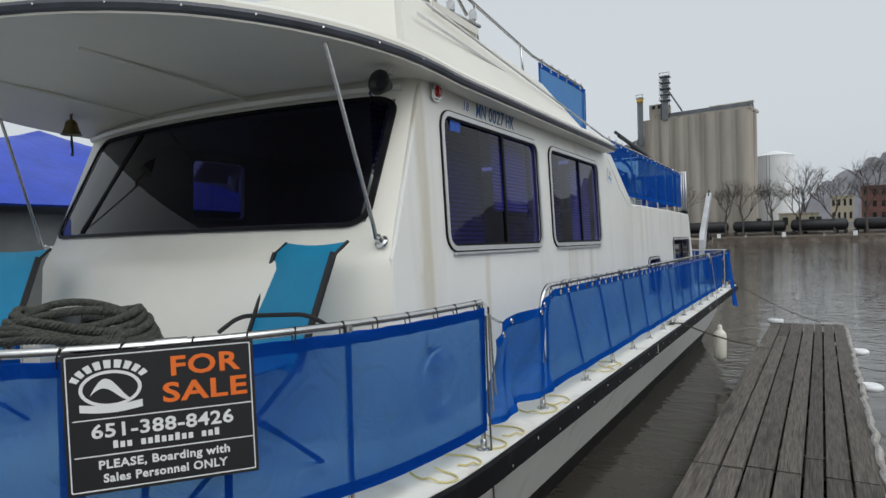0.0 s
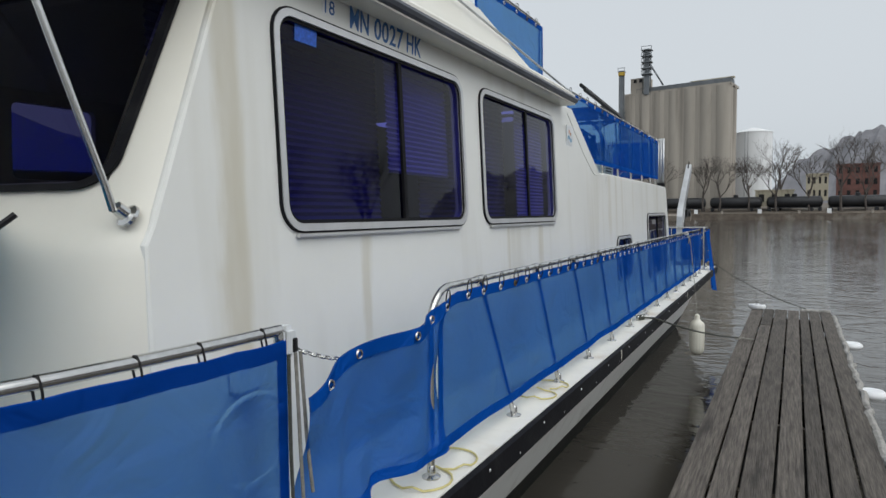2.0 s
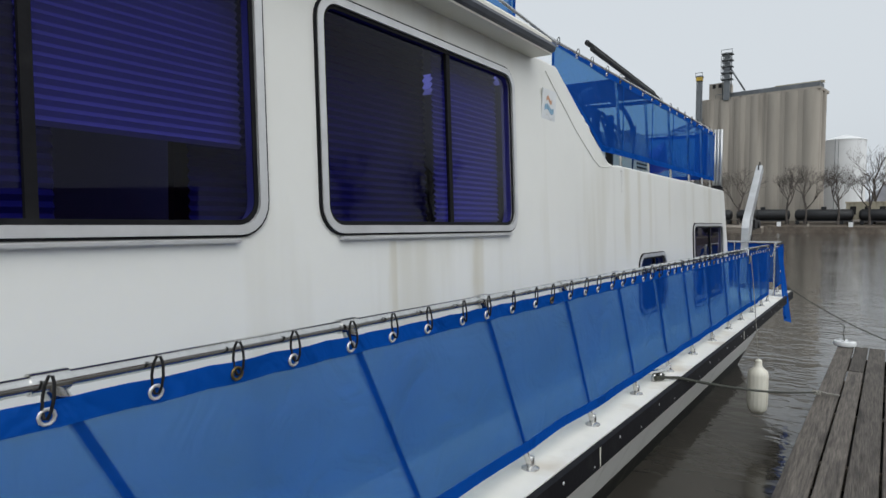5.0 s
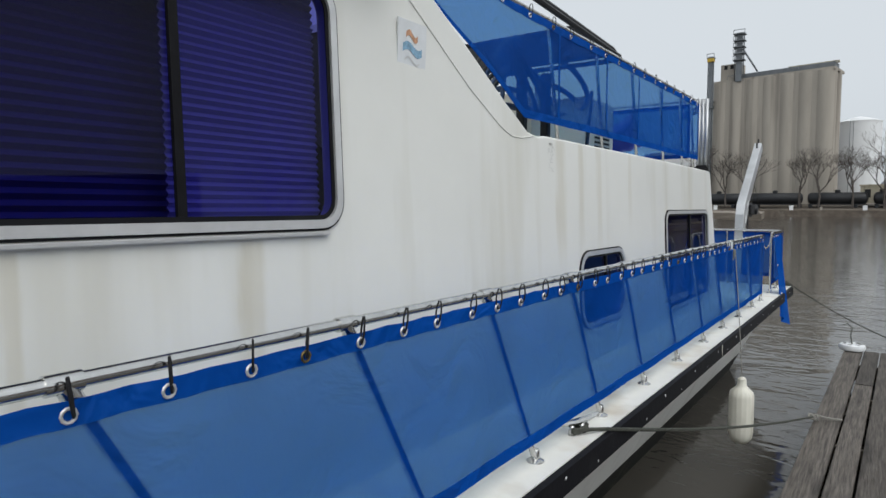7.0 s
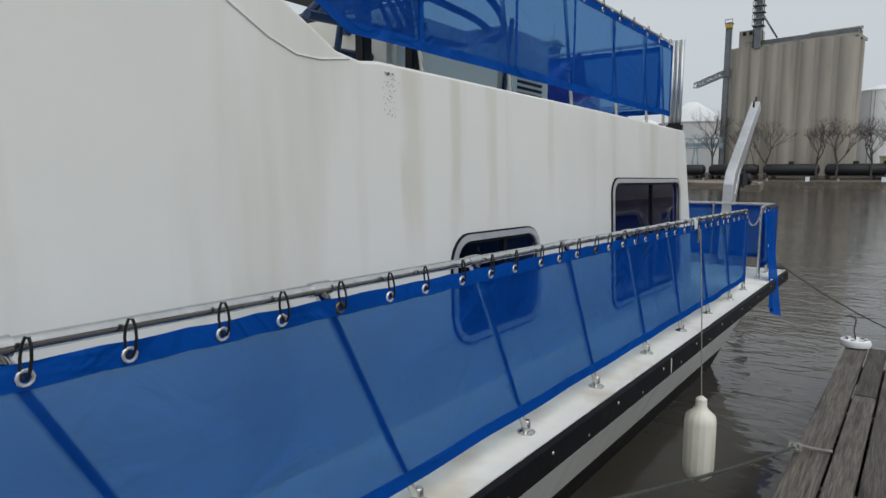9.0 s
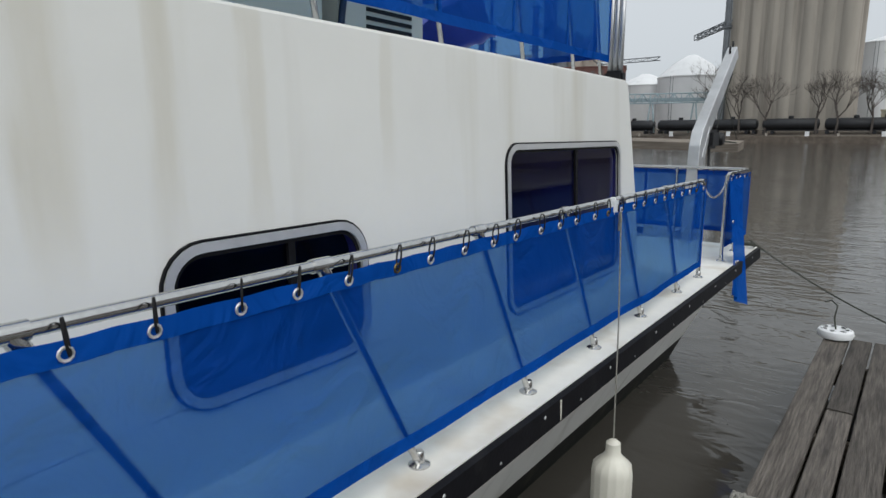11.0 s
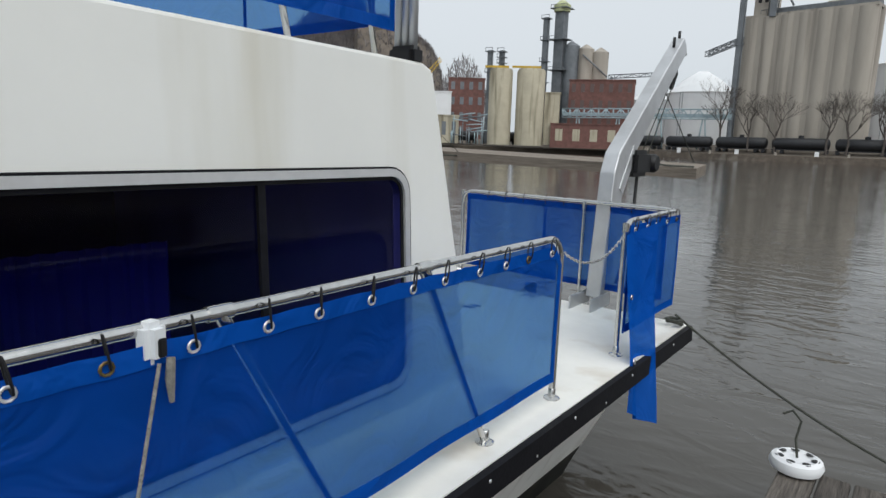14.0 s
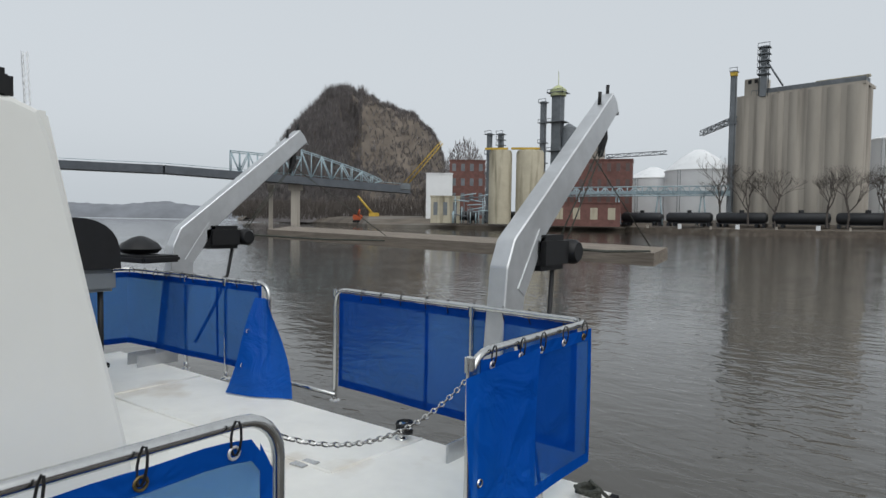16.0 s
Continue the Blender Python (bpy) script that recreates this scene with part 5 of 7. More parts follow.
ch = sling_chair("teal sling folding chair on the foredeck against the cabin")
ch.matrix_basis = pose(-2.24, -1.26, DZ, 0, 0, -20) @ Matrix.Diagonal((1.15, 1.0, 1.0, 1))
copy_thing(ch, pose(-3.97, -1.62, DZ, 0, 0, 10))

# rope coil on a bow bollard
th = thing("bow_rope_coil", "thick dark rope coiled over a bow post", "rope coil", (-2.3, -1.95, DZ))
rc = random.Random(5)
for k in range(8):
    bm = bmesh.new()
    z = 1.315 + 0.0115 * k
    rr = 0.275 - 0.011 * k
    ph = rc.uniform(0, 6)
    for strand in range(3):
        ring = []
        for a in range(240):
            w, h = a * math.tau / 240, a * math.tau / 240 * 34 + strand * math.tau / 3
            r2 = rr + 0.0075 * math.cos(h)
            ring.append(Vector((-2.24 + r2 * 1.15 * math.cos(w), -1.87 + r2 * 0.75 * math.sin(w), z + 0.022 * math.sin(2 * w + ph) + 0.0075 * math.sin(h))))
        tube(bm, ring, 0.0082, 5, closed=True)
    part("turn", bm, ROPE_DARK, th)
bm = bmesh.new()
tube(bm, [(-2.16, -1.95, DZ), (-2.16, -1.95, 1.405)], 0.036, 14)
part("post", bm, material("grey_post", (0.10, 0.11, 0.11), 0.5), th)
bm = bmesh.new()
tube(bm, bent([(-1.75, -1.70, 1.33), (-1.74, -1.62, 1.375), (-1.55, -1.5, 1.375), (-1.5, -1.45, 1.33)], 0.04), 0.0075, 6)
part("hose", bm, BLACK, th)

# shore power box by the gate, behind the screen
th = thing("power_inlet", "small white shore power inlet with a looped cable", "power inlet", (-1.80, -0.35, 1.05))
bm = bmesh.new()
box(bm, (side_x(1.1) + 0.03, -0.35, 1.12), (0.05, 0.10, 0.10), 0, 0.01)
part("box", bm, WHITE_PLASTIC, th)
bm = bmesh.new()
tube(bm, [Vector((-1.72, -0.35 + 0.16 * math.cos(a * 0.3), 0.92 + 0.14 * math.sin(a * 0.3))) for a in range(42)], 0.009, 6)
part("cable", bm, WHITE_PLASTIC, th)

# ---- fly bridge and aft roof deck ----
SHIFT[0] = 0.0
top_rail = thing("roof_railing", "slim steel railing round the roof deck", "railing", (-1.95, 6, 1.98))
TR = -1.93
bm = bmesh.new()
tube(bm, [(TR, 3.5, 2.672), (TR, 5.5, 2.678), (TR, 8.0, 2.682), (2 * CX - TR, 8.0, 2.682), (2 * CX - TR, 3.5, 2.672)], 0.0125, 8)
part("handrail", bm, CHROME, top_rail)
for y in (4.85, 5.55, 6.25, 6.95, 7.55, 7.95):
    for x in (TR, 2 * CX - TR):
        bm = bmesh.new()
        tube(bm, [(x, y, 1.97), (x, y - 0.16, 2.69)], 0.011, 8)
        part("stanchion", bm, CHROME, top_rail)
screen("roof_screen", "blue mesh screen tied round the roof deck railing", [(TR + 0.02, 3.55), (TR + 0.02, 8.02)], 2.655,
       lambda d: 2.10 + 0.40 * max(0.0, 1 - d / 0.85), "roof screens", rail_z=2.672, tie_step=0.27, seams=(1.25, 2.0, 2.65, 3.25, 3.85), phase=3.0)
screen("roof_screen", "blue mesh screen across the aft end of the roof deck", [(TR - 0.05, 7.99), (2 * CX - TR, 7.99)], 2.655, 2.12, "roof screens", rail_z=2.672, tie_step=0.27, seams=(0.8,), phase=5.0)
screen("bridge_screen", "blue mesh screen beside the fly bridge", [(-2.08, 2.08), (-2.08, 3.40)], lambda d: 3.14 + 0.02 * d, lambda d: 2.62 + 0.05 * d, "roof screens", rail_z=3.175, tie_step=0.22, phase=7.0)
bm = bmesh.new()
tube(bm, [(-2.10, 0.35, 3.335), (-2.10, 0.93, 3.28), (-2.10, 2.0, 3.18), (-2.10, 3.38, 3.19), (-2.10, 3.38, 2.5)], 0.012, 8)
part("handrail", bm, CHROME, top_rail)
bm = bmesh.new()
tube(bm, [(-2.02, 0.15, 3.02), (-1.86, 3.5, 2.62)], 0.008, 6)
tagged(part("boat_pole", bm, ALU), "thin white pole lashed along the fly bridge", "pole")
bm = bmesh.new()
for z in (0, 0.012):
    tube(bm, [(-1.93, -0.1, 2.86 + z), (-1.99, 1.7, 2.80 + z)], 0.004, 5)
tagged(part("pin_stripe", bm, FRAME), "thin twin trim line along the coaming", "trim", kind="structure")
for y, z in ((0.93, 3.28), (1.75, 3.20)):
    bm = bmesh.new()
    tube(bm, [(-2.10, y + 0.06, 2.95 - 0.03 * y), (-2.10, y, z)], 0.010, 8)
    part("stanchion", bm, CHROME, top_rail)
arch = thing("folded_arch", "folded stainless arch with clamps on the fly bridge coaming", "arch", (-2.1, 0.6, 3.03))
for pts in ([(-2.08, 0.20, 3.08), (-2.07, 0.95, 3.12)], [(-2.10, 0.28, 3.16), (-2.10, 0.80, 3.30), (-2.12, 0.95, 3.42)], [(-2.14, 0.55, 3.40), (-2.12, 0.85, 3.18)]):
    bm = bmesh.new()
    tube(bm, pts, 0.0125, 8)
    part("tube", bm, CHROME, arch)
for y, z in ((0.32, 3.12), (0.55, 3.14), (0.86, 3.17)):
    bm = bmesh.new()
    box(bm, (-2.08, y, z), (0.05, 0.06, 0.08), 20, 0.012)
    part("clamp", bm, CHROME, arch)
bm = bmesh.new()
box(bm, (-2.075, 0.58, 3.06), (0.05, 0.62, 0.07), 0, 0.012)
part("mount", bm, GEL_CLEAN, arch)
# folded bimini frame
bim = thing("bimini_frame", "folded dark bimini top frame on the roof deck", "canopy frame", (-2.2, 4.8, 2.0))
for k, dz in enumerate((0.0, 0.05)):
    bm = bmesh.new()
    x0 = -1.98 - 0.04 * k
    tube(bm, bent([(x0, 4.35, 2.80 + dz), (x0, 6.05, 2.72 + dz), (2 * CX - x0, 6.05, 2.74 + dz), (2 * CX - x0, 4.3, 2.80 + dz)], 0.12), 0.018, 8)
    part("bow", bm, BLACK, bim)
bm = bmesh.new()
box(bm, (CX + 0.4, 5.6, 2.77), (1.7, 0.75, 0.03), 0, 0.01)
part("rolled_cover", bm, BLACK, bim)
for y in (4.62, 4.92):
    bm = bmesh.new()
    box(bm, (-2.05, y, 2.2), (0.05, 0.05, 0.46), 0, 0.006)
    part("post", bm, BLACK, bim)
bm = bmesh.new()
for k in range(4):
    tube(bm, [Vector((-2.0 - 0.06 * k, 4.2 + 0.75 * (a / 20), 2.22 + 0.30 * math.sin(math.pi * a / 20) * (0.6 + 0.15 * k))) for a in range(21)], 0.012, 6)
part("bows_folded", bm, BLACK, bim)
# curved ladder rail, box seat and locker on the aft roof
lad = thing("slide_rails", "looping dark tube rails on the roof deck", "railing", (-2.3, 6, 1.98))
LOOP = material("dark_blue_tube", (0.03, 0.06, 0.13), 0.45, 0.3, vary=0.15, scale=10)
for k, (ya, yb, za, zb) in enumerate(((4.25, 6.0, 2.24, 2.62), (4.45, 6.25, 2.16, 2.50), (4.7, 6.0, 2.30, 2.42))):
    bm = bmesh.new()
    x = -2.12 - 0.14 * k
    tube(bm, bent([(x, ya, za), (x, ya + 0.35, zb), (x - 0.05, yb - 0.35, zb - 0.03), (x - 0.08, yb, (za + zb) / 2), (x - 0.05, yb - 0.45, za + 0.02), (x, ya + 0.15, za - 0.05)], 0.22), 0.019, 8)
    part("rail", bm, LOOP, lad)
for y in (4.6, 5.9):
    bm = bmesh.new()
    tube(bm, [(-2.2, y, 1.97), (-2.2, y + 0.1, 2.5)], 0.014, 8)
    part("post", bm, LOOP, lad)
lock = thing("roof_locker", "cream louvred locker standing on the roof deck", "locker", (-2.6, 6.1, 1.98))
bm = bmesh.new()
box(bm, (-2.5, 5.35, 2.16), (0.7, 0.9, 0.36), 0, 0.03)
part("seat_box", bm, GEL_CLEAN, lock)
bm = bmesh.new()
box(bm, (-2.45, 6.2, 2.22), (0.5, 0.55, 0.48), 0, 0.02)
part("body", bm, GEL_CLEAN, lock)
for k in range(6):
    bm = bmesh.new()
    box(bm, (-2.198, 6.22, 2.06 + 0.035 * k), (0.006, 0.30, 0.016))
    part("louvre", bm, BLACK, lock)
th = thing("roof_tarp", "crumpled blue tarpaulin on the roof deck", "tarpaulin", (-2.3, 6.9, 1.98))
bm = bmesh.new()
grid(bm, lambda u, v: Vector((-2.15 - 0.5 * v, 6.7 + 0.35 * u, 1.98 + (0.46 - 0.30 * v) * (0.7 + 0.3 * math.sin(5 * u)) + 0.03 * noise.noise(Vector((7 * u, 7 * v, 0)))), ), 14, 10)
part("cloth", bm, TARP, th)
th = thing("flag_poles", "bundle of grey poles in a black socket at the roof corner", "poles", (-1.95, 8.0, 1.97))
for k in range(3):
    bm = bmesh.new()
    tube(bm, [(-1.84 - 0.035 * k, 8.05, 1.97), (-1.84 - 0.035 * k, 8.05, 2.70)], 0.017, 8)
    part("pole", bm, ALU, th)
bm = bmesh.new()
box(bm, (-1.875, 8.05, 2.012), (0.125, 0.075, 0.07), 0, 0.015)
part("socket", bm, BLACK, th)
bm = bmesh.new()
tube(bm, [(-1.78, 2.98, 2.46), (-1.78, 2.98, 2.58)], [0.018, 0.012], 10)
tagged(part("antenna_base", bm, WHITE_PLASTIC), "short white antenna stub on the roof edge", "antenna")

# ---- stern: davits, plank, grill, hatches ----
def davit(x):
    th = thing("boat_davit", "bent aluminium davit arm with a black winch", "davit", (x, 10.0, DZ), "stern davits")
    bm = bmesh.new()

    def sec(p, w, d, tilt):
        a = radians(tilt)
        f = Vector((0, math.cos(a), -math.sin(a)))
        return [bm.verts.new(Vector(p) + Vector((sx * w / 2, 0, 0)) + f * sy * d / 2) for sx, sy in ((-1, -1), (1, -1), (1, 1), (-1, 1))]
    rings = [sec((x, 10.02, DZ + 0.05), 0.10, 0.16, 0), sec((x, 10.12, 1.53), 0.10, 0.18, 8), sec((x, 10.17, 1.62), 0.10, 0.19, 32), sec((x, 11.24, 2.48), 0.09, 0.13, 55), sec((x, 11.28, 2.45), 0.09, 0.09, 60)]
    for a, b in zip(rings, rings[1:]):
        for k in range(4):
            bm.faces.new((a[k], a[(k + 1) % 4], b[(k + 1) % 4], b[k]))
    bm.faces.new(rings[0])
    bm.faces.new(rings[-1])
    bmesh.ops.bevel(bm, geom=list(bm.edges), offset=0.006, segments=1, affect="EDGES")
    part("arm", bm, ALU, th)
    bm = bmesh.new()
    box(bm, (0, 0, 0), (1, 1, 1), 0, 0.0, m=Matrix.Translation((x, 10.25, 1.56)) @ Euler((radians(-35), 0, 0)).to_matrix().to_4x4() @ Matrix.Diagonal((0.11, 0.07, 0.34, 1)))
    part("gusset", bm, ALU, th)
    bm = bmesh.new()
    box(bm, (x, 10.45, 1.60), (0.17, 0.30, 0.18), 0, 0.03)
    part("winch", bm, BLACK, th)
    bm = bmesh.new()
    revolve(bm, [(0.05, -0.11), (0.065, -0.09), (0.065, 0.09), (0.05, 0.11)], seg=16, m=Matrix.Translation((x, 10.64, 1.60)) @ Matrix.Rotation(radians(90), 4, "Y"))
    part("winch_drum", bm, BLACK, th)
    bm = bmesh.new()
    tube(bm, [(x, 10.56, 1.53), (x + 0.02, 10.5, 1.30), (x + 0.06, 10.35, 1.05), (x + 0.05, 10.2, 0.80)], 0.013, 6)
    part("strap", bm, BLACK, th)
    bm = bmesh.new()
    tube(bm, [(x, 11.18, 2.40), (x, 11.16, 2.26), (x, 11.13, 2.15)], [0.012, 0.032, 0.014], 8)
    part("block", bm, BLACK, th)
    for dx in (-0.012, 0.012):
        bm = bmesh.new()
        tube(bm, [(x + dx, 11.14, 2.20), (x + dx * 2, 10.62, 1.60)], 0.004, 5)
        part("cable", bm, ROPE_DARK, th)
    for y, z in ((11.10, 2.45), (11.21, 2.51)):
        bm = bmesh.new()
        tube(bm, [(x, y, z), (x, y + 0.005, z + 0.075)], 0.011, 8)
        part("bolt", bm, BLACK, th)
    for s in (-0.07, 0.07):
        bm = bmesh.new()
        box(bm, (x + s, 9.90, DZ + 0.04), (0.012, 0.30, 0.09), 0, 0.004)
        part("foot_plate", bm, ALU, th)
    return th


davit(-1.87)
davit(-4.74)
plank = thing("hanging_plank", "long weathered timber plank slung behind the davits", "timber", (-4.3, 12.35, 1.5))
bm = bmesh.new()
box(bm, (0, 0, 0), (1, 1, 1), 0, 0.0, m=Matrix.Translation((-4.30, 12.55, 1.545)) @ Euler((radians(6), radians(1.2), radians(2.0))).to_matrix().to_4x4() @ Matrix.Diagonal((4.62, 0.36, 0.105, 1)))
part("board", bm, BEAM, plank)
for x in (-1.95, -4.69):
    bm = bmesh.new()
    tube(bm, [(x, 10.66, 1.62), (x - 0.03, 11.5, 1.57), (x - 0.06, 12.42, 1.545)], 0.009, 6)
    part("sling", bm, ROPE_DARK, plank)
    bm = bmesh.new()
    tube(bm, [(x, 11.14, 2.2), (x - 0.05, 12.4, 1.58)], 0.004, 5)
    part("cable", bm, ROPE_DARK, plank)

grill = thing("barbecue_grill", "black hooded gas barbecue on a cart beside the stern rail", "barbecue", (-4.55, 9.1, DZ))
GX, GY = -4.42, 9.13
bm = bmesh.new()
grid(bm, lambda u, v: Vector((GX - 0.31 + 0.62 * u, GY - 0.25 * math.cos(math.pi * v), 1.44 + 0.30 * math.sin(math.pi * v) ** 0.6)), 6, 14)
for sx in (-0.31, 0.31):
    bm.faces.new([bm.verts.new((GX + sx, GY - 0.25 * math.cos(math.pi * v / 14), 1.44 + 0.30 * math.sin(math.pi * v / 14) ** 0.6)) for v in range(15)])
bmesh.ops.remove_doubles(bm, verts=bm.verts, dist=0.001)
part("lid", bm, BLACK, grill)
bm = bmesh.new()
tube(bm, bent([(GX - 0.2, GY - 0.23, 1.56), (GX - 0.2, GY - 0.29, 1.56), (GX + 0.2, GY - 0.29, 1.56), (GX + 0.2, GY - 0.23, 1.56)], 0.02), 0.011, 8)
part("lid_handle", bm, CHROME, grill)
bm = bmesh.new()
box(bm, (GX, GY, 1.37), (0.60, 0.46, 0.13), 0, 0.02)
part("firebox", bm, STEEL, grill)
for sx in (-0.24, 0.24):
    for sy in (-0.16, 0.16):
        bm = bmesh.new()
        tube(bm, [(GX + sx, GY + sy, DZ), (GX + sx, GY + sy, 1.36)], 0.017, 8)
        part("leg", bm, BLACK, grill)
bm = bmesh.new()
box(bm, (GX, GY, 0.86), (0.54, 0.40, 0.03), 0, 0.005)
part("shelf", bm, BLACK, grill)
bm = bmesh.new()
revolve(bm, [(0.05, 0), (0.12, 0.02), (0.13, 0.05), (0.13, 0.22), (0.10, 0.28), (0.05, 0.30), (0.05, 0.34)], (GX + 0.05, GY - 0.02, 0.875), 20)
tagged(part("gas_bottle", bm, WHITE_PLASTIC), "white gas bottle on the barbecue shelf", "gas bottle")
bm = bmesh.new()
box(bm, (-4.70, 9.80, 1.46), (0.46, 0.30, 0.05), 8, 0.015)
tagged(part("side_shelf", bm, BLACK), "dark folding side shelf clamped on the stern rail", "shelf")
bm = bmesh.new()
revolve(bm, [(0.02, 0), (0.12, 0.01), (0.15, 0.04), (0.12, 0.08), (0.05, 0.12), (0.01, 0.13)], (-4.72, 9.80, 1.485), 9)
tagged(part("folded_cover", bm, BLACK), "crumpled black cover lying on the side shelf", "cover")

for x, y in ((-3.93, 9.19), (-3.15, 9.265), (-2.41, 9.355)):
    th = thing("deck_hinge", "flat steel hatch hinge on the stern deck", "hinge", (x, y, DZ), "hatch hinges")
    for s in (-0.024, 0.024):
        bm = bmesh.new()
        box(bm, (x + s * 0.3, y + s, DZ + 0.003), (0.08, 0.042, 0.006), 5, 0.0015)
        part("leaf", bm, CHROME, th)
for a, b in (((-4.9, 9.28, DZ), (-2.25, 9.36, DZ)), ((-2.25, 9.36, DZ), (-2.22, 10.0 - 0.08, DZ)), ((-4.1, 9.3, DZ), (-4.12, 9.9, DZ))):
    bm = bmesh.new()
    tube(bm, [a, b], 0.010, 6)
    tagged(part("hatch_lip", bm, DECK), "low moulded lip of the stern deck hatch", "hatch lip", "hatch lips", "structure")
bit = thing("stern_bitt", "short steel bitt with black rope on the stern deck", "bollard", (-2.28, 9.8, DZ))
bm = bmesh.new()
revolve(bm, [(0.03, 0), (0.028, 0.006), (0.016, 0.015), (0.016, 0.07), (0.024, 0.078), (0.01, 0.085)], (-2.30, 9.86, DZ), 14)
part("post", bm, CHROME, bit)
bm = bmesh.new()
tube(bm, [Vector((-2.28 + 0.035 * math.cos(a * 0.8), 9.86 + 0.04 * math.sin(a * 0.8), DZ + 0.06 + 0.025 * math.sin(a * 0.45))) for a in range(34)], 0.008, 6)
part("rope", bm, BLACK, bit)
bm = bmesh.new()
tube(bm, [(-2.98, 10.06, DZ + 0.05), (-3.52, 10.06, DZ + 0.05)], 0.0125, 8)
tagged(part("boarding_bar", bm, CHROME), "low steel bar across the stern boarding gap", "bar")

# ---- the far bank: land, industry, bluff, bridge ----
def rot_box(bm, x, y, z0, z1, w, d, yaw):
    return box(bm, (x, y, (z0 + z1) / 2), (w, d, z1 - z0), yaw)


SHORE = [(900, 150), (300, 168), (60, 176), (-6, 177), (-40, 179), (-72, 192), (-105, 178), (-128, 166), (-150, 160), (-185, 190), (-260, 235), (-420, 330), (-900, 620)]
bm = bmesh.new()
rows = []
for d, z in ((0, WZ - 0.5), (0.4, 0.75), (3, 1.1), (14, 2.6), (40, 4.0), (900, 12.0)):
    row = []
    for k, (x, y) in enumerate(SHORE):
        r = math.hypot(x, y)
        row.append(bm.verts.new((x * (1 + d / r), y * (1 + d / r), z)))
    rows.append(row)
for a, b in zip(rows, rows[1:]):
    for k in range(len(SHORE) - 1):
        bm.faces.new((a[k], a[k + 1], b[k + 1], b[k]))
tagged(part("ground", bm, LAND), "brown winter river bank with bare earth and rubble", "river bank", kind="structure")
bm = bmesh.new()
for (x0, y0), (x1, y1) in zip(SHORE[1:5], SHORE[2:6]):
    n = max(1, int(math.hypot(x1 - x0, y1 - y0) / 6))
    yaw = math.degrees(math.atan2(y1 - y0, x1 - x0))
    L = math.hypot(x1 - x0, y1 - y0)
    rot_box(bm, (x0 + x1) / 2, (y0 + y1) / 2 - 0.5, WZ - 0.4, 1.15, L, 1.2, yaw)
tagged(part("quay_wall", bm, QUAY), "low concrete quay wall along the far bank", "quay", kind="structure")
for k in range(12):
    x = -62 + 8.0 * k + (k % 3) * 0.8
    bm = bmesh.new()
    rot_box(bm, x, 178.2 + (3 if x < -45 else 0), 1.0, 2.3 if k % 2 else 1.9, 0.9 if k % 2 else 0.5, 0.5, 5)
    tagged(part("quay_bollard", bm, WHITE if k % 2 else CONC), "pale concrete mooring block on the quay edge", "bollard", "quay blocks")

# grain elevator of joined concrete silos
elev = thing("grain_elevator", "tall concrete grain elevator with streaked round silos", "grain elevator", (-26.5, 195, 2))
EYAW = radians(-9)
ex, ey = Vector((math.cos(EYAW), math.sin(EYAW), 0)), Vector((-math.sin(EYAW), math.cos(EYAW), 0))
EO = Vector((-27.6, 196, 0))
for row in range(2):
    for k in range(7):
        bm = bmesh.new()
        c = EO + ex * (-13.9 + 4.40 * k) + ey * (4.6 * row)
        revolve(bm, [(2.42, 2.0), (2.42, 37.3)], c, 22)
        part("silo", bm, CONC, elev)
bm = bmesh.new()
c = EO - ex * 0.7 + ey * 2.3
rot_box(bm, c.x, c.y, 2.0, 37.2, 26.4, 8.3, -9)
part("interstice_wall", bm, CONC, elev)
bm = bmesh.new()
c = EO - ex * 0.7 + ey * 3.0
rot_box(bm, c.x, c.y, 37.2, 37.9, 31.0, 9.6, -9)
part("roof_slab", bm, CONC, elev)
bm = bmesh.new()
c = EO + ex * 1.6 + ey * 2.0
rot_box(bm, c.x, c.y, 37.9, 39.3, 25.5, 4.4, -9)
part("gallery", bm, STEEL, elev)
for k in range(22):
    bm = bmesh.new()
    c = EO + ex * (-12 + 1.3 * k) - ey * 1.6
    tube(bm, [c + Vector((0, 0, 37.9)), c + Vector((0, 0, 39.1))], 0.07, 4)
    part("rail_post", bm, STEEL, elev)
bm = bmesh.new()
tube(bm, [EO - ex * 12 - ey * 1.6 + Vector((0, 0, 39.05)), EO + ex * 15.5 - ey * 1.6 + Vector((0, 0, 39.05))], 0.09, 4)
part("handrail", bm, STEEL, elev)
bm = bmesh.new()
c = EO + ex * 9 + ey * 1.5
rot_box(bm, c.x, c.y, 39.3, 39.9, 12, 0.9, -9)
part("conveyor", bm, CREAM, elev)
bm = bmesh.new()
c = EO - ex * 11.8 + ey * 2
rot_box(bm, c.x, c.y, 37.5, 42.6, 5.0, 5.0, -9)
hh = part("headhouse", bm, CONC, elev)
for s in (-1.1, 0.6):
    bm = bmesh.new()
    q = c + ex * s - ey * 2.52
    rot_box(bm, q.x, q.y, 41.2, 42.3, 0.9, 0.06, -9)
    part("window", bm, BLACK, hh)


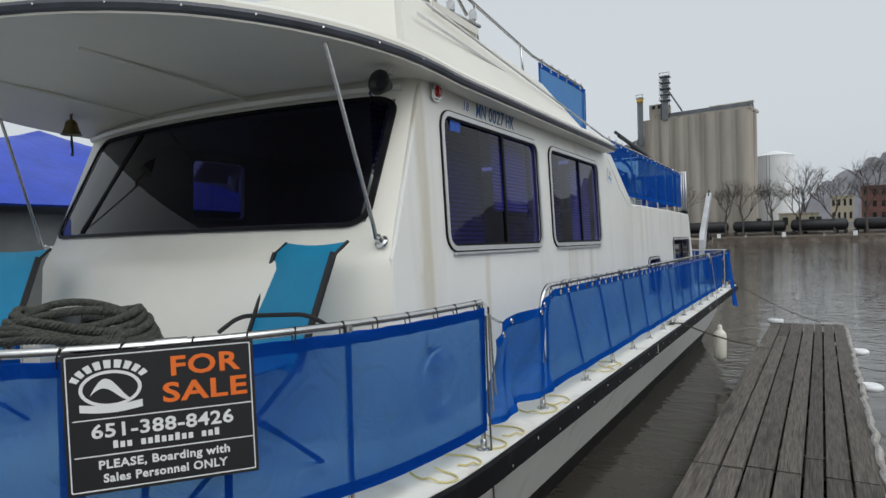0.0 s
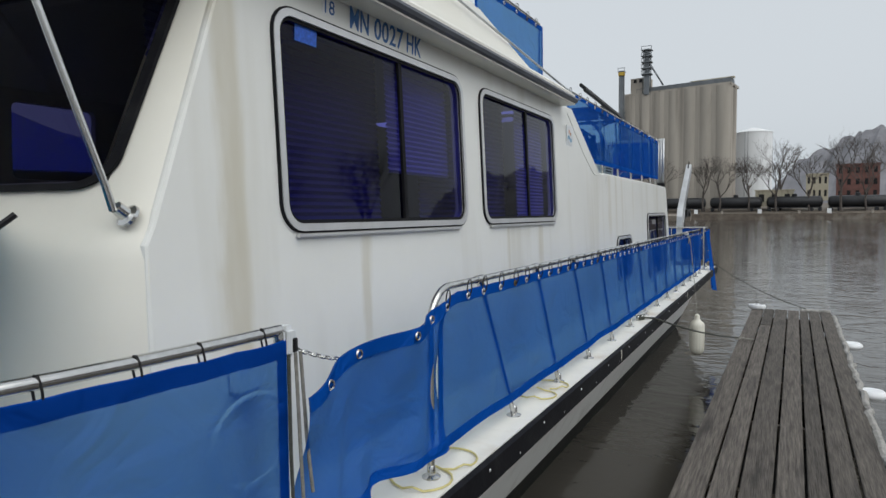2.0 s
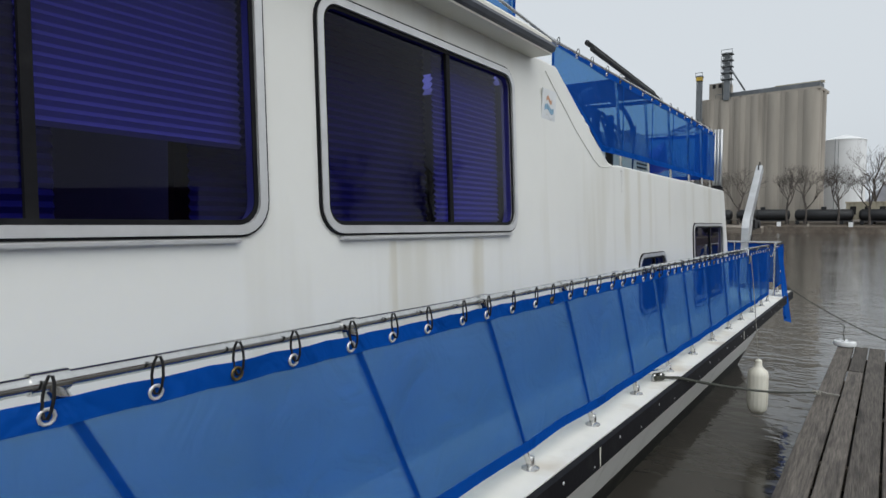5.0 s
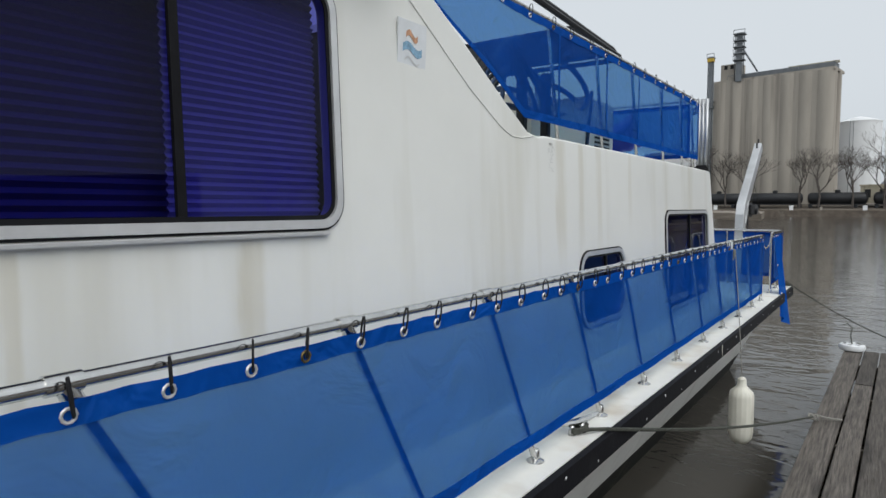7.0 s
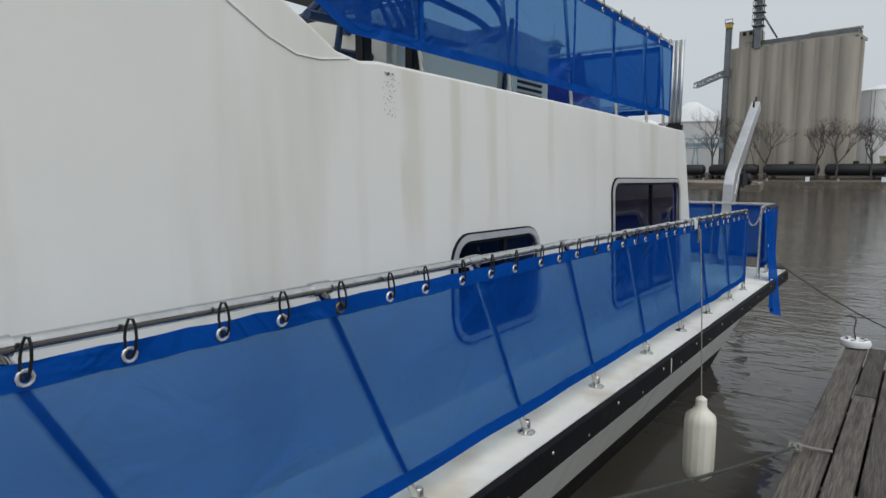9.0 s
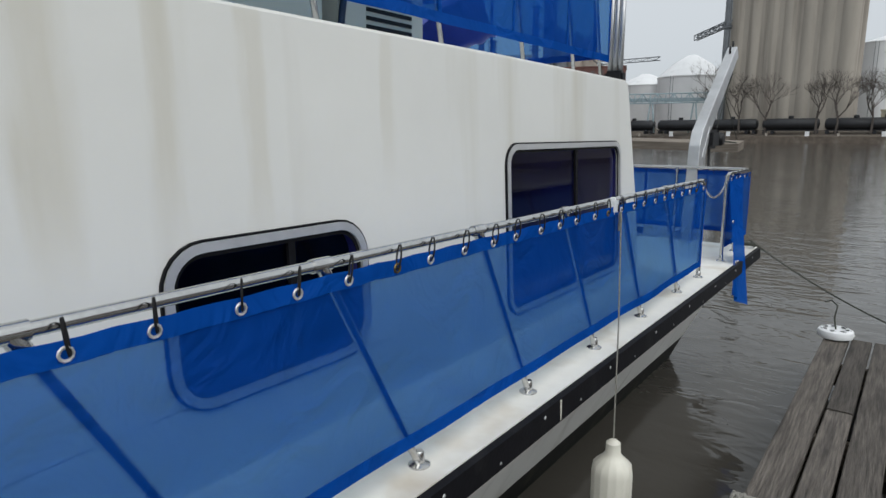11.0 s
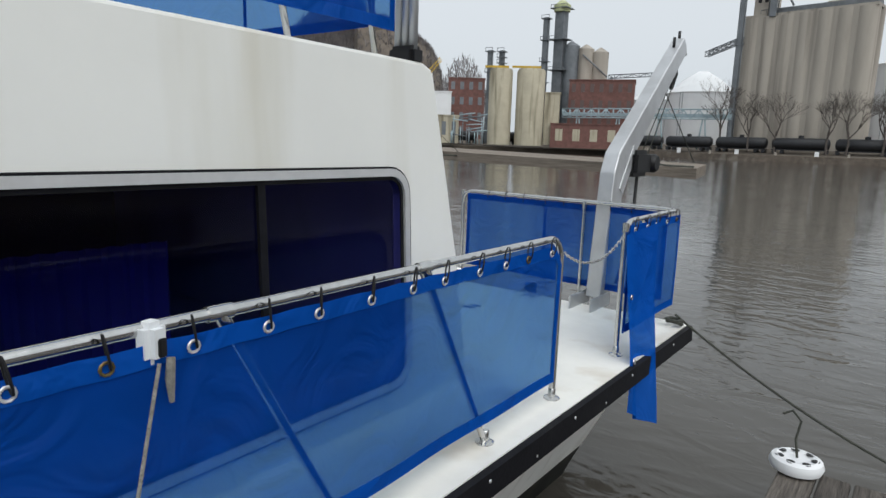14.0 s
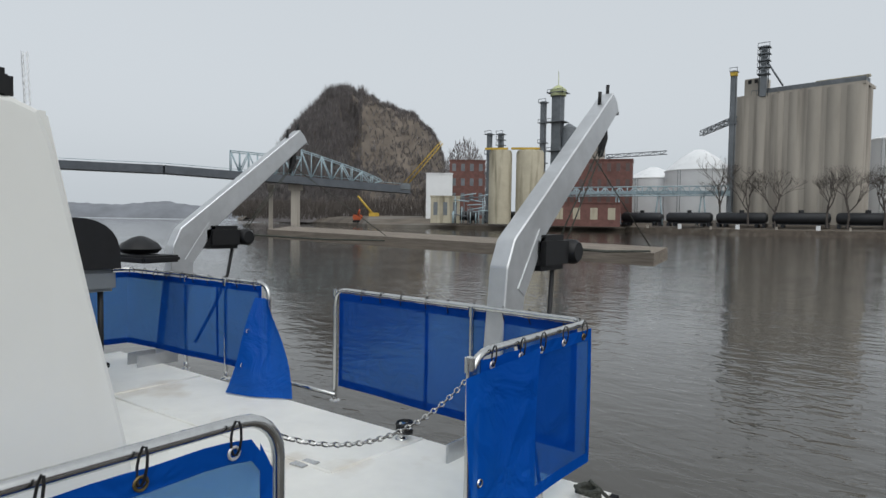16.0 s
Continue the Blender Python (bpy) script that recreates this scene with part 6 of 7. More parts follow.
def leg_tower(parent, c, z0, z1, w, decks=4):
    """Bucket elevator leg: casing, platforms, ladder cage and head."""
    bm = bmesh.new()
    rot_box(bm, c[0], c[1], z0, z1, w, w, 0)
    part("casing", bm, STEEL, parent)
    for k in range(decks):
        bm = bmesh.new()
        z = z1 - (z1 - z0) * 0.30 * k / max(1, decks) * 2.2 - 0.5
        rot_box(bm, c[0], c[1], z, z + 0.25, w * 2.0, w * 1.8, 0)
        for s in (-1, 1):
            rot_box(bm, c[0] + s * w * 0.95, c[1] - w * 0.8, z + 0.25, z + 1.3, 0.12, 0.12, 0)
        rot_box(bm, c[0], c[1] - w * 0.85, z + 1.1, z + 1.25, w * 1.9, 0.1, 0)
        part("platform", bm, STEEL, parent)
    for s in (-0.75, 0.75):
        bm = bmesh.new()
        tube(bm, [(c[0] + s * w, c[1], z0), (c[0] + s * w, c[1], z1)], 0.14, 5)
        part("leg", bm, STEEL, parent)


leg_tower(elev, (-36.6, 195.5), 37, 50.5, 1.5, 5)
leg_tower(elev, (-43.6, 193.5), 2, 44.5, 1.0, 2)
bm = bmesh.new()
tube(bm, [(-36.0, 195.5, 46.5), (-31.8, 195, 39.3)], 0.25, 6)
part("spout", bm, STEEL, elev)
bm = bmesh.new()
rot_box(bm, -43.6, 193.4, 43.0, 44.0, 1.7, 1.5, 0)
part("head_cover", bm, YELLOW, elev)


def tank(x, y, z0, z1, r, dome, label, mat=WHITE):
    th = thing("storage_tank", label, "tank", (x, y, z0), "storage tanks")
    bm = bmesh.new()
    revolve(bm, [(r, z0), (r, z1)], (x, y, 0), 40)
    part("shell", bm, mat, th)
    bm = bmesh.new()
    revolve(bm, [(r * 1.02, z1 - 0.2), (r * 1.02, z1 + 0.1), (r * 0.55, z1 + dome * 0.62), (r * 0.15, z1 + dome), (r * 0.1, z1 + dome)], (x, y, 0), 40)
    part("roof", bm, mat, th)
    bm = bmesh.new()
    for s in (-0.4, 0.4):
        tube(bm, [(x + s - r * 0.3, y - r * 0.97, z0), (x + s - r * 0.3, y - r * 0.97, z1)], 0.08, 4)
    part("ladder", bm, STEEL, th)


tank(-8.3, 213, 2, 25.5, 5.3, 1.6, "white steel storage tank beside the elevator")
tank(-59.8, 221, 2, 19.6, 10.4, 7.0, "white domed storage tank on the far bank")
tank(-77, 228, 2, 18.0, 9.0, 4.2, "white domed storage tank behind the brick mill")


def truss(parent, a, b, h, n, mat, r=0.14, w=1.2):
    """Open conveyor or bridge truss of chords and diagonals, two sides."""
    a, b = Vector(a), Vector(b)
    d = (b - a)
    side = Vector((-d.y, d.x, 0)).normalized() * w / 2
    up = Vector((0, 0, h))
    bm = bmesh.new()
    for s in (-1, 1):
        o = side * s
        tube(bm, [a + o, b + o], r, 4)
        tube(bm, [a + o + up, b + o + up], r, 4)
        for k in range(n):
            p, q = a + d * (k / n) + o, a + d * ((k + 1) / n) + o
            tube(bm, [p, q + up] if k % 2 else [p + up, q], r * 0.7, 4)
            tube(bm, [p, p + up], r * 0.7, 4)
    return part("truss", bm, mat, parent)


conv = thing("conveyor_bridge", "pale blue steel conveyor gallery on tall legs", "conveyor", (-65, 190, 2))
truss(conv, (-88, 180.5, 10.2), (-43.5, 193, 10.4), 2.6, 22, BLUESTEEL, 0.2)
bm = bmesh.new()
box(bm, (-65.7, 187, 11.2), (46, 1.2, 1.0), 15.7)
part("casing", bm, BLUESTEEL, conv)
for t in (0.1, 0.35, 0.6, 0.85):
    bm = bmesh.new()
    x, y = -88 + 44.5 * t, 180.5 + 12.5 * t
    tube(bm, [(x - 1.2, y, 2), (x - 0.3, y, 10.3)], 0.22, 5)
    tube(bm, [(x + 1.2, y, 2), (x + 0.3, y, 10.3)], 0.22, 5)
    part("trestle", bm, BLUESTEEL, conv)
c2 = thing("overhead_conveyor", "slim grey conveyor truss above the tank roofs", "conveyor", (-70, 205, 20))
truss(c2, (-84, 203, 23.5), (-66, 208, 24.3), 1.1, 10, STEEL, 0.12, 0.8)
truss(c2, (-56, 209, 29.5), (-43.5, 196, 31), 1.4, 8, STEEL, 0.16, 1.0)
bm = bmesh.new()
tube(bm, [(-83, 203, 2), (-83, 203, 24)], 0.5, 5)
part("mast", bm, STEEL, c2)
bm = bmesh.new()
tube(bm, [(-92, 200, 31), (-84.5, 203, 24)], 0.25, 5)
part("spout", bm, STEEL, c2)


def building(name, label, x, y, z0, z1, w, d, yaw, mat, rows=0, cols=0, wmat=None, group=""):
    th = thing(name, label, "building", (x, y, z0), group)
    bm = bmesh.new()
    rot_box(bm, x, y, z0, z1, w, d, yaw)
    part("wall", bm, mat, th)
    bm = bmesh.new()
    rot_box(bm, x, y, z1, z1 + 0.35, w + 0.4, d + 0.4, yaw)
    part("parapet", bm, mat, th)
    a = radians(yaw)
    for r in range(rows):
        for k in range(cols):
            u = (-0.5 + (k + 0.5) / cols) * w
            z = z0 + (z1 - z0) * (r + 0.55) / rows
            bm = bmesh.new()
            px, py = x + u * math.cos(a) + (d / 2 + 0.02) * math.sin(a), y + u * math.sin(a) - (d / 2 + 0.02) * math.cos(a)
            hw, hh = w / cols * 0.42, (z1 - z0) / rows * 0.5
            rot_box(bm, px, py, z - hh / 2, z + hh / 2, hw, 0.12, yaw)
            part("window", bm, wmat or BLACK, th)
    return th


building("brick_mill", "large dark red brick mill with rows of windows", -83.5, 198, 2, 21.8, 19.5, 12, 20, BRICK, 4, 7, material("dull_panes", (0.10, 0.07, 0.065), 0.4))
building("brick_shed", "low red brick riverside shed", -81, 182, 1.2, 8.0, 20, 6, 22, BRICK, 1, 4, CREAM)
building("brick_annex", "red brick building behind the silos", -134.5, 196, 3, 24.0, 12.8, 9, 35, BRICK, 4, 4, STEEL)
building("white_shed", "white metal plant building", -140.5, 187, 3, 19.0, 9.4, 6, 38, WHITE)
building("cream_shed", "cream corrugated process shed on the bank", -120, 164, 1.5, 9.6, 9.0, 7, 37, CREAM, 1, 3, STEEL)
building("cream_annex", "cream block beside the cement silos", -91.5, 180, 2, 17.0, 4.5, 5, 29, CREAM)
building("brick_house", "brick townhouse up the far bank", 20, 228, 5, 15.5, 11, 8, -4, BRICK, 3, 5, BLACK)
building("pale_house", "pale plastered townhouse up the far bank", 9.5, 229, 5, 13.0, 6, 7, -3, CREAM, 2, 4, BLACK)
building("yellow_shed", "low ochre trackside shed", -2, 187, 3, 7.0, 9, 4, 0, CREAM, 1, 3, BLACK)
for x, y, r, z1 in ((-104, 170.5, 3.5, 23.0), (-96.3, 175, 4.2, 23.0)):
    th = thing("cement_silo", "cream concrete silo with dark streaks", "silo", (x, y, 2), "cement silos")
    bm = bmesh.new()
    revolve(bm, [(r, 1.5), (r, z1), (r * 0.9, z1 + 0.8), (0.5, z1 + 1.2)], (x, y, 0), 28)
    part("shell", bm, CREAM, th)
    bm = bmesh.new()
    rot_box(bm, x, y - r * 0.7, z1 + 0.9, z1 + 1.5, r * 2, 0.8, 30)
    part("walkway", bm, YELLOW, th)
proc = thing("process_towers", "grey steel elevator towers with platforms and pipes", "tower", (-100, 198, 2))
leg_tower(proc, (-108.5, 171), 2, 29.5, 1.2, 3)
leg_tower(proc, (-105.6, 173), 22, 29.5, 1.2, 3)
leg_tower(proc, (-102.5, 194), 2, 42.3, 1.4, 4)
leg_tower(proc, (-99.8, 199), 2, 46.0, 3.0, 3)
bm = bmesh.new()
revolve(bm, [(2.6, 44.6), (2.8, 46.6), (1.0, 48), (0.12, 48.3), (0.10, 53)], (-99.8, 199, 0), 14)
part("head", bm, material("pale_green_steel", (0.42, 0.45, 0.25), 0.7), proc)
for k in range(3):
    bm = bmesh.new()
    revolve(bm, [(2.6, 2), (2.6, 34 - k), (0.4, 35.5 - k)], (-96.5 + 4.2 * k, 201 + 2 * k, 0), 18)
    part("bin", bm, CONC if k else STEEL, proc)
rp = random.Random(11)
pipes = thing("pipe_rack", "tangle of pale blue pipes and frames beside the plant", "pipework", (-112, 165, 2))
for k in range(26):
    x = -116 + 10 * rp.random()
    y = 162.5 + (x + 116) * 0.62 - 1.5 * rp.random()
    h = rp.uniform(4, 10)
    bm = bmesh.new()
    if k % 2:
        tube(bm, [(x, y, 1.5), (x, y, h)], 0.16, 5)
    else:
        tube(bm, [(x, y, h), (x + 4, y + 2.5, h + rp.uniform(-1, 1))], 0.18, 5)
    part("pipe", bm, BLUESTEEL if k % 3 else STEEL, pipes)

# tank cars on the riverside track
def tank_car(label):
    th = thing("tank_car", label, "railway car", (0, 0, 0), "tank cars")
    bm = bmesh.new()
    revolve(bm, [(0.3, -6.4), (1.1, -6.2), (1.45, -5.7), (1.45, 5.7), (1.1, 6.2), (0.3, 6.4)], seg=18, m=Matrix.Translation((0, 0, 2.5)) @ Matrix.Rotation(radians(90), 4, "Y"))
    part("barrel", bm, TANKCAR, th)
    bm = bmesh.new()
    revolve(bm, [(0.6, 3.8), (0.6, 4.5), (0.4, 4.6)], (0, 0, 0), 12)
    part("dome", bm, TANKCAR, th)
    bm = bmesh.new()
    box(bm, (0, 0, 1.0), (12.4, 2.2, 0.25))
    part("underframe", bm, TANKCAR, th)
    for x in (-4.8, 4.8):
        for dx in (-0.9, 0.9):
            bm = bmesh.new()
            revolve(bm, [(0.45, -0.9), (0.45, 0.9)], seg=14, m=Matrix.Translation((x + dx, 0, 0.5)) @ Matrix.Rotation(radians(90), 4, "X"))
            part("wheel", bm, TANKCAR, th)
    return th


first = tank_car("black railway tank car on the riverside track")
first.matrix_basis = pose(44, 185, 1.6, 0, 0, -1)
for k in range(1, 13):
    x = 44 - 13.8 * k
    y = 185 + max(0, -x - 30) * 0.11 if x > -75 else 190 - (-x - 75) * 0.35
    copy_thing(first, pose(x, y, 1.6, 0, 0, 0 if x > -30 else (-7 if x > -75 else 18)))

# bluff with scrub
def bluff_h(x, d):
    """Height over the bluff's width x (-1..1) and depth d (0 front, 1 back)."""
    if x > -0.2:
        shape = (1 - 0.33 * (x + 0.2)) * max(0.0, 1 - max(0.0, x + 0.12) ** 12)
    else:
        shape = max(0.0, 1 - 0.85 * (-0.2 - x) ** 1.15) * max(0.0, 1 - (-x) ** 9)
    rise = min(1.0, d * (1.7 + 0.8 * (x > 0)))
    return 4 + 91 * shape * rise ** 0.8 + 5 * noise.noise(Vector((x * 7, d * 7, 2))) * rise


bluff = thing("bluff", "steep rocky bluff covered in bare grey scrub", "hill", (-297, 300, 2))
BC, BU, BV = Vector((-297, 300, 0)), Vector((math.cos(radians(44)), math.sin(radians(44)), 0)), Vector((-math.sin(radians(44)), math.cos(radians(44)), 0))


def bluff_p(u, v):
    x = 2 * u - 1
    p = BC + BU * x * 74 + BV * (v * 110 - 25)
    return Vector((p.x, p.y, bluff_h(x, v)))


bm = bmesh.new()
grid(bm, bluff_p, 60, 40)
part("rock_face", bm, ROCK, bluff)
sc = random.Random(21)
bm = bmesh.new()
for k in range(13000):
    u = sc.random()
    x = 2 * u - 1
    v = sc.random() ** 1.2 * 0.75
    wooded = x < 0.0 + 0.08 * math.sin(v * 20)
    if not wooded and (0.14 < v < 0.36 or v > 0.5) and sc.random() < 0.6:
        continue
    p = bluff_p(u, v)
    h = sc.uniform(4.0, 8.5) if wooded else sc.uniform(1.5, 4.0)
    for j in range(5):
        a = sc.random() * math.tau
        w = sc.uniform(0.10, 0.24)
        t = p + Vector((math.cos(a) * h * 0.32, math.sin(a) * h * 0.32, h * sc.uniform(0.6, 1.0)))
        s = Vector((-math.sin(a), math.cos(a), 0)) * w
        f = [bm.verts.new(q) for q in (p - s, p + s, t + s * 0.3, t - s * 0.3)]
        bm.faces.new(f)
part("scrub", bm, SCRUB, bluff)["kind"] = "stuff"
bm = bmesh.new()
for k in range(4200):
    u, v = sc.random(), sc.random()
    r = 19 * math.sqrt(v)
    a = u * math.tau
    p = Vector((-234 + r * 1.3 * math.cos(a), 332 + r * math.sin(a), 6 + 48 * (1 - (r / 19) ** 2) * (0.6 + 0.4 * sc.random())))
    d = Vector((sc.uniform(-1, 1), sc.uniform(-1, 1), 1.2)).normalized() * sc.uniform(2, 5)
    s = Vector((d.y, -d.x, 0)).normalized() * 0.25
    bm.faces.new([bm.verts.new(q) for q in (p - s, p + s, p + d)])
tagged(part("wooded_knoll", bm, SCRUB), "small knoll thick with bare grey trees", "woods", kind="stuff")

# road bridge with a truss span
bridge = thing("road_bridge", "steel truss road bridge on concrete piers", "bridge", (-234, 195, 2))
bm = bmesh.new()
pts = [(-330, 60, 25.6), (-300, 104, 25.2), (-262, 150, 24.2), (-231, 198, 21.6), (-196, 235, 18.4)]
for (xa, ya, za), (xb, yb, zb) in zip(pts, pts[1:]):
    d = Vector((xb - xa, yb - ya, 0))
    s = Vector((-d.y, d.x, 0)).normalized() * 5
    f = [bm.verts.new(v) for v in (Vector((xa, ya, za)) - s, Vector((xb, yb, zb)) - s, Vector((xb, yb, zb - 3.4)) - s, Vector((xa, ya, za - 3.4)) - s,
                                   Vector((xa, ya, za)) + s, Vector((xb, yb, zb)) + s, Vector((xb, yb, zb - 3.4)) + s, Vector((xa, ya, za - 3.4)) + s)]
    for q in ((0, 1, 2, 3), (4, 5, 6, 7), (0, 1, 5, 4), (3, 2, 6, 7)):
        bm.faces.new([f[i] for i in q])
part("deck", bm, material("bridge_girder_steel", (0.075, 0.085, 0.10), 0.6, vary=0.25, scale=0.3), bridge)
bm = bmesh.new()
for (xa, ya, za), (xb, yb, zb) in zip(pts, pts[1:]):
    tube(bm, [(xa, ya, za + 1.2), (xb, yb, zb + 1.2)], 0.16, 4)
part("parapet_rail", bm, BLUESTEEL, bridge)
truss(bridge, (-250, 174, 23.2), (-231, 198.5, 21.4), 9.0, 8, BLUESTEEL, 0.34, 8)
bm = bmesh.new()
for s in (-4, 4):
    o = Vector((-0.75 * s, 0.62 * s, 0))
    a, b = Vector((-231, 198.5, 21.4)) + o, Vector((-206, 226, 18.8)) + o
    for k in range(8):
        p, q = a.lerp(b, k / 8), a.lerp(b, (k + 1) / 8)
        h0, h1 = 10.5 * (1 - k / 8) ** 0.8 + 2, 10.5 * (1 - (k + 1) / 8) ** 0.8 + 2
        tube(bm, [p + Vector((0, 0, h0)), q + Vector((0, 0, h1))], 0.3, 4)
        tube(bm, [p, q + Vector((0, 0, h1))] if k % 2 else [p + Vector((0, 0, h0)), q], 0.24, 4)
        tube(bm, [p, p + Vector((0, 0, h0))], 0.2, 4)
part("tapered_truss", bm, BLUESTEEL, bridge)
for x, y, w in ((-233, 197, 6.5), (-246, 193, 3.0), (-330, 78, 5)):
    bm = bmesh.new()
    rot_box(bm, x, y, WZ - 1, 15.5, w * 0.62, 2.6, 50)
    rot_box(bm, x, y, 15.5, 18.3, w, 3.2, 50)
    part("pier", bm, CONC, bridge)

# cranes and diggers
def crane(label, foot, tip, w, mat, n):
    th = thing("lattice_crane", label, "crane", foot)
    a, b = Vector(foot), Vector(tip)
    d = b - a
    s = Vector((-d.y, d.x, 0)).normalized() * w / 2
    u = d.cross(s).normalized() * w / 2
    bm = bmesh.new()
    for o in (s + u, s - u, -s - u, -s + u):
        tube(bm, [a + o, b + o * 0.5], w * 0.07, 4)
    for k in range(n):
        p, q = a + d * (k / n), a + d * ((k + 1) / n)
        tube(bm, [p + s + u, q - s + u], w * 0.05, 4)
        tube(bm, [p - s - u, q + s - u], w * 0.05, 4)
        tube(bm, [p + s - u, q + s + u], w * 0.05, 4)
    part("boom", bm, mat, th)
    bm = bmesh.new()
    box(bm, (foot[0], foot[1], foot[2] - 1.0), (w * 2.4, w * 2, 2.4), 40, 0.2)
    part("cab", bm, STEEL, th)


crane("yellow lattice crane boom below the bluff", (-151, 180.5, 15.5), (-142, 190, 31), 1.5, YELLOW, 12)
crane("white lattice tower crane beyond the bridge", (-264.6, 100, 5), (-265.5, 98, 62), 2.2, WHITE, 24)
for foot, tip, mt, lb in (((-172, 186, 4.0), (-176, 181, 11.5), YELLOW, "yellow excavator working on the bank"), ((-185, 190, 3.2), (-181, 187, 6.2), ORANGE, "orange excavator working on the bank")):
    th = thing("excavator", lb, "excavator", (foot[0], foot[1], 2))
    bm = bmesh.new()
    box(bm, foot, (4, 3, 2.2), 45, 0.3)
    part("body", bm, mt, th)
    bm = bmesh.new()
    tube(bm, [foot, tip], [0.5, 0.35], 6)
    part("boom", bm, mt, th)
    bm = bmesh.new()
    box(bm, (foot[0], foot[1], foot[2] - 1.6), (4.4, 3.2, 1.0), 45, 0.3)
    part("tracks", bm, BLACK, th)

# distant woods and hills, as low ridges; their haze is only a paler, bluer base colour
def ridge(label, a, b, h, seed, mat, depth=60):
    a, b = Vector(a), Vector(b)
    bm = bmesh.new()
    d = b - a
    back_dir = Vector((a.x + b.x, a.y + b.y, 0)).normalized()

    def f(u, v):
        p = a + d * u + back_dir * depth * v
        n = noise.noise(Vector((u * 9, seed, 0))) * 0.35 + noise.noise(Vector((u * 70, seed, v * 9))) * 0.10 + noise.noise(Vector((u * 240, seed, v * 20))) * 0.05
        return Vector((p.x, p.y, 0.5 + (h * (0.75 + n) * min(1.0, u * 5 + 0.25) * min(1.0, (1 - u) * 5 + 0.25)) * math.sin(min(1.0, v * 1.6) * math.pi / 2)))
    grid(bm, f, 160, 10)
    tagged(part("backdrop", bm, mat), label, "distant hills", kind="structure")


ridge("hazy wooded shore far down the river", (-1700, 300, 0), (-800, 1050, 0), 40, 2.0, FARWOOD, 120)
ridge("hazy wooded hills behind the far bank", (-30, 560, 0), (330, 520, 0), 92, 5.0, material("hill_with_haze_tint", (0.17, 0.17, 0.185), 1.0, vary=0.3, scale=0.05), 160)
ridge("low bare woods under the bridge", (-330, 235, 0), (-190, 260, 0), 13, 8.0, SCRUB, 30)
bm = bmesh.new()
for k in range(5000):
    u = sc.random()
    p = Vector((-330, 225, 0)).lerp(Vector((-190, 250, 0)), u) + Vector((sc.uniform(-4, 4), sc.uniform(-3, 20), sc.uniform(2, 11)))
    d = Vector((sc.uniform(-0.4, 0.4), sc.uniform(-0.4, 0.4), 1)) * sc.uniform(2.5, 5.5)
    w = Vector((0.13, 0.1, 0))
    bm.faces.new([bm.verts.new(q) for q in (p - w, p + w, p + d)])
tagged(part("bank_scrub", bm, BARK), "dense bare brown scrub along the foot of the bluff", "woods", kind="stuff")
ridge("bare woods along the marina bank", (175, -190, 0), (150, 260, 0), 17, 11.0, BARK, 30)

# bare trees
def bare_tree(label, height, seed, group):
    th = thing("bare_tree", label, "tree", (0, 0, 0), group)
    r = random.Random(seed)
    trunk, twig = bmesh.new(), bmesh.new()

    def grow(bm, p, d, length, rad, depth):
        q = p + d * length * 0.5 + Vector((r.uniform(-1, 1), r.uniform(-1, 1), 0)) * length * 0.05
        e = p + d * length
        tube(bm, [p, q, e], [rad, rad * 0.8, rad * 0.55], 6 if depth < 2 else 3, cap=False)
        if depth >= 6:
            return
        for k in range(3 if depth < 5 else 2):
            nd = (d + Vector((r.uniform(-1, 1), r.uniform(-1, 1), r.uniform(-0.25, 0.65))) * 0.75).normalized()
            grow(twig, p.lerp(e, r.uniform(0.55, 1.0)), nd, length * r.uniform(0.6, 0.82), rad * 0.6, depth + 1)
    grow(trunk, Vector((0, 0, -0.3)), Vector((0, 0, 1)), height * 0.26, height * 0.0135, 0)
    part("trunk", trunk, BARK, th)
    part("crown", twig, BARK, th, "bare grey-brown winter branches")
    return th


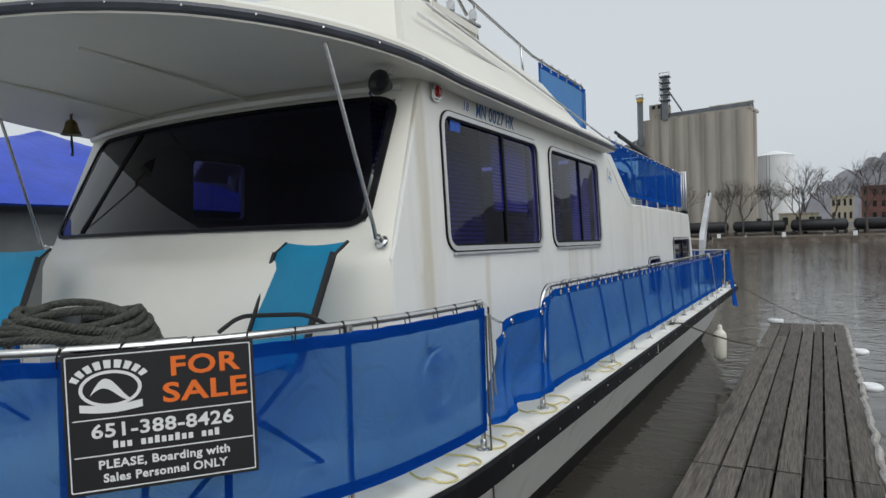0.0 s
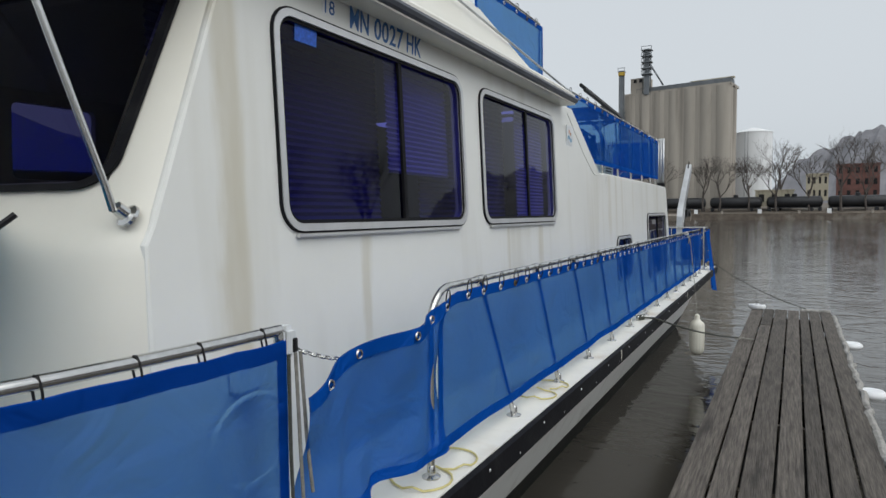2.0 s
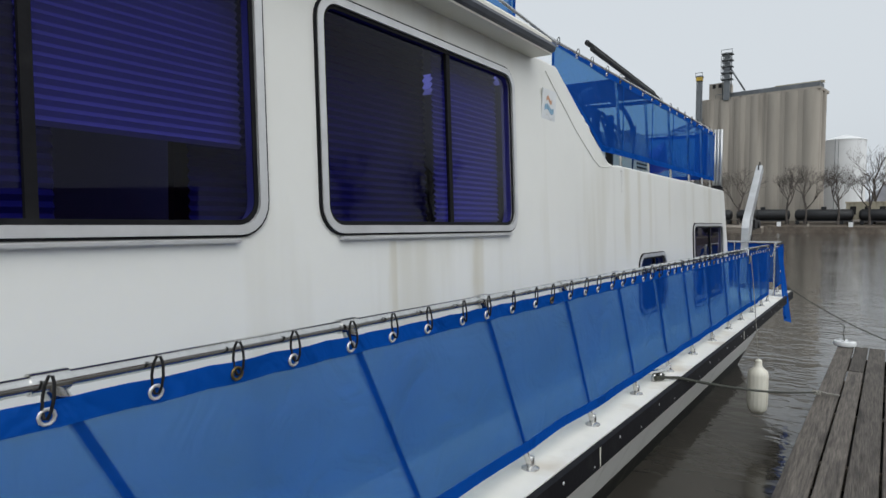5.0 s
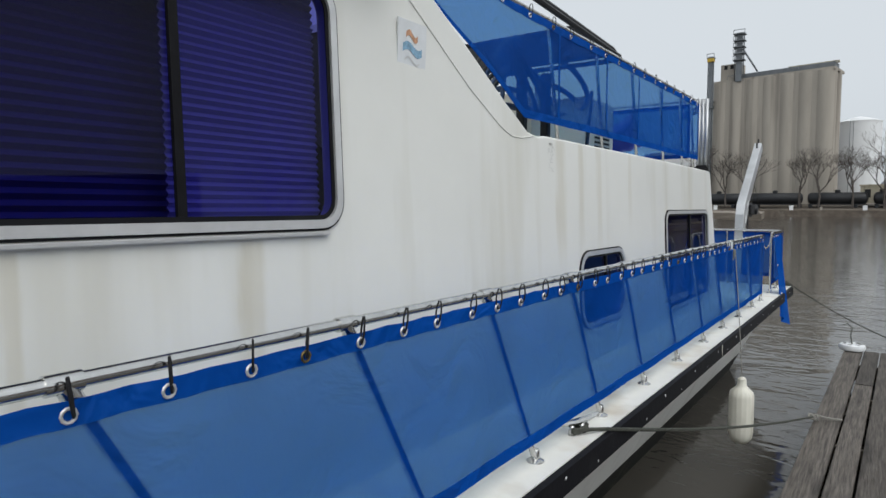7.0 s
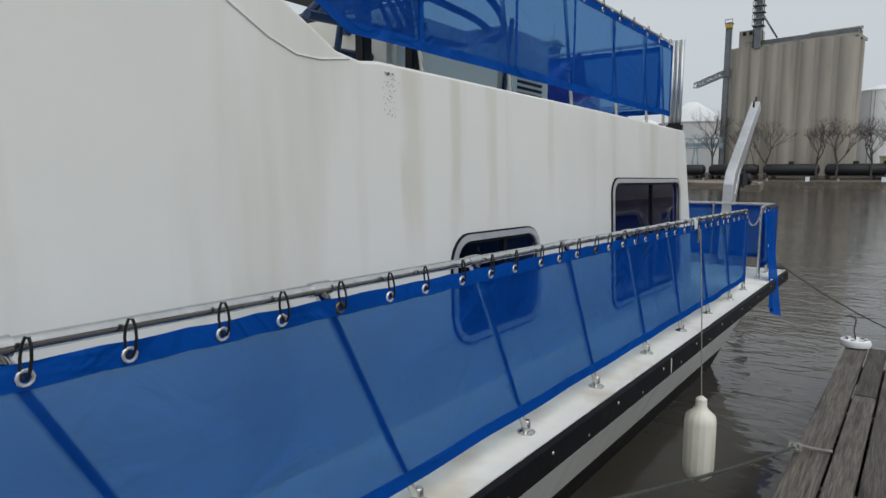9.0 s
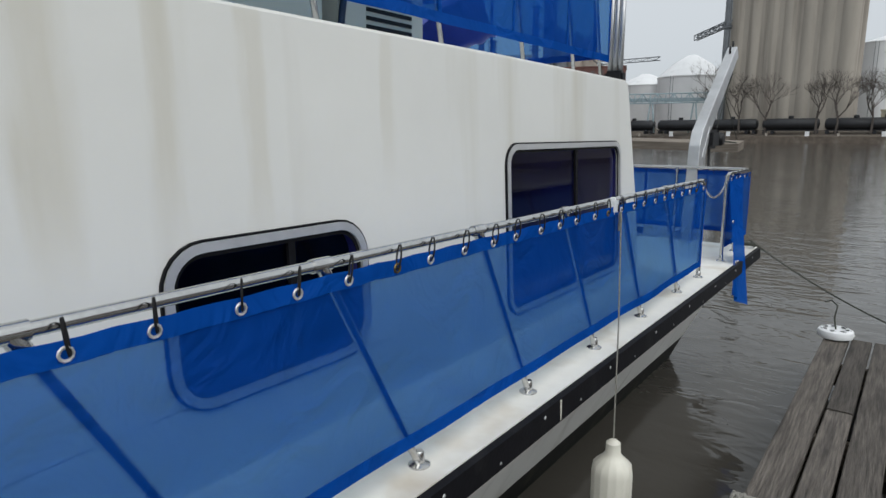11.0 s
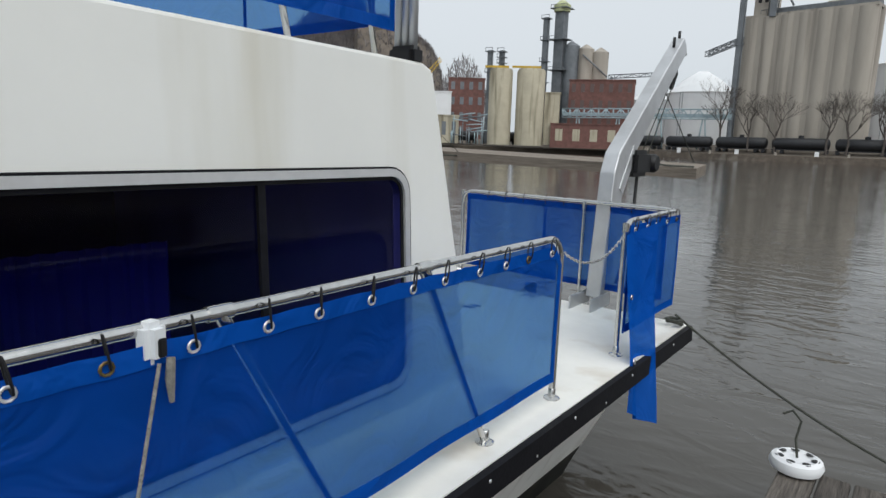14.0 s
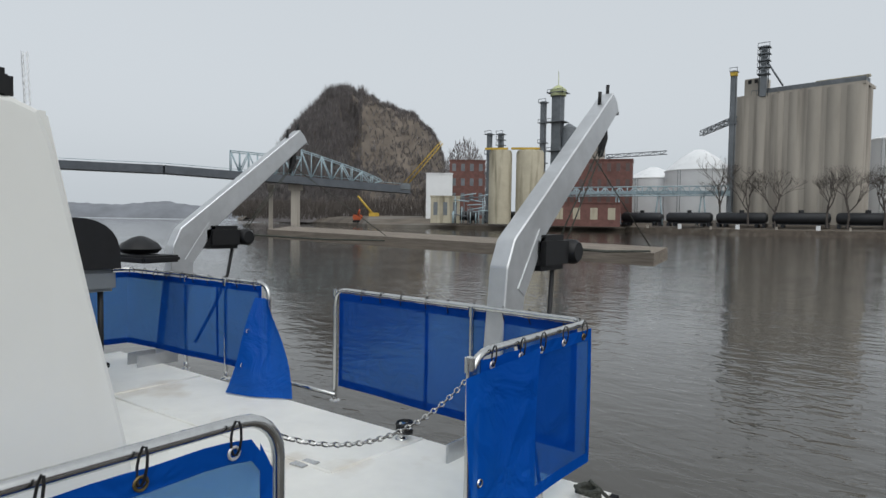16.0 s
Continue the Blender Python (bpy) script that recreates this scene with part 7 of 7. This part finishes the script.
t1 = bare_tree("leafless spreading tree on the far bank", 25, 3, "bank trees")
t1.matrix_basis = pose(12.7, 182, 2.0, 0, 0, 0)
t2 = bare_tree("slender leafless tree on the far bank", 21, 8, "bank trees")
t2.matrix_basis = pose(-36.5, 182.5, 2.2, 0, 0, 0)
for x, y, rz in ((-0.5, 186, 80), (26, 186, 200), (34, 183, 20), (-45, 189, 100)):
    copy_thing(t1, pose(x, y, 2.0, 0, 0, rz))
for x, y, rz in ((-30.5, 184, 60), (-19, 181.5, 130), (-15, 182, 220), (-8, 183, 300), (6, 184, 40), (18, 183, 90), (-1.5, 182, 10), (-150, 190, 5)):
    copy_thing(t2, pose(x, y, 2.0, 0, 0, rz))

# the marina bank on the dock side, seen mirrored in the cabin windows
bm = bmesh.new()
grid(bm, lambda u, v: Vector((55 + 400 * u, -220 + 340 * v, -0.5 + 3.5 * min(1, u * 12))), 24, 4, smooth=False)
tagged(part("marina_bank", bm, LAND), "low marina bank behind the dock", "river bank", kind="structure")
building("marina_hall", "long dark brick riverside hall on the marina bank", 90, 35, 2, 12.5, 46, 16, -62, BRICK, 3, 12, BLACK)
building("marina_house", "dark riverside building on the marina bank", 82, 5, 2, 9, 24, 14, -75, BRICK, 2, 6, BLACK)
for x, y, rz in ((70, 62, 0), (66, 74, 70), (74, 84, 140), (62, 92, 210), (72, 104, 290), (80, -20, 40), (76, -45, 100)):
    copy_thing(t1 if rz % 20 else t2, pose(x, y, 1.5, 0, 0, rz))

# neighbouring covered boat with a blue tarpaulin
nb = thing("covered_boat", "moored boat under a peaked blue tarpaulin", "boat", (-8.6, 1.5, WZ))
bm = bmesh.new()
grid(bm, lambda u, v: Vector((-10.3 + 3.6 * u, -1.4 + 5.4 * v, 2.08 + 1.10 * (1 - max(abs(2 * u - 1), abs(2 * v - 1))) + 0.06 * noise.noise(Vector((4 * u, 5 * v, 1))))), 18, 24)
thicken(bm, 0.02)
part("tarpaulin", bm, TARP, nb, "creased blue tarpaulin")
bm = bmesh.new()
box(bm, (-8.5, 1.3, 1.45), (3.0, 4.8, 1.3), 0, 0.1)
part("cabin", bm, material("dull_grey_paint", (0.16, 0.17, 0.17), 0.5, vary=0.2, scale=2), nb)
bm = bmesh.new()
box(bm, (-8.5, 1.3, 0.2), (3.4, 7.5, 1.4), 0, 0.2)
part("hull", bm, HULL, nb)
